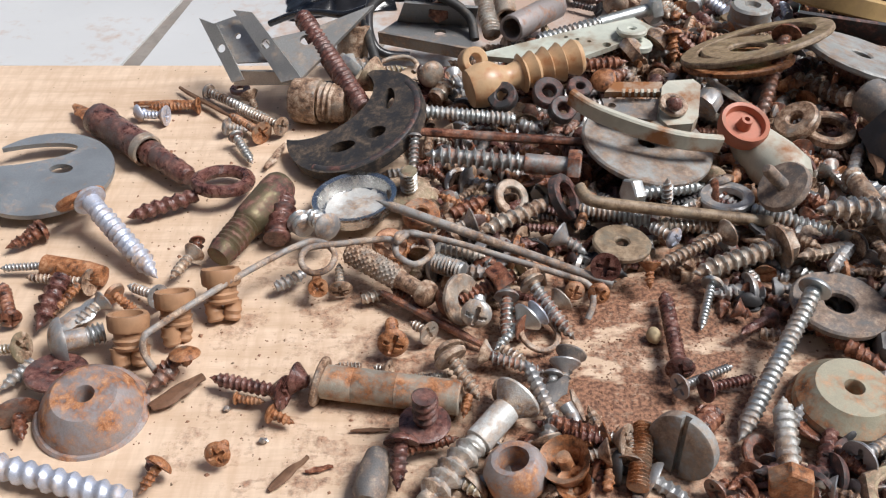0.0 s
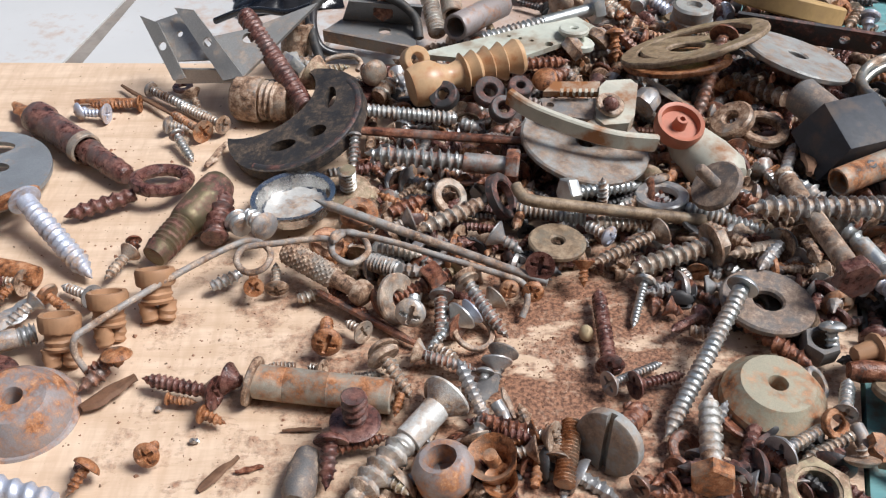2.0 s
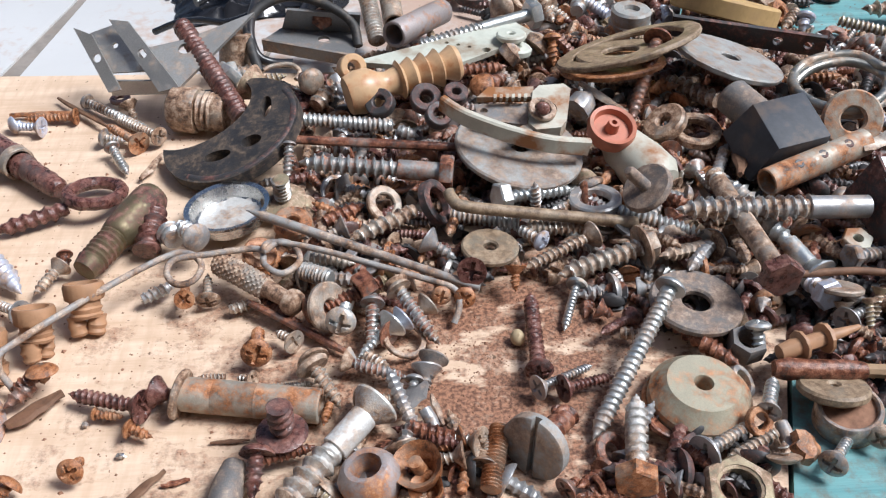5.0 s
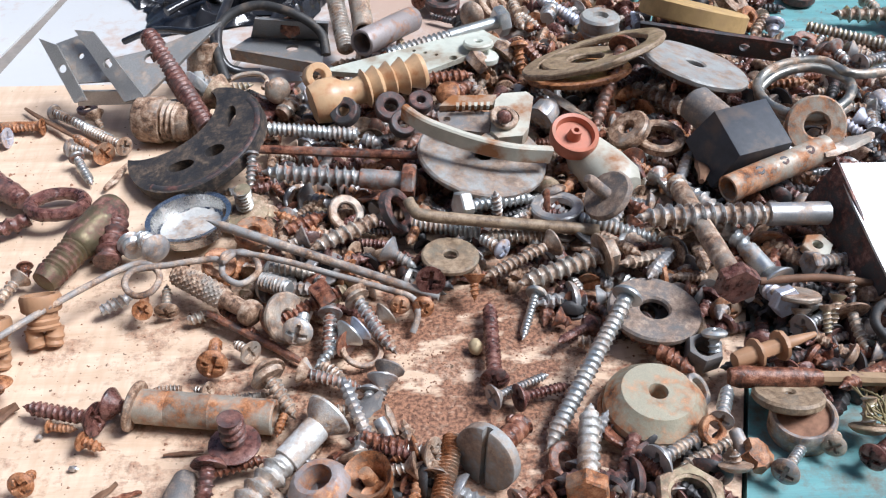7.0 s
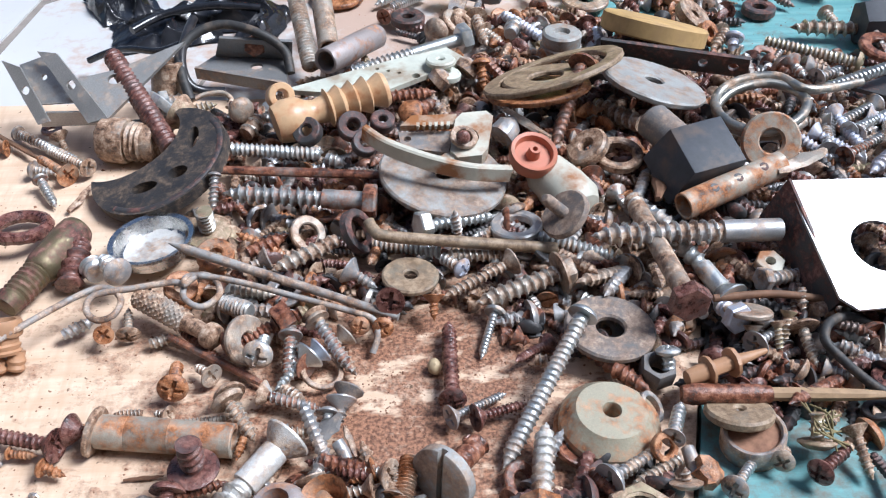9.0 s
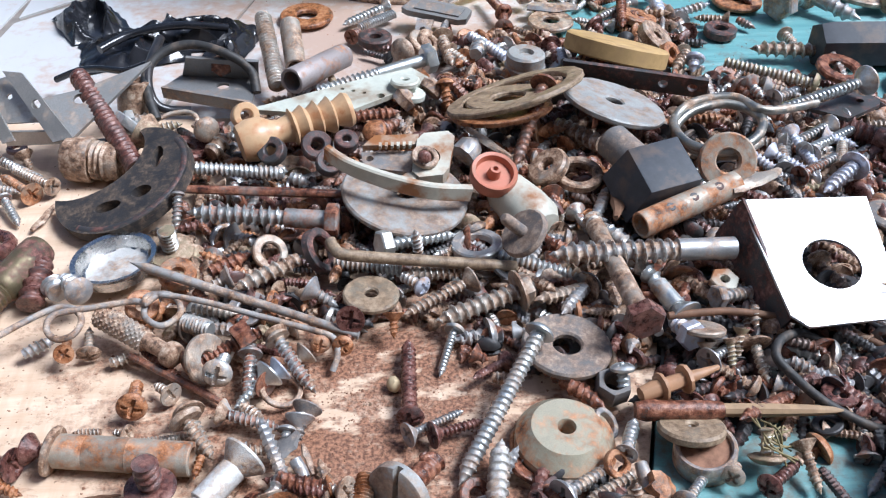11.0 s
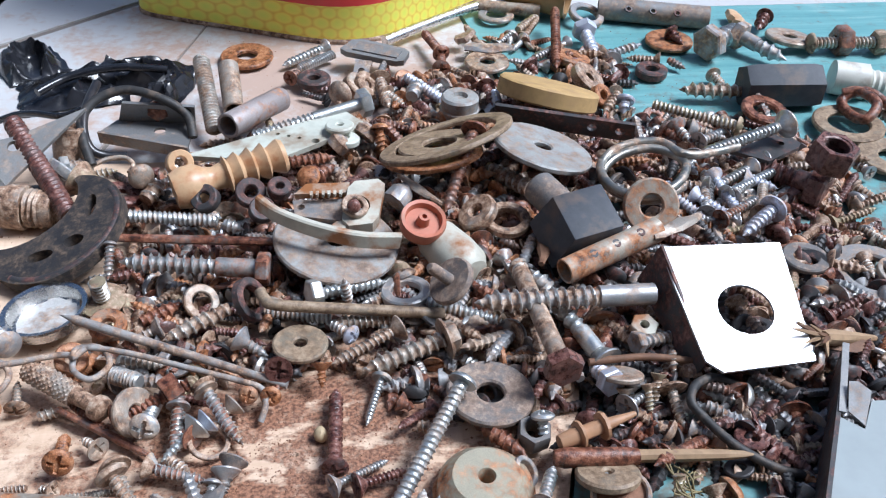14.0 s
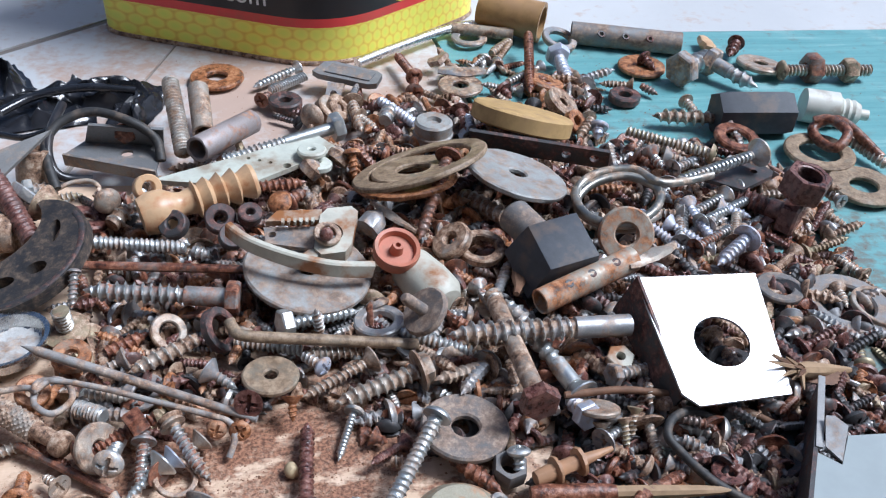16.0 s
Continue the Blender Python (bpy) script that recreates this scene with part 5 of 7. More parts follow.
screw((-4.1, 197.7, 5), (-0, 196.5, 5), 2.28, 4.27, DARKRUST, "wet dark rusty countersunk screw lying on the pale board", head="flat")
screw((29.8, 212.9, 5), (24.3, 218.2, 4), 1.49, 3.28, TANRUST, "tan weathered countersunk screw lying on the pale board", head="flat")
screw((34.3, 202.7, 9), (42.6, 191, 4), 2.0, 4.56, TANRUST, "tan weathered pan-head screw lying in the heap of hardware", core=1.28)
screw((43, 204.8, 6), (59.3, 199.6, 4), 1.74, 3.18, SPOT, "rust-spotted zinc countersunk screw lying on the pale board", head="flat", hmat=TANRUST)
screw((19.8, 202, 3), (15.2, 203.9, 2), 1.16, 2.61, TANRUST, "tan weathered countersunk screw lying on the pale board", head="flat")
screw((12.3, 204.3, 2), (4.9, 204.4, 2), 1.17, 0, TANRUST, "tan weathered headless screw lying on the pale board", head="none")
screw((30.4, 220.2, 4), (18.3, 232.7, 4), 1.53, 2.14, RUST, "red-brown rusty headless screw lying on the pale board", head="none")
anchor = thing("knurled_anchor", "knurled tan-grey anchor with a rounded end", "anchor", axis_pose((6.6, 241.2, 9.4), (29.6, 224.6, 7.6)))
part("shank", knurl_mesh(18.5, 3.7), TANRUST, anchor)
part("neck", lathe([(18, 2.9), (19.2, 2.5), (25.2, 2.3), (25.6, 3.4), (27.2, 3.8), (29.0, 3.4), (30.0, 2.0), (30.2, 0)], 18, 0.04, 5), TANRUST, anchor)
turned("iron_rod", "thin rusty iron rod lying on the pale board", "rod", (16.4, 228.4, 5.2), (45.0, 210.0, 2.2), [(0, 0.0), (0, 0.9), (0.5, 1.3), (0.8, 1.1), (1, 0.6), (1, 0.0)], RUST, 8, 0.15)

washer((38.5, 222.5, 8), (0.75, -0.5, 0.5), 6.99, 2.13, 2, TANRUST, "tan weathered flat washer tilted in the heap of hardware", "washer", 0.01)
screw((32, 221.4, 6), (52.9, 230.6, 9), 2.13, 4.57, RUST, "red-brown rusty flange-head screw lying in the heap of hardware", head="flange", drive="none", pitch=1.52, tip=False, sharp=1.0, name="machine_screw")
nut((46.2, 226.9, 10), (0.8, 0.5, 0.2), 3.98, 1.99, 5, RUST, "red-brown rusty hexagon nut in the heap of hardware", 0)
screw((-1.1, 228.7, 7), (-3.4, 239.9, 2), 1.4, 2.8, RUSTO, "orange rusty countersunk screw lying on the pale board", head="flat")
screw((4.7, 229.9, 4), (3.5, 240.2, 6), 1.42, 3.46, TANRUST, "tan weathered flange-head screw lying on the pale board", head="flange")
screw((-13.8, 232.5, 4), (-4.7, 237.9, 5), 2.06, 0, DULL, "dull grey headless screw lying on the pale board", head="none")
screw((10.6, 228.1, 3), (18.4, 230.7, 3), 1.88, 0, TANRUST, "tan weathered headless screw lying on the pale board", head="none")
screw((42, 213.6, 10), (44, 233.3, 3), 2.06, 4.12, ZINC, "tilted shiny zinc screw head with worn cross", head="round")
screw((49.5, 231.3, 8), (51.3, 212.6, 5), 2.03, 2.81, SPOT, "rust-spotted zinc countersunk screw lying in the heap of hardware", head="flat")
screw((56, 216.8, 7), (46.7, 207.5, 4), 1.65, 4.49, ZINC, "bright zinc-plated countersunk screw lying on the pale board", head="flat")
screw((56.7, 230.1, 9), (66.9, 212.3, 4), 2.01, 3.72, SPOT, "rust-spotted zinc countersunk screw lying in the heap of hardware", head="flat", hmat=TANRUST)
screw((65.7, 224.6, 6), (60.1, 219.7, 4), 1.54, 3.68, TANRUST, "tan weathered countersunk screw lying on the pale board", head="flat")
screw((69.3, 225.7, 7), (69.8, 237, 2), 1.38, 2.76, RUSTO, "orange rusty round-head screw lying on the pale board", head="round")
screw((75.6, 224.7, 7), (76.5, 235.5, 2), 1.38, 3.06, RUSTO, "orange rusty pan-head screw lying on the pale board")
screw((78.1, 232.3, 10), (82.4, 249.6, 2), 1.71, 4.19, DARKRUST, "wet dark rusty countersunk screw lying in the heap of hardware", head="flat")
screw((90.5, 234.2, 10), (90.2, 228.8, 5), 1.56, 3.12, RUSTO, "orange rusty countersunk screw lying in the heap of hardware", head="flat")
screw((92.7, 197.4, 6), (94.3, 229.1, 4), 2.25, 3.8, DARKRUST, "wet dark rusty screw lying in rust dust", pitch=1.97)
single("pebble", lump_mesh(1.97,2.28,2.43,2,.15), PEBBLE, "small pale pebble lying in rust dust", "pebble", pose(*(Vector((89.2, 213.9, 2.2))*MM)))
screw((91.7, 193.7, 5), (107.3, 202.2, 3), 1.25, 3.34, DULL, "dull grey countersunk screw lying on the pale board", head="flat")
screw((98, 193.1, 5), (112.4, 198.3, 3), 1.53, 3.61, DARKRUST, "wet dark rusty countersunk screw lying on the pale board", head="flat")
screw((97.4, 182.3, 6), (94.7, 188.3, 4), 1.87, 3.21, RUST, "red-brown rusty round-head screw lying on the pale board", head="round", drive="none")
screw((81.1, 181.7, 6), (77.2, 165, 4), 2.67, 2.94, RUSTO, "orange rusty headless screw lying on the pale board", head="none", pitch=0.93, tip=False, sharp=1.0, name="machine_screw")
screw((76.2, 176, 7), (67.2, 180.9, 4), 1.7, 3.92, TANRUST, "tan weathered countersunk screw lying on the pale board", head="flat")
screw((72, 173.6, 6), (61.8, 173.3, 4), 1.56, 3.38, TANRUST, "tan weathered countersunk screw lying on the pale board", head="flat")
screw((59.2, 182.7, 6), (75.5, 178.3, 4), 2.28, 0, RUST, "thick red-brown rusty screw thread", head="none")
turned("cup_washer", "orange rusty cup washer with a stub in it", "washer", (63.1, 170, 2), (60.6, 168.2, 11), [(0, 0.0), (0, 2.08), (0.5, 4.94), (1, 5.85), (0.92, 4.81), (0.35, 1.82), (1.1, 1.56), (1.1, 0.0)], RUSTO, 24, 0.03)
screw((57.2, 176.2, 8), (59.4, 169.8, 5), 1.57, 3.65, TANRUST, "tan weathered countersunk screw lying in the heap of hardware", head="flat")
turned("cup_washer", "small orange rusty cup washer on the board", "washer", (64.3, 165, 2), (62.5, 163.9, 8), [(0, 0.0), (0, 1.53), (0.5, 3.32), (1, 4.08), (0.92, 3.32), (0.35, 1.28), (0.5, 0.0)], RUSTO, 20, 0.03)
screw((57.7, 163.8, 5), (59.4, 160.7, 3), 1.51, 2.27, TANRUST, "tan weathered round-head screw lying on the pale board", head="round")
turned("lead_slug", "grey lead slug lying on the board", "slug", (18.4, 175.7, 4), (16.7, 161.9, 4), [(0, 0.0), (0.02, 2.64), (0.4, 3.7), (0.8, 3.97), (1, 2.64), (1, 0.0)], AGED, 16, 0.06)
screw((64.3, 201.6, 6), (63.2, 194.9, 3), 1.71, 4.0, DULL, "dull grey countersunk screw lying on the pale board", head="flat")
shard("metal_scrap", "dark scrap of bent sheet", "splinter", (57, 188.8, 5), (64.3, 195.1, 7), 4.67, 1.87, AGED)
shard("metal_scrap", "thin tan metal sliver", "splinter", (65, 193.1, 5), (67.7, 185, 3), 1.95, 0.78, TANRUST)
turned("lead_slug", "small grey lead slug", "slug", (63.1, 188.7, 5), (65.8, 183.9, 3), [(0, 0.0), (0.05, 1.65), (0.6, 1.79), (0.95, 1.37), (1, 0.0)], DULL, 12, 0.05)
screw((109.6, 161.4, 8), (115.4, 188.6, 7), 3.0, 5.4, CRUST, "white-crusted coach screw with a rusty hexagon head", head="hex", drive="none", pitch=2.6, hmat=RUSTO, roll=20)
screw((137.3, 207.3, 5), (144.7, 197.6, 5), 2.61, 0, RUST, "red-brown rusty headless screw lying on the pale board", head="none", pitch=2.9)
screw((129.5, 217.7, 5), (141.2, 200.5, 6), 2.85, 3.3, RUST, "thick red-brown rusty screw", head="none", pitch=3.0, core=1.8)
screw((116.5, 212.6, 4), (124, 210.5, 4), 2.08, 0, TANRUST, "tan weathered headless screw lying on the pale board", head="none")
screw((112.1, 222.2, 4), (116.3, 219.9, 3), 1.83, 3.05, RUST, "red-brown rusty countersunk screw lying on the pale board", head="flat")
screw((127.3, 170, 7), (136.7, 176.1, 6), 1.91, 4.58, DULL, "dull grey countersunk screw lying on the pale board", head="flat")
screw((126.5, 173.8, 5), (128.5, 165.4, 6), 1.82, 0, RUST, "red-brown rusty headless screw lying on the pale board", head="none")
screw((120.8, 163.9, 5), (114.4, 166.9, 4), 1.63, 3.01, DULL, "dull grey countersunk screw lying on the pale board", head="flat")

screw((-72.1, 190.2, 4), (-67.6, 180.6, 3), 1.96, 5.88, RUST, "red-brown rusty flange-head screw lying on the pale board", head="flange", drive="none")
screw((-66.5, 234.2, 5), (-87.4, 239.1, 3), 1.6, 3.83, TANRUST, "tan weathered countersunk screw lying on the pale board", head="flat")
screw((-59.3, 229.6, 6), (-49.5, 222.4, 3), 1.57, 3.46, RUSTO, "orange rusty pan-head screw lying on the pale board")
screw((-73.4, 233.4, 8), (-76.1, 216.5, 4), 3.48, 4.43, DARKRUST, "wet dark rusty headless screw lying in the heap of hardware", head="none")
screw((-68.8, 232, 6), (-75.6, 219.7, 4), 1.74, 0, RUSTO, "orange rusty headless screw lying on the pale board", head="none")
screw((-84.2, 219.8, 4), (-92.4, 235.7, 4), 2.0, 3.07, RUST, "red-brown rusty round-head screw lying on the pale board", head="round")
screw((-59.9, 226.2, 6), (-67.2, 217.4, 4), 1.87, 3.11, DULL, "dull grey countersunk screw lying on the pale board", head="flat")
shard("metal_scrap", "grey pinched metal tube end", "splinter", (-61.7, 226.1, 5), (-69.9, 216.4, 4), 6.55, 3, DULL)
turned("bolt_shank", "orange rusty rod stub", "rod", (-81.9, 241.7, 5), (-62.9, 237.6, 4), [(0, 0.0), (0, 3.27), (0.7, 3.43), (0.95, 2.94), (1, 0.0)], RUSTO, 14, 0.05)
screw((-77.1, 209.4, 5), (-85.6, 210.3, 3), 1.48, 4.16, BRASSY, "yellowish rusty countersunk screw lying on the pale board", head="flat")
screw((-73, 205.2, 4), (-79, 196.6, 3), 2.06, 0, DULL, "dull grey headless screw lying on the pale board", head="none")
screw((-39.5, 247.1, 5), (-44.6, 236.1, 4), 1.82, 3.31, TANRUST, "tan weathered countersunk screw lying on the pale board", head="flat")
screw((-45.7, 228.1, 5), (-56.7, 235, 3), 1.57, 3.45, DULL, "dull grey countersunk screw lying on the pale board", head="flat")
screw((-83.4, 242.8, 4), (-96.2, 242.9, 3), 1.31, 0, DULL, "dull grey headless screw lying on the pale board", head="none")
screw((-87.3, 259.6, 4), (-97.8, 251.8, 3), 2.24, 3.1, RUST, "red-brown rusty round-head screw lying on the pale board", head="round")
screw((-89.9, 262.4, 4), (-95.2, 258.2, 2), 2.43, 1.73, RUST, "red-brown rusty headless screw lying on the pale board", head="none")
screw((-40.3, 253.5, 5), (-38.9, 248.1, 3), 1.85, 2.36, RUST, "red-brown rusty round-head screw lying on the pale board", head="round", drive="none")
screw((-33.1, 202, 8), (-40.9, 200.9, 4), 2.01, 0, RUST, "red-brown rusty headless screw lying in the heap of hardware", head="none")
screw((-32.2, 203.5, 10), (-32.2, 201.8, 5), 1.86, 4.01, RUSTO, "orange rusty flange-head screw lying in the heap of hardware", head="flange", drive="none")
screw((-35.1, 201.9, 5), (-40.7, 195.3, 4), 2.6, 0, RUST, "red-brown rusty headless screw lying on the pale board", head="none")
screw((-15.4, 268.4, 8), (-16.1, 251.8, 5), 4.17, 5.21, DARKRUST, "wet dark rusty headless screw lying in the heap of hardware", head="none", pitch=3.48, tip=False, sharp=1.2, name="machine_screw")
screw((-7.5, 253.2, 8), (-10.8, 259.9, 8), 4.33, 5.0, DULL, "bright grey threaded plug", head="none", pitch=3.0, sharp=1.0)
screw((0.9, 248.2, 12), (-8.2, 260, 9), 2.93, 4.23, DULL, "dull grey flange-head screw lying in the heap of hardware", head="flange", drive="none")
screw((22.6, 272.7, 4), (22.7, 270.6, 16), 2.83, 7.08, BRASSY, "yellow passivated bolt standing on its flange", head="flange", drive="none", pitch=1.42, tip=False, sharp=1.0, name="machine_screw")
screw((24.4, 289.6, 17), (23.5, 279.3, 9), 1.8, 2.16, SPOT, "rust-spotted zinc round-head screw lying in the heap of hardware", head="round")
screw((63.1, 259.5, 11), (43.7, 249.2, 9), 2.85, 3.02, TANRUST, "long tan weathered screw", head="none", pitch=2.85, core=2.01)
washer((69.7, 262.6, 11), (0.8, -0.2, 0.6), 7.44, 4.73, 3, IRON, "dark iron flat washer tilted in the heap of hardware", "washer", 0.02)
washer((53.9, 265.6, 9), (0.5, -0.5, 0.8), 5.83, 3.09, 2, TANRUST, "tan weathered flat washer tilted in the heap of hardware", "washer", 0.01)
screw((42.6, 256.2, 8), (34.2, 253.5, 6), 1.84, 4.02, DULL, "dull grey countersunk screw lying in the heap of hardware", head="flat")
wire("bent_rod", "bent tan rusty steel rod across the heap", "rod", [(73, 258.9, 18), (74.4, 256.1, 17), (78.3, 253.9, 16), (101.6, 254, 12), (129.3, 253.6, 8)], 1.81, TANCALM)
screw((66, 248, 9), (74.6, 242.6, 6), 1.96, 4.24, DULL, "dull grey countersunk screw lying in the heap of hardware", head="flat")
washer((84.4, 244.6, 8), (0.05, 0.05, 1), 8.41, 1.94, 2, TANCALM, "smooth tan oxidised flat washer lying flat in the heap of hardware", "washer", 0.01)
screw((115, 246.6, 10), (93.6, 236.3, 7), 1.94, 4.2, TANRUST, "long tan countersunk screw", head="flat", pitch=1.78)
screw((131.4, 241.8, 10), (102.3, 232.6, 7), 3.18, 5.09, TANRUST, "tan flanged hex screw", head="hexflange", pitch=2.71)
screw((100.7, 246, 8), (92.6, 255.1, 7), 1.95, 3.24, DULL, "dull grey pan-head screw lying in the heap of hardware", hmat=BLUEZINC)
screw((112.9, 254.6, 6), (93.8, 253, 8), 2.5, 0, TANRUST, "tan weathered headless screw lying in the heap of hardware", head="none", pitch=1.84)
screw((73.8, 259.6, 9), (94.1, 255.1, 8), 2.36, 0, DULL, "dull grey headless screw lying in the heap of hardware", head="none", pitch=1.52, tip=False, sharp=1.0, name="machine_screw")
screw((124.6, 258.6, 9), (147, 248.8, 7), 2.34, 0, DULL, "grey threaded rod in the heap", head="none", pitch=1.67, tip=False, sharp=1.0, name="threaded_rod")
screw((87.5, 259.7, 14), (112.4, 268.6, 10), 2.33, 4.99, ZINC, "bright zinc-plated hex-head screw lying in the heap of hardware", head="hex")
screw((99.7, 260, 10), (98.6, 259.7, 20), 1.85, 2.35, DULL, "grey screw standing on end", head="none")
screw((117.7, 273.7, 10), (120.2, 269.3, 5), 1.74, 4.53, DULL, "dull grey pan-head screw lying in the heap of hardware")
washer((118.3, 263.6, 9), (-0.05, 0.1, 1), 8.15, 4.75, 3, DULL, "dull grey flat washer lying flat in the heap of hardware", "washer", 0.01)
screw((127.4, 255.8, 8), (124.1, 262.6, 8), 2.0, 0, ZINC, "bright zinc-plated headless screw lying in the heap of hardware", head="none")
screw((157.7, 213.5, 20), (154.8, 267.1, 15), 3.39, 5.85, TANRUST, "big brown hex bolt with a dark rusty head", head="hex", bare=0.9, pitch=2.31, tip=False, hmat=DARKRUST, name="bolt")
screw((39, 232.7, 9), (31.1, 237.5, 8), 2.81, 0, ZINC, "bright zinc threaded stud", head="none", pitch=1.09, tip=False, sharp=1.0, name="machine_screw")
screw((32.6, 242.4, 9), (45.5, 240.8, 7), 1.93, 0, TANRUST, "tan weathered headless screw lying in the heap of hardware", head="none")
screw((35.9, 260.2, 7), (48, 267, 8), 2.72, 0, RUST, "red-brown rusty headless screw lying in the heap of hardware", head="none")
washer((26.6, 257.9, 9), (0.1, -0.2, 1), 5.72, 2.02, 3, RUSTO, "orange rusty flat washer tilted in the heap of hardware", "washer", 0.01)
washer((17.9, 245.1, 8), (0.3, -0.5, 1), 4.88, 1.95, 4, RUSTO, "orange rusty flat washer tilted in the heap of hardware", "washer", 0.01)
screw((32.6, 249.9, 9), (37.5, 245.8, 6), 1.97, 0, RUST, "red-brown rusty headless screw lying in the heap of hardware", head="none")
washer((53.2, 311.7, 16), (-0.3, -0.5, 0.8), 4.94, 2.09, 4, IRON, "dark iron flat washer tilted in the heap of hardware", "washer", 0.01)
washer((68.5, 313.8, 16), (0.1, -0.5, 0.8), 5.34, 2.29, 4, IRON, "dark iron flat washer tilted in the heap of hardware", "washer", 0.01)
washer((72.5, 304.7, 15), (0.2, -0.5, 0.8), 4.48, 2.06, 4, IRON, "dark iron flat washer tilted in the heap of hardware", "washer", 0.01)
washer((78.7, 312.8, 18), (0.1, -0.3, 0.9), 4.17, 1.51, 4, IRON, "dark iron flat washer tilted in the heap of hardware", "washer", 0.01)
turned("grey_cap", "grey pointed metal cap", "cap", (118.1, 302, 17), (123.4, 307.4, 20), [(0, 0.0), (0, 4.79), (0.6, 4.42), (1, 1.47), (1, 0.0)], DULL, 8, 0.03)
shard("metal_scrap", "tan metal sliver in the heap", "splinter", (120.2, 311.3, 22), (134.4, 298.3, 18), 3.73, 1.49, TANRUST)
screw((156.3, 327.5, 12), (167.7, 306.5, 16), 3.59, 0, TANRUST, "tan spiral thread under the heap", head="none", pitch=3.59, tip=False, core=2.32, name="machine_screw")
washer((146.4, 294.4, 16), (-0.55, -0.1, 0.8), 7.24, 2.17, 4, TANRUST, "tan weathered flat washer tilted in the heap of hardware", "washer", 0.01)
washer((156.2, 292.3, 14), (0, -0.1, 1), 8.31, 5.06, 3, TANRUST, "tan weathered flat washer lying flat in the heap of hardware", "washer", 0.01)
screw((153.1, 285.7, 11), (159.6, 282.2, 9), 1.97, 0, RUST, "red-brown rusty headless screw lying in the heap of hardware", head="none")
shard("wood_splinter", "dark splinter of wood in the heap of hardware", "splinter", (170.8, 291.7, 12), (162.2, 265.1, 16), 4.71, 1.88, CHIP)
screw((3.7, 333.8, 12), (19.9, 335.8, 14), 2.02, 0, BRASSY, "yellowish rusty headless screw lying in the heap of hardware", head="none")
screw((6, 332.2, 14), (16.1, 327.1, 10), 6.02, 6.82, BRASSY, "brassy cupped disc-head screw", head="flat", drive="none")
screw((0.3, 340.4, 14), (-4.7, 335.5, 10), 2.66, 5.32, ZINC, "bright zinc-plated hex-head screw lying in the heap of hardware", head="hex")
screw((30.2, 327.8, 15), (24.9, 337.4, 13), 2.77, 4.75, TANRUST, "tan weathered round-head screw lying in the heap of hardware", head="round", drive="none")
washer((61.5, 447.7, 1.2), (0, 0, 1), 12.36, 4.73, 2.2, RUSTO, "rusty red washer lying flat on white tile", "washer", 0.01)
screw((99.1, 449.9, 4), (78.1, 435.3, 2), 2.13, 3.73, ZINC, "bright zinc-plated countersunk screw lying on the dusty white tile", head="flat", pitch=2.13)
screw((85.8, 430.2, 3), (102, 443.1, 3), 2.31, 3.08, DULL, "dull grey headless screw lying on the dusty white tile", head="none", pitch=1.28, tip=False, sharp=1.0, name="machine_screw")
screw((81.8, 419.1, 4), (86.2, 427.5, 3), 2.25, 3.5, RUST, "red-brown rusty countersunk screw lying on the dusty white tile", head="flat")
washer((92.3, 418.3, 3), (0.02, 0, 1), 7.54, 2.76, 4, IRON, "dark iron flat washer lying flat on the dusty white tile", "washer", 0.01)
latch=thing("latch_plate", "grey rounded latch plate with a bent tongue", "latch", Matrix.Translation(Vector((121.5, 439.1, 6))*MM))
poly_plate(latch, "plate", [(107.6, 432.0, 9.8), (129.6, 423.6, 8.2), (133.6, 424.0, 8.4), (136.8, 430.2, 9.8), (134.8, 432.8, 10.2), (115.6, 440.8, 11.8), (111.0, 440.6, 11.7), (105.2, 434.6, 10.3)], 3.0, GREYSTEEL)
poly_plate(latch, "raised_back", [(110.6, 433.0, 10.6), (130.4, 425.4, 9.2), (133.6, 430.2, 10.2), (114.6, 438.4, 11.9)], 1.2, GREYSTEEL)
quad_plate(latch, "tongue", (110, 422.4, 3), (116.3, 420.5, 3), (119.3, 427.2, 7), (111.8, 429.3, 7), 1.6, DULL, [(.5,.3,1.6)])
wire("chrome_rod", "bent chrome rod leaning against the tin", "rod", [(127, 451.2, 5), (147.2, 466.7, 5), (179.1, 488.4, 5), (197.5, 491.1, 5), (208.6, 485.9, 4)], 2.43, CHROME)
turned("rod_end", "tan rusty end of a bent rod", "rod", (179, 488, 5.2), (209.4, 479, 5), [(0, 0.0), (0, 2.92), (0.7, 3.21), (1, 3.79), (1, 0.0)], TANRUST, 12, 0.05)
turned("bamboo_ring", "short varnished bamboo ring lying on its side", "ring", (195.0, 497, 12), tuple(Vector((224.5, 481.0, 10.4))), [(0,0),(0,8.71),(.1,9.58),(.5,9.58),(1,10.45),(1,8.13),(.2,7.55),(.2,0)], BONE, 28, .01)
punched = pipe("perforated_tube", "grey perforated tube lying on the turquoise board", "tube", (239.7, 478.2, 6), (294.1, 462.4, 6), 5.85, 4.68, GREYSTEEL)
washer((232.3, 472.6, 5), (0.2, -0.2, 1), 9.27, 5.79, 3, DULL, "dull grey flat washer tilted on the dusty white tile", "washer", 0.01)
washer((186.7, 480.2, 3), (0, 0, 1), 9.27, 5.21, 2, DULL, "dull grey flat washer lying flat on the dusty white tile", "washer", 0.01)
screw((152.5, 432.8, 6), (146.5, 460.5, 5), 2.37, 4.2, RUST, "red-brown rusty pan-head screw lying on the dusty white tile")
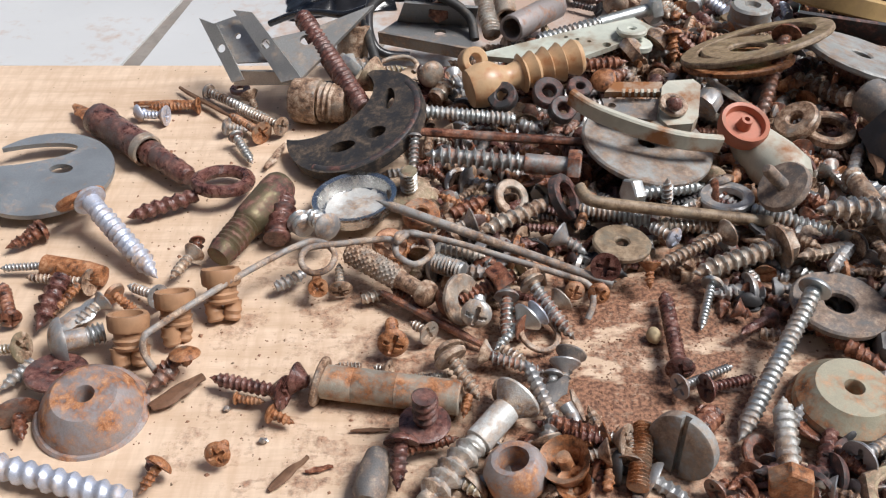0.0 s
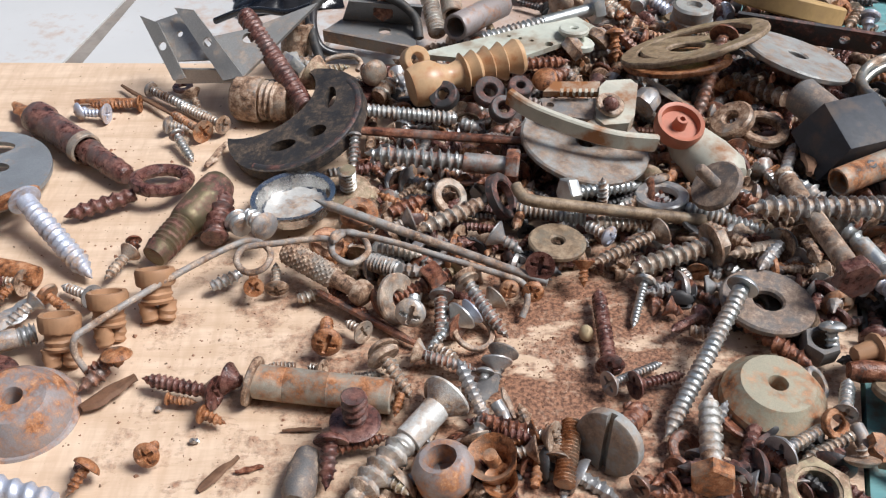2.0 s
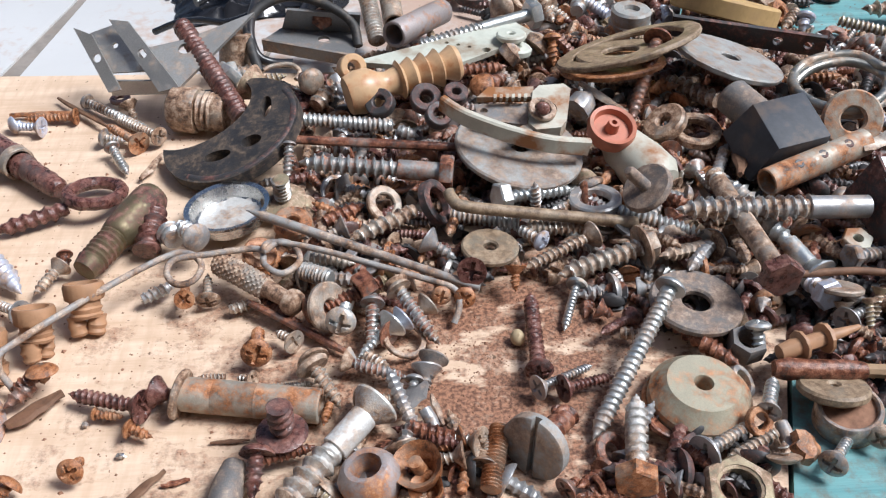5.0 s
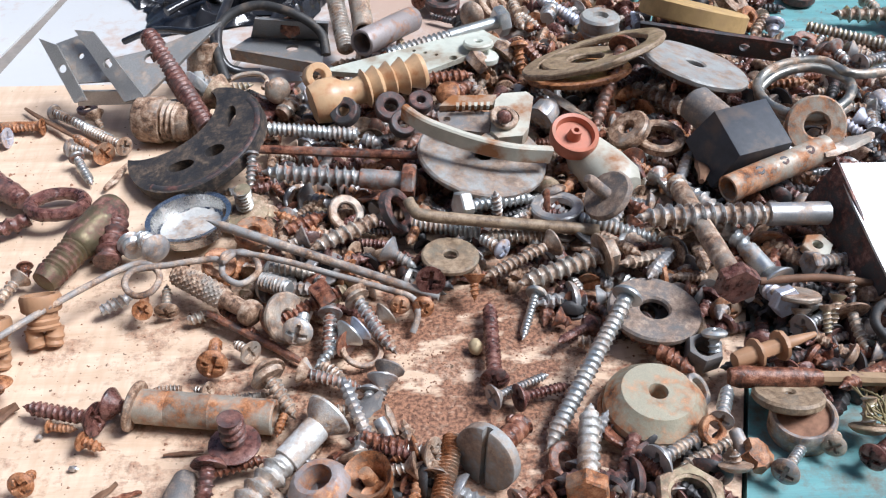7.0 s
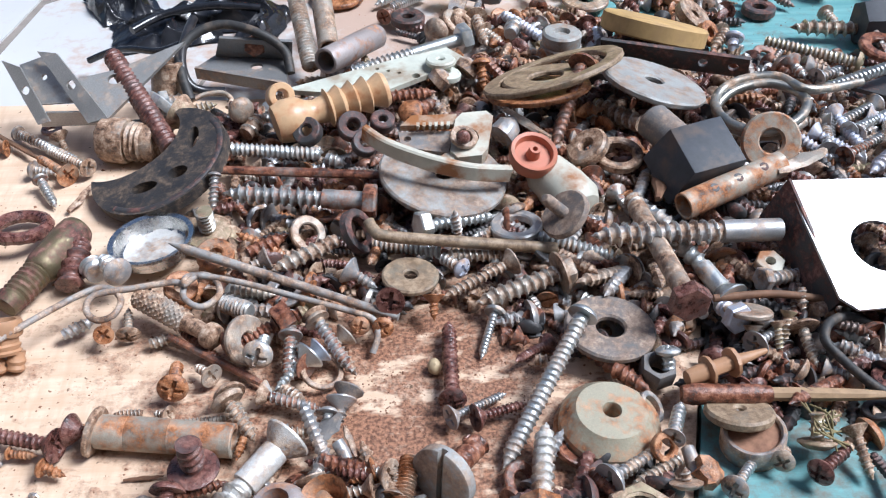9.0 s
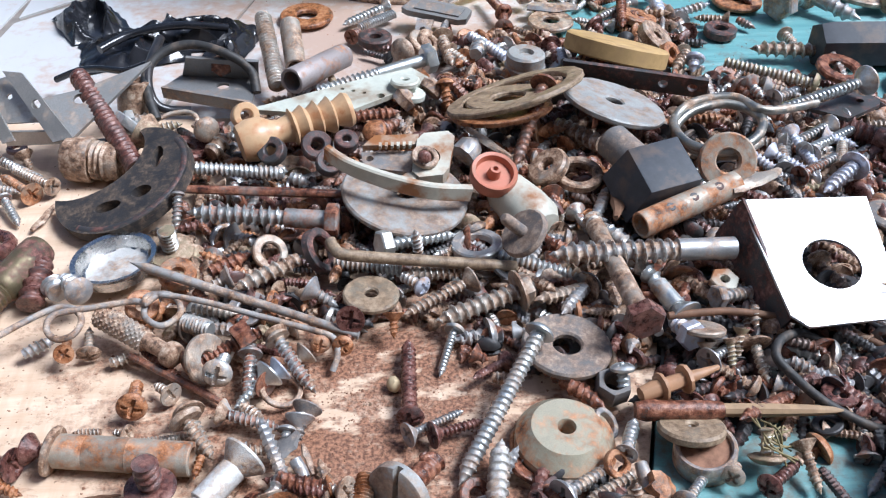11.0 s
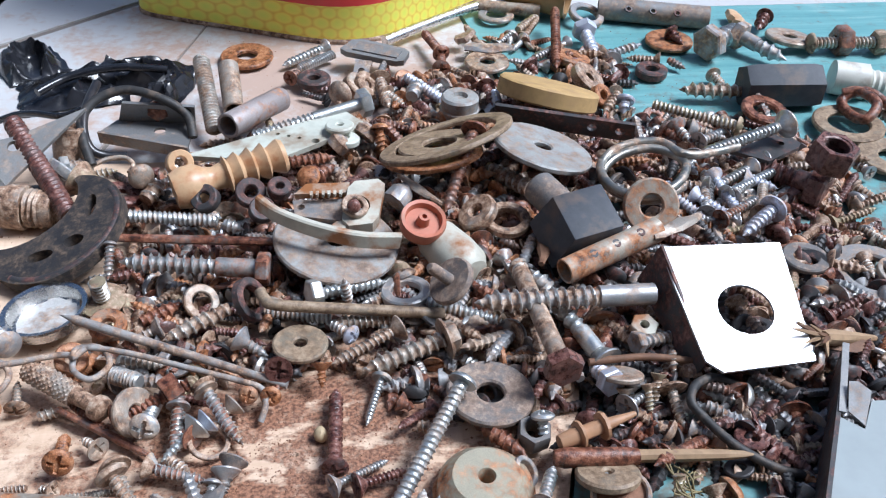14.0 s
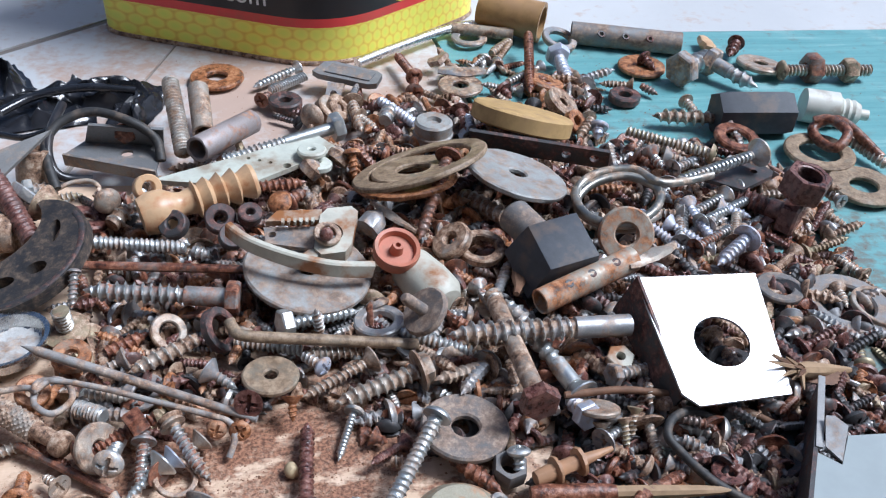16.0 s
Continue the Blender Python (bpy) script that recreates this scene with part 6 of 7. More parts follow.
screw((150.6, 421.9, 4), (152.9, 439.3, 5), 2.32, 4.13, RUST, "red-brown rusty flange-head screw lying on the dusty white tile", head="flange")
shard("metal_scrap", "tan flake leaning on a plate", "splinter", (161.7, 449.6, 4), (170.3, 453.2, 8), 8.17, 3.27, TANRUST)
shard("metal_scrap", "grey flat metal scrap", "splinter", (164.5, 441.6, 5), (186.8, 436.7, 6), 9.66, 3, DULL)
washer((173.1, 427.7, 4), (0, 0, 1), 10.52, 3.68, 2, TANRUST, "tan weathered flat washer lying flat on the dusty white tile", "washer", 0.01)
screw((190.4, 421.3, 6), (194.4, 413.9, 4), 2.61, 4.7, DARKRUST, "wet dark rusty pan-head screw lying on the dusty white tile")
screw((213.4, 465, 12), (203.2, 415.1, 6), 2.53, 3.38, RUST, "rusty screw leaning upright", head="none")
screw((214.9, 441.1, 6), (193.3, 427.7, 4), 2.18, 3.27, DULL, "dull grey countersunk screw lying on the dusty white tile", head="flat")
screw((194.4, 460.3, 4), (207.9, 475.8, 4), 2.52, 0, TANRUST, "tan weathered headless screw lying on the dusty white tile", head="none")
screw((225.2, 452.4, 8), (225.2, 425.9, 4), 3.34, 6.12, BLUEZINC, "pale bluish zinc hex-head screw lying in the heap of hardware", head="hex")
shard("metal_scrap", "tan crumpled flake of metal", "splinter", (228.3, 445.2, 3), (231.1, 424.6, 3), 8.31, 3.32, TANRUST)
screw((254.8, 421.2, 5), (239.8, 426.2, 4), 2.14, 3.74, TANRUST, "tan weathered countersunk screw lying on the turquoise board", head="flat")
washer((248.7, 414.1, 3), (0, 0, 1), 7.4, 3.17, 4, IRON, "dark iron flat washer lying flat on the turquoise board", "washer", 0.01)
screw((259.7, 422.8, 4), (265.8, 415.3, 3), 2.15, 2.69, RUST, "red-brown rusty headless screw lying on the turquoise board", head="none")
washer((267.7, 445.3, 2.5), (0, 0, 1), 11.8, 2.25, 2, RUSTO, "orange rusty flat washer lying flat on the turquoise board", "washer", 0.01)
screw((267.2, 447.3, 8), (272.1, 437.9, 4), 2.52, 3.92, DARKRUST, "wet dark rusty round-head screw lying in the heap of hardware", head="round", drive="none")
screw((278.9, 427.7, 9), (298.8, 440.7, 8), 5.42, 8.68, DULL, "grey hex bolt on the turquoise board", head="hex", tip=False, name="bolt")
screw((297.7, 438.7, 9), (315.5, 416, 5), 4.17, 7.23, DULL, "grey hex coach screw on turquoise paint", head="hex", bare=0.35, pitch=4.17, name="coach_screw")
screw((325, 462.9, 7), (315, 449.2, 5), 3.52, 4.4, DARKRUST, "wet dark rusty round-head screw lying on the turquoise board", head="round", drive="none")
washer((328.5, 441.1, 4), (0.1, 0.1, 1), 11.93, 3.41, 2.5, TANRUST, "tan weathered flat washer lying flat on the turquoise board", "washer", 0.01)
shard("wood_chip", "small yellow chip of wood", "splinter", (309.4, 472.7, 4), (310.3, 457.9, 4), 8.92, 4, NYLON)
screw((332.2, 430.8, 6), (381.1, 428.2, 6), 3.07, 5.02, BRASSY, "brassy bolt carrying two nuts on turquoise paint", head="round", drive="none", pitch=1.95, tip=False, sharp=1.0, name="bolt")
nut((347.8, 431.8, 6), (1, 0, 0), 7.86, 3.09, 7, RUST, "red-brown rusty hexagon nut on the turquoise board", 0)
nut((366.7, 428.9, 6), (1, 0, 0), 6.19, 3.09, 6, BRASSY, "yellowish rusty hexagon nut on the turquoise board", 0)
hexblock=thing("hex_spacer", "dark grey hexagonal spacer bar on turquoise paint", "spacer", axis_pose((280.9, 386.5, 9), (315.1, 384.4, 9), 30))
part("body", hex_mesh(10.62, 34.3), SLATE, hexblock)
screw((280.9, 386.8, 6), (253.9, 391, 6), 3.8, 0, TANRUST, "tan weathered headless screw lying on the turquoise board", head="none", pitch=3.8, core=2.28)
turned("cable_gland", "white plastic cable gland with a ribbed neck", "gland", (326.7, 393.3, 8), (355.1, 384.5, 6), [(0, 0.0), (0, 7.79), (0.5, 8.31), (0.52, 5.71), (0.56, 6.23), (0.6, 5.46), (0.65, 6.23), (0.7, 5.46), (0.75, 5.97), (0.8, 5.2), (0.85, 4.68), (0.86, 2.6), (1, 2.6), (1, 0.0)], WHITEPLASTIC, 14, 0.01)
screw((275, 407.2, 5), (276.6, 393.1, 4), 2.36, 3.68, TANRUST, "tan weathered round-head screw lying on the turquoise board", head="round", drive="none")
screw((263.2, 344.3, 14), (232.3, 365.6, 14), 2.28, 4.11, BRASSY, "long brassy machine screw on the heap", head="round", pitch=1.83, tip=False, sharp=1.2, name="machine_screw")
washer((283.1, 366.2, 8), (0.1, -0.1, 1), 10.2, 5.34, 3, RUST, "red-brown rusty flat washer lying flat in the heap of hardware", "washer", 0.01)
washer((318.7, 358.6, 4), (0, 0, 1), 15.13, 8.79, 2.5, TANCALM, "smooth tan oxidised flat washer lying flat on the turquoise board", "washer", 0.01)
washer((325.8, 333.3, 3), (0, 0, 1), 14.45, 5.83, 2.2, TANCALM, "smooth tan oxidised flat washer lying flat on the turquoise board", "washer", 0.01)
nut((280.7, 308.8, 18), (0.1, -0.1, 1), 8.89, 5.5, 10, DARKRUST, "wet dark rusty hexagon nut in the heap of hardware", 0)
screw((281.6, 304.9, 9), (263.3, 323.3, 9), 5.12, 8.95, DARKRUST, "big dark red rusty hex bolt on the turquoise board", head="hex", bare=0.3, pitch=2.56, tip=False, name="bolt")
screw((308.6, 320.4, 5), (301.2, 344.9, 5), 2.47, 3.14, DULL, "dull grey countersunk screw lying on the turquoise board", head="flat")
screw((298.8, 314.9, 4), (304.4, 304.6, 3), 2.21, 3.1, TANRUST, "tan weathered pan-head screw lying on the turquoise board")
tag = thing("metal_tag", "dark flat metal tag with a small hole on the heap", "tag", Matrix.Translation(Vector((266, 329, 12)) * MM))
poly_plate(tag, "plate", [(251.6, 328.2, 14), (263.8, 319.5, 14), (279.8, 328.0, 14), (281.6, 331.4, 14), (278.8, 337.2, 14), (274.5, 338.0, 14)], 1.6, IRON, [(273.5, 331.5, 14, 1.5)])
screw((254.9, 291.6, 14), (236.9, 277.9, 12), 2.83, 5.26, BLUEZINC, "pale bluish zinc round-head screw lying in the heap of hardware", head="round", drive="none")
screw((222.2, 324.7, 9), (231.8, 325.8, 9), 1.95, 0, TANRUST, "tan weathered headless screw lying in the heap of hardware", head="none")
wire("clamp_band", "curled rusty band clamp on turquoise paint", "clamp", [(322.2, 374.6, 10), (328.4, 372.2, 12), (330.5, 360.9, 12), (323.6, 355.4, 8), (321.1, 364.5, 6), (322.1, 373.1, 8), (332.9, 370.4, 12), (343.2, 350.6, 5)], 2.25, RUST)
screw((336.4, 367.5, 5), (344.5, 343.2, 4), 2.75, 0, TANRUST, "tan weathered headless screw lying on the turquoise board", head="none")
screw((218.9, 309.2, 11), (228.8, 290.8, 10), 2.09, 3.75, BLUEZINC, "pale bluish zinc countersunk screw lying in the heap of hardware", head="flat")
screw((229.3, 292.8, 11), (239.7, 321.8, 10), 2.02, 3.63, DULL, "dull grey countersunk screw lying in the heap of hardware", head="flat")
screw((240.5, 316.5, 11), (242.5, 292.9, 10), 2.14, 3.85, BLUEZINC, "pale bluish zinc countersunk screw lying in the heap of hardware", head="flat")
screw((242.6, 301.9, 11), (257.9, 316.5, 10), 2.07, 3.73, DULL, "dull grey countersunk screw lying in the heap of hardware", head="flat")
screw((258.2, 320.8, 11), (237.8, 309, 10), 2.18, 3.92, DULL, "dull grey countersunk screw lying in the heap of hardware", head="flat")
screw((241.1, 303.7, 11), (268.4, 319.5, 10), 2.08, 3.74, ZINC, "bright zinc-plated countersunk screw lying in the heap of hardware", head="flat")
screw((249, 291, 11), (259.6, 312.7, 10), 2.03, 3.65, TANRUST, "tan weathered countersunk screw lying in the heap of hardware", head="flat")
screw((228.4, 304.8, 11), (240.1, 289.8, 10), 2.07, 3.73, BLUEZINC, "pale bluish zinc countersunk screw lying in the heap of hardware", head="flat")
screw((265.5, 324.1, 11), (251.2, 322.8, 10), 2.2, 3.96, DULL, "dull grey countersunk screw lying in the heap of hardware", head="flat")
screw((233.2, 289.1, 11), (254.1, 302.2, 10), 2.0, 3.61, SPOT, "rust-spotted zinc countersunk screw lying in the heap of hardware", head="flat")
screw((232.4, 328.7, 11), (235.7, 318.3, 10), 2.19, 3.94, DULL, "dull grey countersunk screw lying in the heap of hardware", head="flat")
screw((276.1, 337.5, 11), (260.3, 328, 10), 2.27, 4.09, DULL, "dull grey countersunk screw lying in the heap of hardware", head="flat")
screw((243.4, 339.9, 11), (259.1, 348.8, 10), 2.25, 4.06, DULL, "dull grey countersunk screw lying in the heap of hardware", head="flat")
screw((238.5, 353.1, 11), (240.7, 341.7, 10), 2.31, 4.16, SPOT, "rust-spotted zinc countersunk screw lying in the heap of hardware", head="flat")
screw((243.7, 350.5, 11), (256.7, 342.6, 10), 2.3, 4.15, DULL, "dull grey countersunk screw lying in the heap of hardware", head="flat")
screw((251.9, 313.7, 11), (262.8, 306.9, 10), 2.14, 3.85, BLUEZINC, "pale bluish zinc countersunk screw lying in the heap of hardware", head="flat")
screw((230.1, 328.9, 11), (224.1, 317.4, 10), 2.19, 3.94, IRON, "dark iron countersunk screw lying in the heap of hardware", head="flat")
screw((236.7, 309.5, 11), (225.1, 313.7, 10), 2.1, 3.79, DULL, "dull grey countersunk screw lying in the heap of hardware", head="flat")
washer((207.4, 291.7, 17), (-0.12, -0.75, 0.5), 9.85, 3.94, 2.5, STREAKED, "rusty mottled washer leaning on edge", "washer", 0.01)
split_tube = pipe("punched_tube", "rusty split tube with punched holes", "tube", (168.5, 259.4, 17), (203.7, 274.5, 20), 4.27, 3.56, STREAKED)
# no hole is cut: dark rings stand for the shade inside each one
for u in (0.28, 0.52, 0.78):
    ring_part(split_tube, "punched_hole", (168.5 + 35.2 * u, 257.9 + 15.1 * u, 20.6 + 3.0 * u), (0.05, -0.35, 0.93), 1.5, 0.5, 0.7, IRON)
shard("metal_scrap", "tan flattened tube end", "splinter", (200.1, 270, 21), (219.9, 278.9, 21), 6.27, 2.5, TANRUST)
washer((256.8, 268.6, 8), (0, 0, 1), 8.15, 4.27, 2, AGED, "aged dark flat washer lying flat in the heap of hardware", "washer", 0.01)
washer((278.7, 261.1, 5), (0, -0.02, 1), 15.49, 9.29, 2.8, GREYSTEEL, "large grey steel ring on turquoise paint", "steel_ring", 0.01)
washer((289.4, 257.5, 6), (0.1, 0, 1), 10.59, 8.86, 2, TANRUST, "thin tan split ring", "split_ring", 0.01)
screw((279.6, 270, 5), (277.4, 258.6, 6), 1.98, 3.17, TANRUST, "tan weathered countersunk screw lying on the turquoise board", head="flat")
screw((294.2, 276.2, 4), (288.1, 289.9, 4), 1.82, 3.65, TANRUST, "tan weathered countersunk screw lying on the turquoise board", head="flat")
screw((269.5, 231.8, 4), (274.2, 245.7, 4), 1.97, 3.58, BRASSY, "yellowish rusty round-head screw lying on the turquoise board", head="round")
screw((261.8, 220.9, 6), (269.6, 235.6, 4), 2.42, 4.49, RUSTO, "orange rusty countersunk screw lying on the turquoise board", head="flat", drive="slot")
screw((261.5, 243.2, 5), (254.8, 237.1, 4), 1.83, 3.3, TANRUST, "tan weathered countersunk screw lying on the turquoise board", head="flat")
screw((263.4, 261.1, 5), (267.5, 246.4, 4), 2.69, 0, DULL, "dull grey headless screw lying on the turquoise board", head="none")
screw((256.5, 257.5, 5), (249.2, 237.7, 4), 1.9, 3.8, DULL, "dull grey countersunk screw lying on the turquoise board", head="flat")


def frayed_twig(a, b, w):
    """A dry twig whose thick end has burst into splinters."""
    rnd = random.Random(21)
    t = thing("twig", "dry brown twig with a frayed burst end", "twig", axis_pose(a, b))
    L = (Vector(b) - Vector(a)).length
    part("stem", lathe([(0, 0), (0, 0.34 * w), (0.2 * L, 0.42 * w), (0.6 * L, 0.3 * w), (L, 0.16 * w), (L, 0)], 9, 0.22, 8), TWIG, t)
    for k in range(13):
        ang = (k - 6) * 9 + rnd.uniform(-4, 4)
        n = rnd.uniform(8, 15)
        me = lathe([(0, 0), (0, 0.9), (0.5 * n, 0.75), (0.85 * n, 0.4), (n, 0)], 5, 0.2, k)
        p = part("splinter", me, TWIG if k % 3 else CHIP, t)
        p.matrix_local = Matrix.Translation((rnd.uniform(1, 4) * MM, rnd.uniform(-1.5, 1.5) * MM, rnd.uniform(-0.5, 0.8) * MM)) @ Matrix.Rotation(radians(180 + ang), 4, "Z") @ Matrix.Rotation(radians(rnd.uniform(-14, 10)), 4, "Y")


frayed_twig((238.5, 222.6, 16.6), (262.0, 229.5, 7), 6.5)

screw((198.3, 237.7, 8), (190.4, 218.4, 6), 2.09, 3.48, TANRUST, "tan weathered countersunk screw lying in the heap of hardware", head="flat")
screw((183.6, 230.5, 12), (202.3, 236.1, 8), 2.34, 3.68, DULL, "dull grey hex-head screw lying in the heap of hardware", head="hex")
nut((188.9, 237.9, 10), (0, -0.2, 1), 4.48, 1.55, 3, CREAM, "cream enamelled hexagon nut in the heap of hardware", 0)
screw((182.6, 213.9, 12), (182.7, 207.5, 5), 1.44, 2.23, BRASSY, "yellowish rusty countersunk screw lying in the heap of hardware", head="flat")
washer((175.8, 217.8, 12.4), (0.1, 0.5, 1), 6.6, 0.5, 1.6, TANRUST, "tan weathered flat washer tilted in the heap of hardware", "washer", 0.01)
screw((173, 214.9, 12), (169.6, 227.7, 8), 2.7, 4.45, BLUEZINC, "pale zinc hex screw in the heap", head="hex")
screw((179.4, 216.2, 11), (178.5, 213.3, 6), 1.45, 3.21, DULL, "dull grey countersunk screw lying in the heap of hardware", head="flat")
screw((150.2, 206.4, 13), (150.2, 201.3, 5), 1.83, 3.36, ZINC, "bright zinc-plated pan-head screw lying in the heap of hardware")
nut((147.7, 204.8, 3), (0.05, -0.15, 1), 5.12, 2.95, 6, AGED, "grey hexagon nut with a clear bore", 0)
screw((165.4, 221.5, 8), (163.4, 230.7, 8), 1.96, 0, DULL, "dull grey headless screw lying in the heap of hardware", head="none")
# brown wooden splinter that runs under the bracket
wire("rubber_loop", "long brown wooden splinter over the heap", "seal", [(168, 224.1, 12), (185.2, 224.5, 12), (202.2, 222.4, 10), (218.6, 217.9, 8), (228.9, 212, 6)], 1.14, CHIP)
turned("tan_clip", "tan plastic clip with two pegs", "clip", (152.1, 196.5, 11), (175.9, 203.6, 12), [(0, 0.0), (0.03, 2.02), (0.25, 2.6), (0.27, 4.05), (0.3, 4.05), (0.32, 2.17), (0.55, 2.17), (0.56, 4.05), (0.6, 4.05), (0.62, 1.74), (1, 0.72), (1, 0.0)], TANPLASTIC, 10, 0.06)
strap = thing("rust_strap", "wet red rusty bar with a weathered wooden tail", "bar", axis_pose((150.9, 193.5, 9), (206.0, 189.2, 8)))
part("bar", lathe([(0, 0), (0, 2.2), (3, 2.9), (10, 2.5), (18, 2.7), (23, 2.1), (23.6, 0)], 11, 0.16, 9), RUST, strap, "wet red rust")
part("tail", lathe([(22, 0), (22, 1.75), (34, 1.8), (46, 1.5), (52, 1.1), (55.2, 0.2), (55.2, 0)], 9, 0.12, 10), TWIG, strap, "weathered wooden tail")
washer((164.2, 187.4, 7.6), (0.03, 0.42, 1), 8.7, 1.14, 2.6, TANCALM, "tan weathered flat washer tilted on a bearing", "washer", 0.01)
bearing = thing("bearing", "grey roller bearing filled with brown grit", "bearing", axis_pose((167.3, 182.4, 0.2), (166.3, 182.0, 7.5)))
part("race", lathe([(0, 6.2), (0.2, 7.5), (0.5, 8.0), (6.4, 8.0), (7.2, 7.5), (7.2, 6.9), (6.7, 6.4), (0.4, 6.0)], 36, 0.008, 3, True), DULL, bearing)
part("grit", lathe([(0.3, 0), (0.3, 6.1), (6.2, 6.5), (5.8, 4.8), (6.4, 3.0), (6.0, 0)], 24, 0.06, 4), DUST, bearing, "brown grit")
screw((155.9, 165.7, 6), (165.8, 176.6, 3), 1.46, 3.45, DULL, "dull grey pan-head screw lying on the turquoise board")
screw((170.1, 172.4, 6), (174.3, 178.6, 4), 1.63, 2.99, TANRUST, "tan weathered pan-head screw lying on the turquoise board")
screw((177.4, 168.5, 6), (189.9, 177.4, 4), 1.75, 3.5, DARKRUST, "wet dark rusty pan-head screw lying on the turquoise board")
screw((180.7, 176.5, 5), (181.3, 182.2, 12), 2.22, 4.72, BRASSY, "brassy bolt standing among yellow fibres", head="flange", drive="none", tip=False, name="machine_screw")
screw((190.7, 180.3, 8), (191.7, 168, 3), 1.68, 3.35, BRASSY, "yellowish rusty countersunk screw lying in the heap of hardware", head="flat")
screw((144.5, 178.9, 10), (150.5, 191.6, 8), 1.91, 3.01, DULL, "dull grey countersunk screw lying in the heap of hardware", head="flat")
washer((142.9, 192, 6), (0.6, -0.2, 0.7), 4.33, 2.88, 2, DULL, "dull grey flat washer tilted on the pale board", "washer", 0.01)
washer((142.5, 178, 8), (0.3, -0.6, 0.7), 3.56, 2.05, 2, RUSTO, "orange rusty flat washer tilted in the heap of hardware", "washer", 0.01)
turned("lead_slug", "pale grey lead slug on the board", "slug", (149.5, 180.6, 4), (150, 172.8, 3), [(0, 0.0), (0.05, 1.68), (0.6, 1.96), (0.95, 1.4), (1, 0.0)], DULL, 12, 0.05)
screw((127.5, 170.1, 8), (141.6, 178.8, 6), 1.73, 3.72, DULL, "dull grey countersunk screw lying in the heap of hardware", head="flat")
screw((146.4, 175.9, 6), (132.8, 170.2, 4), 1.78, 1.92, TANRUST, "tan weathered headless screw lying on the pale board", head="none")
screw((144.5, 165.7, 8), (144.5, 169.1, 12), 1.58, 3.94, TANRUST, "tan weathered flange-head screw lying in the heap of hardware", head="flange", drive="none")
screw((124.2, 175, 5), (127.3, 167.5, 5), 1.77, 0, RUST, "red-brown rusty headless screw lying on the pale board", head="none")
nut((133.0, 161.5, 1), (0.02, -0.12, 1), 8.6, 5.3, 6.5, BRASSY, "large yellowish hexagon nut with a threaded bore", 12)
shard("rust_flake", "curved orange rust flake", "splinter", (151.9, 175.4, 6), (151.8, 168, 5), 6.84, 4, RUSTO)
wire("dry_fibre", "thin yellow-green fibre strand", "fibre", [(180, 188.5, 9), (179.6, 182.4, 12), (185.6, 182.3, 6)], 0.26, STRAW)
wire("dry_fibre", "thin yellow-green fibre strand", "fibre", [(181, 187.9, 9), (180.4, 178.3, 12), (188.9, 180.1, 6)], 0.26, STRAW)
wire("dry_fibre", "thin yellow-green fibre strand", "fibre", [(182.1, 187.2, 9), (183.9, 181, 12), (185.2, 178.5, 6)], 0.26, STRAW)
wire("dry_fibre", "thin yellow-green fibre strand", "fibre", [(183.2, 186.6, 9), (179.2, 177.3, 12), (188.4, 176.4, 6)], 0.26, STRAW)
wire("dry_fibre", "thin yellow-green fibre strand", "fibre", [(184.2, 186, 9), (182.7, 180, 12), (184.8, 174.8, 6)], 0.25, STRAW)
wire("dry_fibre", "thin yellow-green fibre strand", "fibre", [(185.3, 185.3, 9), (178, 176.4, 12), (191.6, 181, 6)], 0.25, STRAW)
wire("dry_fibre", "thin yellow-green fibre strand", "fibre", [(186.3, 184.7, 9), (181.4, 179.1, 12), (187.8, 179.3, 6)], 0.25, STRAW)
wire("dry_fibre", "thin yellow-green fibre strand", "fibre", [(187.4, 184.1, 9), (185, 181.8, 12), (184.1, 177.7, 6)], 0.25, STRAW)
wire("dry_fibre", "thin yellow-green fibre strand", "fibre", [(188.4, 183.5, 9), (180.2, 178.1, 12), (187.4, 175.6, 6)], 0.25, STRAW)
screw((175.3, 208.6, 9), (188.1, 217.2, 8), 1.67, 3.95, DULL, "dull grey countersunk screw lying in the heap of hardware", head="flat")
screw((176.5, 215, 10), (176.2, 211.4, 6), 1.54, 2.78, TANRUST, "tan weathered countersunk screw lying in the heap of hardware", head="flat")
screw((190, 215, 10), (190.6, 201.9, 6), 1.86, 4.64, TANRUST, "tan weathered flange-head screw lying in the heap of hardware", head="flange", drive="none")
screw((193.8, 226.2, 12), (193.3, 220.1, 8), 1.91, 2.55, TANRUST, "tan weathered headless screw lying in the heap of hardware", head="none")
screw((186.6, 216.6, 13), (184.6, 210.7, 6), 1.54, 2.31, BRASSY, "yellowish rusty countersunk screw lying in the heap of hardware", head="flat")
screw((198.6, 207.7, 8), (205.1, 204, 7), 2.14, 0, DULL, "dull grey headless screw lying in the heap of hardware", head="none")
screw((199.9, 215.2, 9), (209.6, 211.1, 8), 1.87, 0, RUST, "red-brown rusty headless screw lying in the heap of hardware", head="none")
screw((192.1, 201.8, 6), (199.4, 197.2, 6), 1.8, 3.01, DULL, "dull grey countersunk screw lying on the turquoise board", head="flat")
washer((141, 245.1, 7), (0.4, -0.1, 1), 6.47, 2.59, 2, TANRUST, "tan weathered flat washer tilted on the pale board", "washer", 0.01)
single("plastic_film", film_mesh(46.34,31.7,9,3), BAG, "crumpled shiny black plastic film behind the heap", "plastic film", pose(*(Vector((-13, 422.9, -1))*MM),0,0,10))
single("plastic_film", film_mesh(47.58,22.54,11,4), BAG, "crumpled shiny black plastic film behind the heap", "plastic film", pose(*(Vector((14.2, 431.3, -1))*MM),0,0,-8))
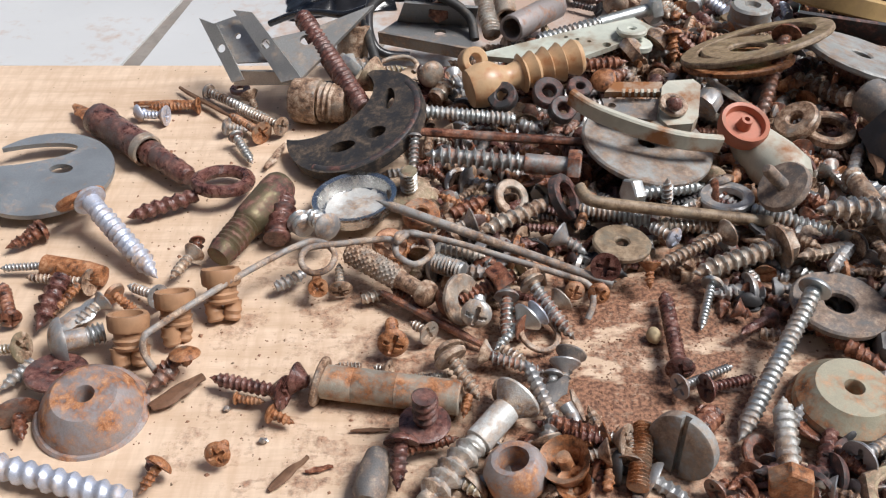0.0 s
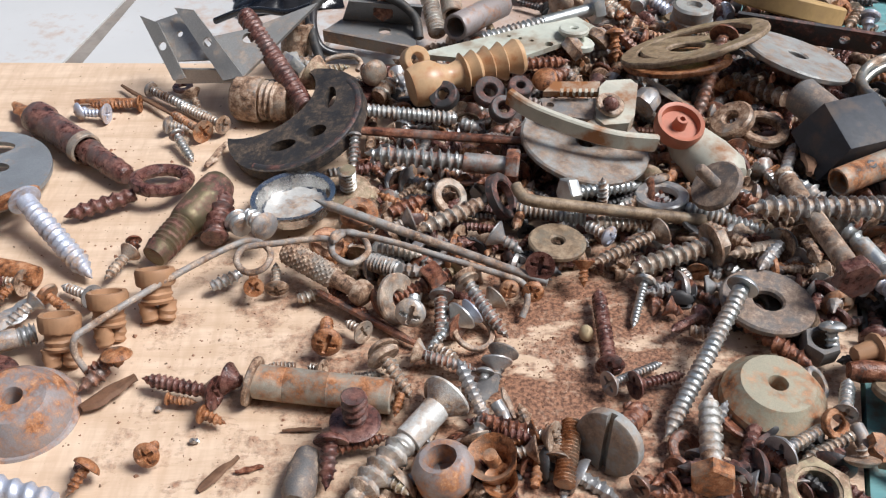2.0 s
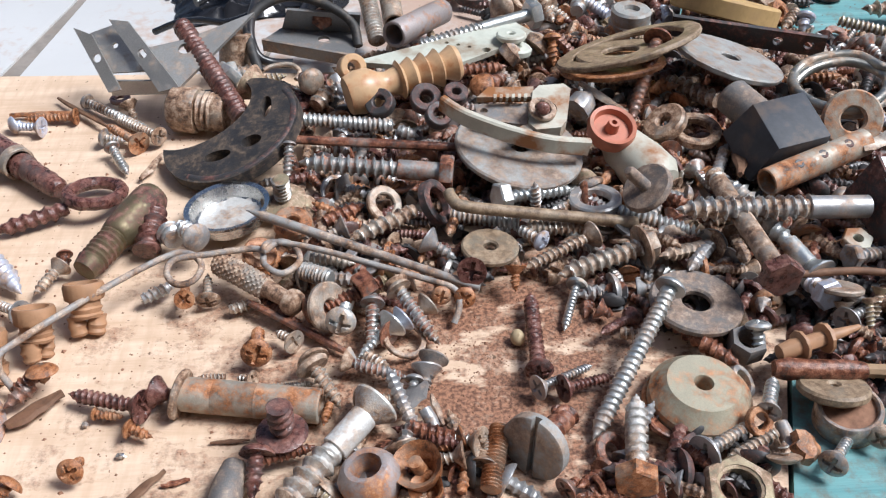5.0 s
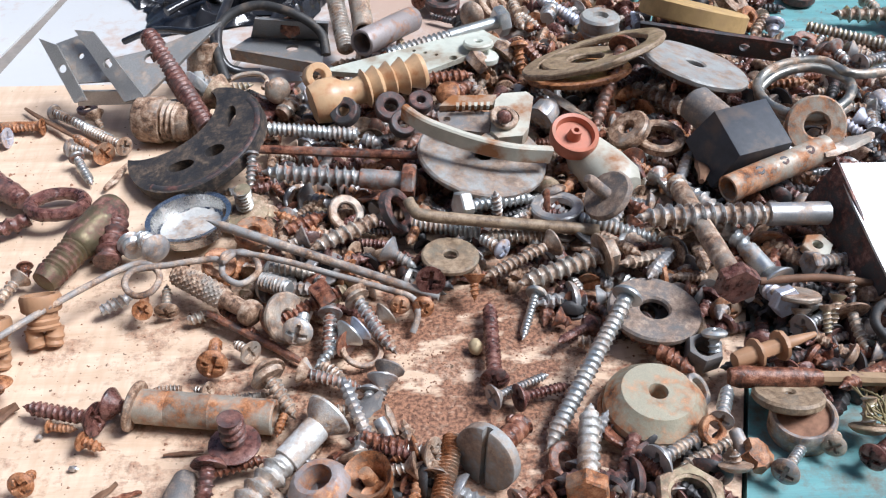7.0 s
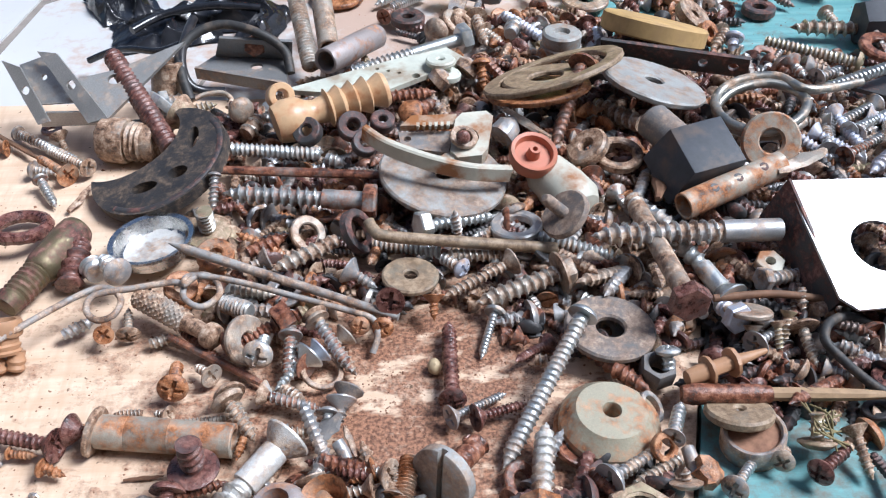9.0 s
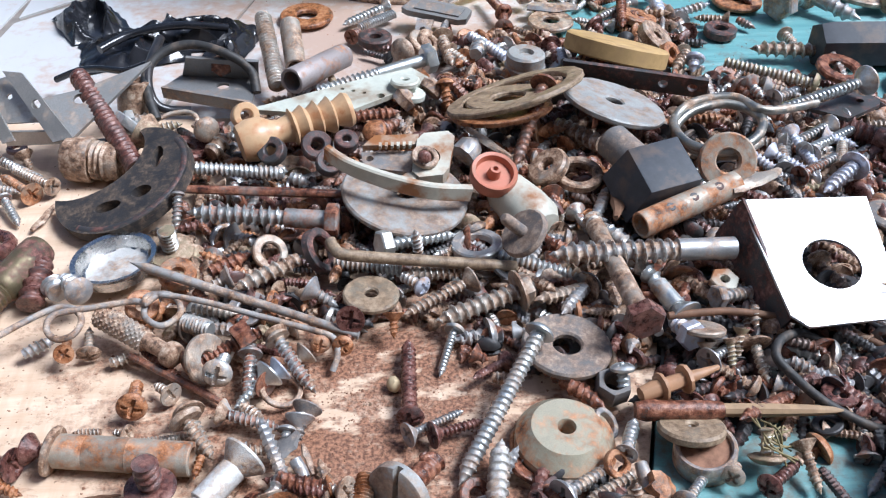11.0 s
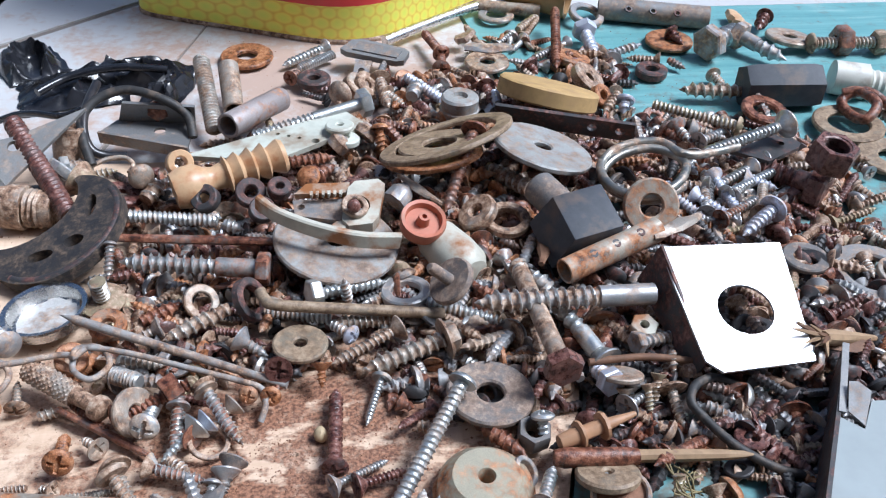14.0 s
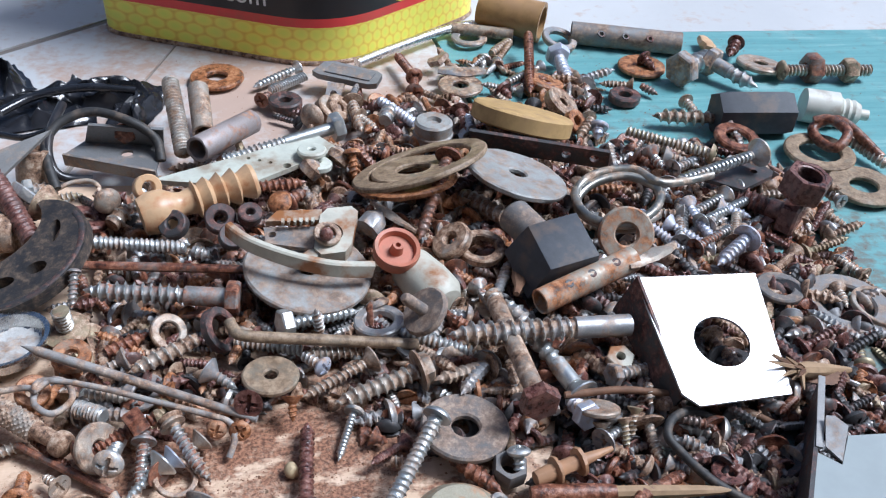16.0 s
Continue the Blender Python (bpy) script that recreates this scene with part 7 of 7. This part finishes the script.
single("plastic_film", film_mesh(28.0,30.54,10,5), BAG, "crumpled shiny black plastic film behind the heap", "plastic film", pose(*(Vector((-37.2, 450.2, -1))*MM),0,0,30))
single("plastic_film", film_mesh(50.48,9.09,7,6), BAG, "crumpled shiny black plastic film behind the heap", "plastic film", pose(*(Vector((-1.3, 438.5, -1))*MM),0,0,12))
single("plastic_film", film_mesh(17.26,27.12,9,7), BAG, "crumpled shiny black plastic film behind the heap", "plastic film", pose(*(Vector((28.6, 420.3, -1))*MM),0,0,-20))
wire("rubber_hoop", "dark rubber hoop standing behind a bracket", "cord", [(8.5, 345.9, 10), (5.4, 353.9, 16), (4, 363.4, 20), (9.2, 370.7, 24), (20.4, 373.8, 26), (34, 369.1, 24), (42.8, 366.1, 18), (44.7, 359.3, 12)], 1.86, RUBBER)
wire("black_strip", "thin black plastic strip on the tile", "strip", [(-24, 407.7, 8), (-14.5, 417.3, 9), (-1.5, 422.2, 10), (12.2, 423.9, 10), (28.3, 424.2, 8)], 1.87, BAG)
screw((133, 407.1, 9), (146.8, 388.8, 7), 2.47, 3.46, BLUEZINC, "bright zinc stud at the back of the heap", head="none", pitch=1.98, tip=False, sharp=1.0, name="machine_screw")
screw((133.7, 390.9, 8), (139.1, 405.7, 8), 3.84, 0, DULL, "dull grey headless screw lying in the heap of hardware", head="none", pitch=3.36)
screw((120.9, 410.4, 8), (123.5, 385.9, 6), 2.74, 4.97, TANRUST, "tan weathered round-head screw lying in the heap of hardware", head="round", drive="none")
screw((122.2, 397.2, 8), (130.6, 385.1, 6), 2.18, 3.88, TANRUST, "tan weathered round-head screw lying in the heap of hardware", head="round", drive="none")
washer((110.4, 402.6, 8), (0.5, -0.3, 0.7), 5.87, 2.2, 5, TANRUST, "tan weathered flat washer tilted in the heap of hardware", "washer", 0.01)
washer((114.7, 404, 7), (0.6, -0.3, 0.6), 6.39, 1.97, 5, TANRUST, "tan weathered flat washer tilted on the dusty white tile", "washer", 0.01)
turned("collar", "grey collar with a rusty band in the heap", "collar", (151.8, 374.4, 8), (152, 374.6, 17), [(0, 0.0), (0, 7.94), (0.35, 8.41), (0.4, 7.71), (0.9, 7.94), (1, 7.01), (1, 3.27), (0.8, 2.8), (0.8, 0.0)], MOTTLED, 24, 0.02)
screw((101.5, 394.5, 8), (109.3, 405, 6), 3.36, 5.76, TANRUST, "tan weathered round-head screw lying in the heap of hardware", head="round", drive="none")
turned("lead_slug", "grey domed slug in the heap", "slug", (110.4, 350.7, 14), (114, 353.7, 17), [(0, 0.0), (0, 4.79), (0.6, 4.79), (0.95, 2.61), (1, 0.0)], DULL, 14, 0.04)
turned("lead_slug", "grey rounded slug beside a strip", "slug", (99.2, 343.6, 14), (103.7, 344.7, 18), [(0, 0.0), (0, 4.28), (0.6, 4.7), (0.95, 2.99), (1, 0.0)], DULL, 14, 0.04)
screw((167, 400, 8), (167.8, 383.4, 6), 2.71, 4.44, DARKRUST, "wet dark rusty round-head screw lying in the heap of hardware", head="round", drive="none")
screw((169.8, 382, 8), (169.7, 394.5, 8), 2.38, 3.33, BLUEZINC, "pale bluish zinc headless screw lying in the heap of hardware", head="none")
screw((90, 326.3, 12), (98.7, 334.9, 12), 2.88, 4.53, RUST, "red-brown rusty round-head screw lying in the heap of hardware", head="round", drive="none")
washer((213, 425.9, 5), (0.2, 0.1, 1), 8.92, 2.62, 4, RUSTO, "orange rusty flat washer tilted on the dusty white tile", "washer", 0.01)
washer((213.8, 400.2, 8), (0.5, -0.2, 0.8), 8.48, 2.49, 5, TANRUST, "tan weathered flat washer tilted in the heap of hardware", "washer", 0.01)
screw((223, 384.2, 9), (214.2, 373.4, 6), 2.66, 3.87, TANRUST, "tan weathered headless screw lying in the heap of hardware", head="none")
washer((215.7, 384.4, 8), (0.5, -0.5, 0.6), 5.32, 2.18, 4, RUSTO, "orange rusty flat washer tilted in the heap of hardware", "washer", 0.01)
screw((225.9, 381.4, 9), (223.1, 374.2, 5), 2.89, 4.33, BLUEZINC, "pale bluish zinc pan-head screw lying in the heap of hardware")
screw((233, 354.9, 10), (239.8, 345.9, 7), 2.51, 3.88, RUST, "red-brown rusty round-head screw lying in the heap of hardware", head="round", drive="none")
screw((73.8, 334.5, 14), (98.9, 337.6, 14), 2.7, 0, RUST, "rusty thread beside a nylon plug", head="none")
screw((88.2, 324.1, 16), (89.9, 327.5, 10), 2.84, 4.47, RUSTO, "orange rusty round-head screw lying in the heap of hardware", head="round", drive="none")
screw((49.7, 313.4, 8), (57.7, 310.8, 8), 3.18, 4.78, DULL, "dull grey round-head screw lying in the heap of hardware", head="round", drive="none")
screw((59, 305.9, 9), (65.7, 303.2, 8), 2.54, 0, DULL, "dull grey headless screw lying in the heap of hardware", head="none")
screw((41.5, 294.7, 8), (39.4, 307.8, 8), 1.71, 0, SPOT, "rust-spotted zinc headless screw lying in the heap of hardware", head="none")
screw((45.5, 193.4, 5), (58, 192.3, 4), 1.54, 2.79, TANRUST, "tan weathered round-head screw lying on the pale board", head="round", drive="none")
screw((61.2, 198.8, 6), (60.1, 192.2, 4), 1.56, 2.55, DULL, "dull grey round-head screw lying on the pale board", head="round", drive="none")
screw((53.7, 202.6, 5), (47.5, 209.5, 4), 1.87, 0, TANRUST, "tan weathered headless screw lying on the pale board", head="none")
screw((55.1, 213.6, 6), (49.4, 218.9, 5), 1.78, 3.86, RUST, "red-brown rusty countersunk screw lying on the pale board", head="flat", drive="none")
washer((58.8, 213.4, 4), (0.3, -0.2, 1), 5.97, 4.48, 1.2, TANRUST, "tan weathered flat washer tilted on the pale board", "washer", 0.01)
screw((27.4, 187.3, 4), (30, 194.4, 4), 1.65, 0, TANRUST, "tan weathered headless screw lying on the pale board", head="none")
screw((39.9, 191.6, 5), (38.4, 185.4, 4), 1.39, 2.22, RUSTO, "orange rusty headless screw lying on the pale board", head="none")
screw((19.9, 199.1, 3), (35.7, 199.9, 3), 1.15, 0, TANRUST, "tan weathered headless screw lying on the pale board", head="none")
screw((76.3, 171.2, 5), (77.9, 178.4, 6), 1.16, 3.1, TANRUST, "tan weathered countersunk screw lying on the pale board", head="flat")
screw((38.2, 167.6, 4), (41.9, 163.1, 4), 1.8, 2.82, BRASSY, "yellowish rusty headless screw lying on the pale board", head="none")
screw((94.2, 164.1, 4), (98, 167.1, 4), 1.51, 3.03, RUST, "red-brown rusty countersunk screw lying on the pale board", head="flat")
screw((103, 164.8, 5), (98.3, 162.6, 4), 1.51, 2.77, RUST, "red-brown rusty pan-head screw lying on the pale board")
screw((118.1, 163.2, 5), (118.5, 169.9, 4), 1.37, 2.5, SPOT, "rust-spotted zinc pan-head screw lying on the pale board")
turned("brown_sleeve", "short brown rusty sleeve behind a bracket", "sleeve", (-2.3, 354.8, 4), (0.1, 358.3, 20), [(0, 0.0), (0, 5.81), (0.5, 6.03), (1, 5.81), (1, 3.87), (0.9, 3.66), (0.9, 0.0)], TANRUST, 20, 0.03)
screw((-3.3, 346.1, 9), (7.5, 350, 8), 3.14, 4.6, ZINC, "zinc hex bolt behind a threaded rod", head="hex", tip=False, name="bolt")
wire("black_cable", "black plastic cable looping behind the bracket", "cable", [(7.2, 384.1, 24), (5.2, 368.9, 22), (5, 358.5, 18), (7.7, 352.5, 13), (12.8, 352.2, 10), (20.2, 352.9, 9)], 1.77, BLACKPLASTIC)
wire("tan_wire", "thin tan wire looped behind the heap", "wire", [(6.8, 345.8, 9), (13, 349.6, 10), (19.7, 350.3, 10), (23.1, 346.9, 9), (21.9, 342.9, 8)], 0.94, TANRUST)
# a strap of the black film, drawn as a round cable
wire("black_cable", "shiny black film strap crumpled behind a bracket", "cable", [(-37.8, 387, 6), (-26.8, 382.5, 12), (-16.7, 376.1, 16), (-4.9, 369.8, 18), (6.3, 368.8, 22)], 1.38, BAG)
ring_part(pivot, "collar", (-66.6, 298.0, 6.3), (2.4, -2.1, -0.2), 5.58, 4.54, 3.2, TANRUST, "worn bright collar")
shard("metal_scrap", "dark iron scrap under a threaded rod", "splinter", (-14, 340.2, 5), (3.2, 334.1, 6), 8.33, 2, IRON)
screw((24.8, 334, 8), (34.1, 338.8, 12), 3.26, 6.11, DARKRUST, "wet dark rusty round-head screw lying in the heap of hardware", head="round", drive="none")
screw((30, 324.3, 8), (36.1, 334.3, 10), 3.98, 0, TANRUST, "tan weathered headless screw lying in the heap of hardware", head="none")
washer((20.8, 330, 7), (0.3, 0.1, 1), 7.69, 2.83, 3, DARKRUST, "wet dark rusty flat washer tilted on the pale board", "washer", 0.01)
shard("bamboo_strip", "torn brown bamboo strip beside a bracket", "splinter", (257.3, 223.9, 10), (237.7, 225.9, 12), 7.91, 1.6, CHIP)
# dark rings on the tube imitate the shaded perforations
ring_part(punched, "eyelet", (252.7, 468.1, 9.6), (0.05, -0.5, 0.85), 2.01, 1.01, 0.8, IRON)
ring_part(punched, "eyelet", (264.5, 464.6, 9.6), (0.05, -0.5, 0.85), 2.01, 1.0, 0.8, IRON)
ring_part(punched, "eyelet", (276.3, 461.2, 9.6), (0.05, -0.5, 0.85), 2.01, 1.0, 0.8, IRON)
screw((34.1, 207.7, 6), (42.3, 191.6, 3), 1.9, 4.38, TANRUST, "tan weathered round-head screw lying on the pale board", head="round", drive="none")
screw((43.3, 206, 5), (58.8, 200.5, 3), 1.61, 3.5, ZINC, "bright zinc-plated countersunk screw lying on the pale board", head="flat")
screw((66.2, 204.6, 6), (61.9, 193.4, 3), 2.04, 4.07, AGED, "aged dark countersunk screw lying on the pale board", head="flat")
screw((56.6, 229.7, 9), (68, 211.7, 3), 2.02, 3.74, TANRUST, "tan weathered round-head screw lying in the heap of hardware", head="round", drive="none")
screw((58.9, 218.4, 7), (49.6, 211.1, 4), 1.66, 3.93, BLUEZINC, "pale bluish zinc countersunk screw lying on the pale board", head="flat")
screw((50.6, 224.5, 9), (49.7, 210.2, 5), 1.84, 3.37, SPOT, "rust-spotted zinc round-head screw lying in the heap of hardware", head="round", drive="none")
screw((71.7, 177.5, 5), (55.2, 184.1, 4), 1.87, 0, DARKRUST, "wet dark rusty headless screw lying on the pale board", head="none")
screw((72.5, 179.1, 5), (65.7, 177.7, 3), 1.61, 3.49, RUSTO, "orange rusty countersunk screw lying on the pale board", head="flat")

# ---- small hardware that fills the heap ----
def heap_height(x, y):
    """Height of the heap in millimetres over the boards."""
    h = 0.0
    for cx, cy, sx, sy, k in ((95, 285, 62, 40, 9), (165, 280, 60, 55, 13), (150, 335, 85, 45, 14), (60, 330, 40, 30, 6), (215, 260, 45, 50, 10), (235, 330, 60, 45, 9), (150, 398, 62, 24, 5), (75, 270, 40, 26, 5), (205, 225, 42, 40, 9), (255, 255, 36, 45, 8), (175, 235, 30, 25, 6), (240, 300, 50, 45, 9), (225, 205, 38, 34, 9), (250, 215, 30, 30, 9), (48, 252, 36, 20, 5.5), (60, 172, 28, 13, 4.5), (125, 172, 25, 14, 5), (118, 224, 18, 13, 4), (218, 418, 26, 26, 4.6), (185, 450, 22, 18, 3.4)):
        h = max(h, k * math.exp(-((x - cx) / sx) ** 2 - ((y - cy) / sy) ** 2))
    return h


def filler():
    """Small screws, studs and washers too many to count, joined by finish into a few meshes."""
    rnd = random.Random(7)
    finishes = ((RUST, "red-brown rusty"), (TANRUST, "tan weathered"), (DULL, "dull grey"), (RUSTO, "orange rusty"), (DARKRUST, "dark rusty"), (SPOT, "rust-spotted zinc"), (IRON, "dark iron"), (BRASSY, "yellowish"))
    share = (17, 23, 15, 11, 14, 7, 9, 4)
    # front-right mix: darker pieces, with the shade there put into their finish
    shaded_mix = (11, 12, 12, 5, 18, 4, 34, 4)
    shapes = []
    for i in range(7):
        L, out = (15, 12, 20, 17, 23, 13, 18)[i], 1.7 + 0.3 * (i % 3)
        head, H = head_mesh(("flat", "pan", "round")[i % 3], out * 2.05, out * 0.7, "cross" if i % 2 else "slot", i)
        shank = thread_mesh(H * 0.9, L, out * 0.68, out, out * 0.9, True, 2.0, i, 8, 5)
        shapes.append([head, shank] if i != 4 else [shank])
    singles, made_of = 0, {}
    shapes.append([ring_mesh(4.5, 2.0, 1.4, 0.02, 1, 20)])
    shapes.append([ring_mesh(6.0, 2.6, 1.6, 0.02, 2, 20)])
    data = []
    for group in shapes:
        vs, fs = [], []
        for me in group:
            b = len(vs)
            vs += [v.co.copy() for v in me.vertices]
            fs += [tuple(b + k for k in f.vertices) for f in me.polygons]
        data.append((np.array([tuple(v) for v in vs]), fs))
    piles = [([], [], [0]) for _ in finishes]
    made = 0
    while made < 1900:
        x, y = rnd.uniform(10, 350), rnd.uniform(155, 470)
        h = heap_height(x, y)
        if h < 2.4 or rnd.random() > 0.25 + h / 12 or (74 < x < 116 and 192 < y < 234):
            continue
        made += 1
        z = rnd.uniform(1.6, max(2.0, h * 0.9))
        a = rnd.uniform(0, 2 * math.pi)
        d = Vector((math.cos(a), math.sin(a), rnd.uniform(-0.3, 0.3)))
        pick = rnd.randrange(7) if rnd.random() > 0.09 else 7 + rnd.randrange(2)
        if pick >= 7:
            d = Vector((rnd.uniform(-0.7, 0.7), rnd.uniform(-0.7, 0.7), 1))
        m = np.array(axis_pose((x, y, z), tuple(Vector((x, y, z)) + d), rnd.uniform(0, 360)) @ Matrix.Scale(rnd.uniform(0.8, 1.15), 4))
        vs, fs = data[pick]
        k = rnd.choices(range(len(finishes)), shaded_mix if (x > 165 and y < 275) or (x > 122 and y < 232) else share)[0]
        if pick < 7 and z > 0.66 * h and singles < 300:
            # the topmost ones lie loose and are screws of their own
            singles += 1
            if (pick, k) not in made_of:
                made_of[pick, k] = []
                for me in shapes[pick]:
                    own = me.copy()
                    own.materials.clear()
                    own.materials.append(finishes[k][0])
                    own.polygons.foreach_set("material_index", [0] * len(own.polygons))
                    made_of[pick, k].append(own)
            whole = Matrix([list(r) for r in m])
            t = thing("small_screw", "small %s screw lying loose on the heap" % finishes[k][1], "screw", whole, "loose small screws")
            for me, word in zip(made_of[pick, k], ("head", "thread") if len(made_of[pick, k]) > 1 else ("thread",)):
                piece = new(word, me)
                piece.parent = t
            continue
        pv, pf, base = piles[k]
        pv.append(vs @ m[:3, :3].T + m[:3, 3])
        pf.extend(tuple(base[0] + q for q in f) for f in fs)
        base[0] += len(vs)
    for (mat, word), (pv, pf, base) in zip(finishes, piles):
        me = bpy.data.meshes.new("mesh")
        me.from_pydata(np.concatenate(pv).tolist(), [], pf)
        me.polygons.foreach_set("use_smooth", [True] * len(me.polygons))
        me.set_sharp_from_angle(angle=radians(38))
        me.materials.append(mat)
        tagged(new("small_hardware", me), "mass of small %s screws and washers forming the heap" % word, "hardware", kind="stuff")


filler()


def crumbs(name, label, n, seed, mat, area, size):
    """Loose grains lying on the boards."""
    rnd = random.Random(seed)
    verts, faces = [], []
    for i in range(n):
        x, y = area(rnd)
        s = size * (0.4 + rnd.random() ** 2 * 1.6)
        b = len(verts)
        a = rnd.uniform(0, 6.28)
        for k in range(4):
            verts.append((x + s * math.cos(a + k * 1.57) * rnd.uniform(0.6, 1.2), y + s * math.sin(a + k * 1.57) * rnd.uniform(0.6, 1.2), 0.02))
        verts.append((x, y, s * rnd.uniform(0.5, 1.1)))
        faces += [(b, b + 1, b + 4), (b + 1, b + 2, b + 4), (b + 2, b + 3, b + 4), (b + 3, b, b + 4)]
    ob = new(name, mesh_of(verts, faces, True))
    ob.data.materials.append(mat)
    return tagged(ob, label, "dust", kind="stuff")


crumbs("rust_dust", "red-brown crumbs of rust strewn over the pale board", 1800, 3, DUST, lambda r: (84 + r.gauss(0, 26), 212 + r.gauss(0, 17)), 0.24)
crumbs("rust_dust", "scattered crumbs of rust round the heap", 1500, 4, DUST, lambda r: (r.uniform(-60, 150), r.uniform(175, 330)), 0.18)
crumbs("rust_dust", "scattered crumbs of rust on tile and turquoise board", 1800, 5, DUST, lambda r: (r.uniform(40, 380), r.uniform(200, 480)), 0.22)
crumbs("rust_flakes", "coarser crumbs and flakes of rust on the pale board", 520, 6, DUST, lambda r: (r.uniform(-75, 150), r.uniform(150, 330)), 0.42)
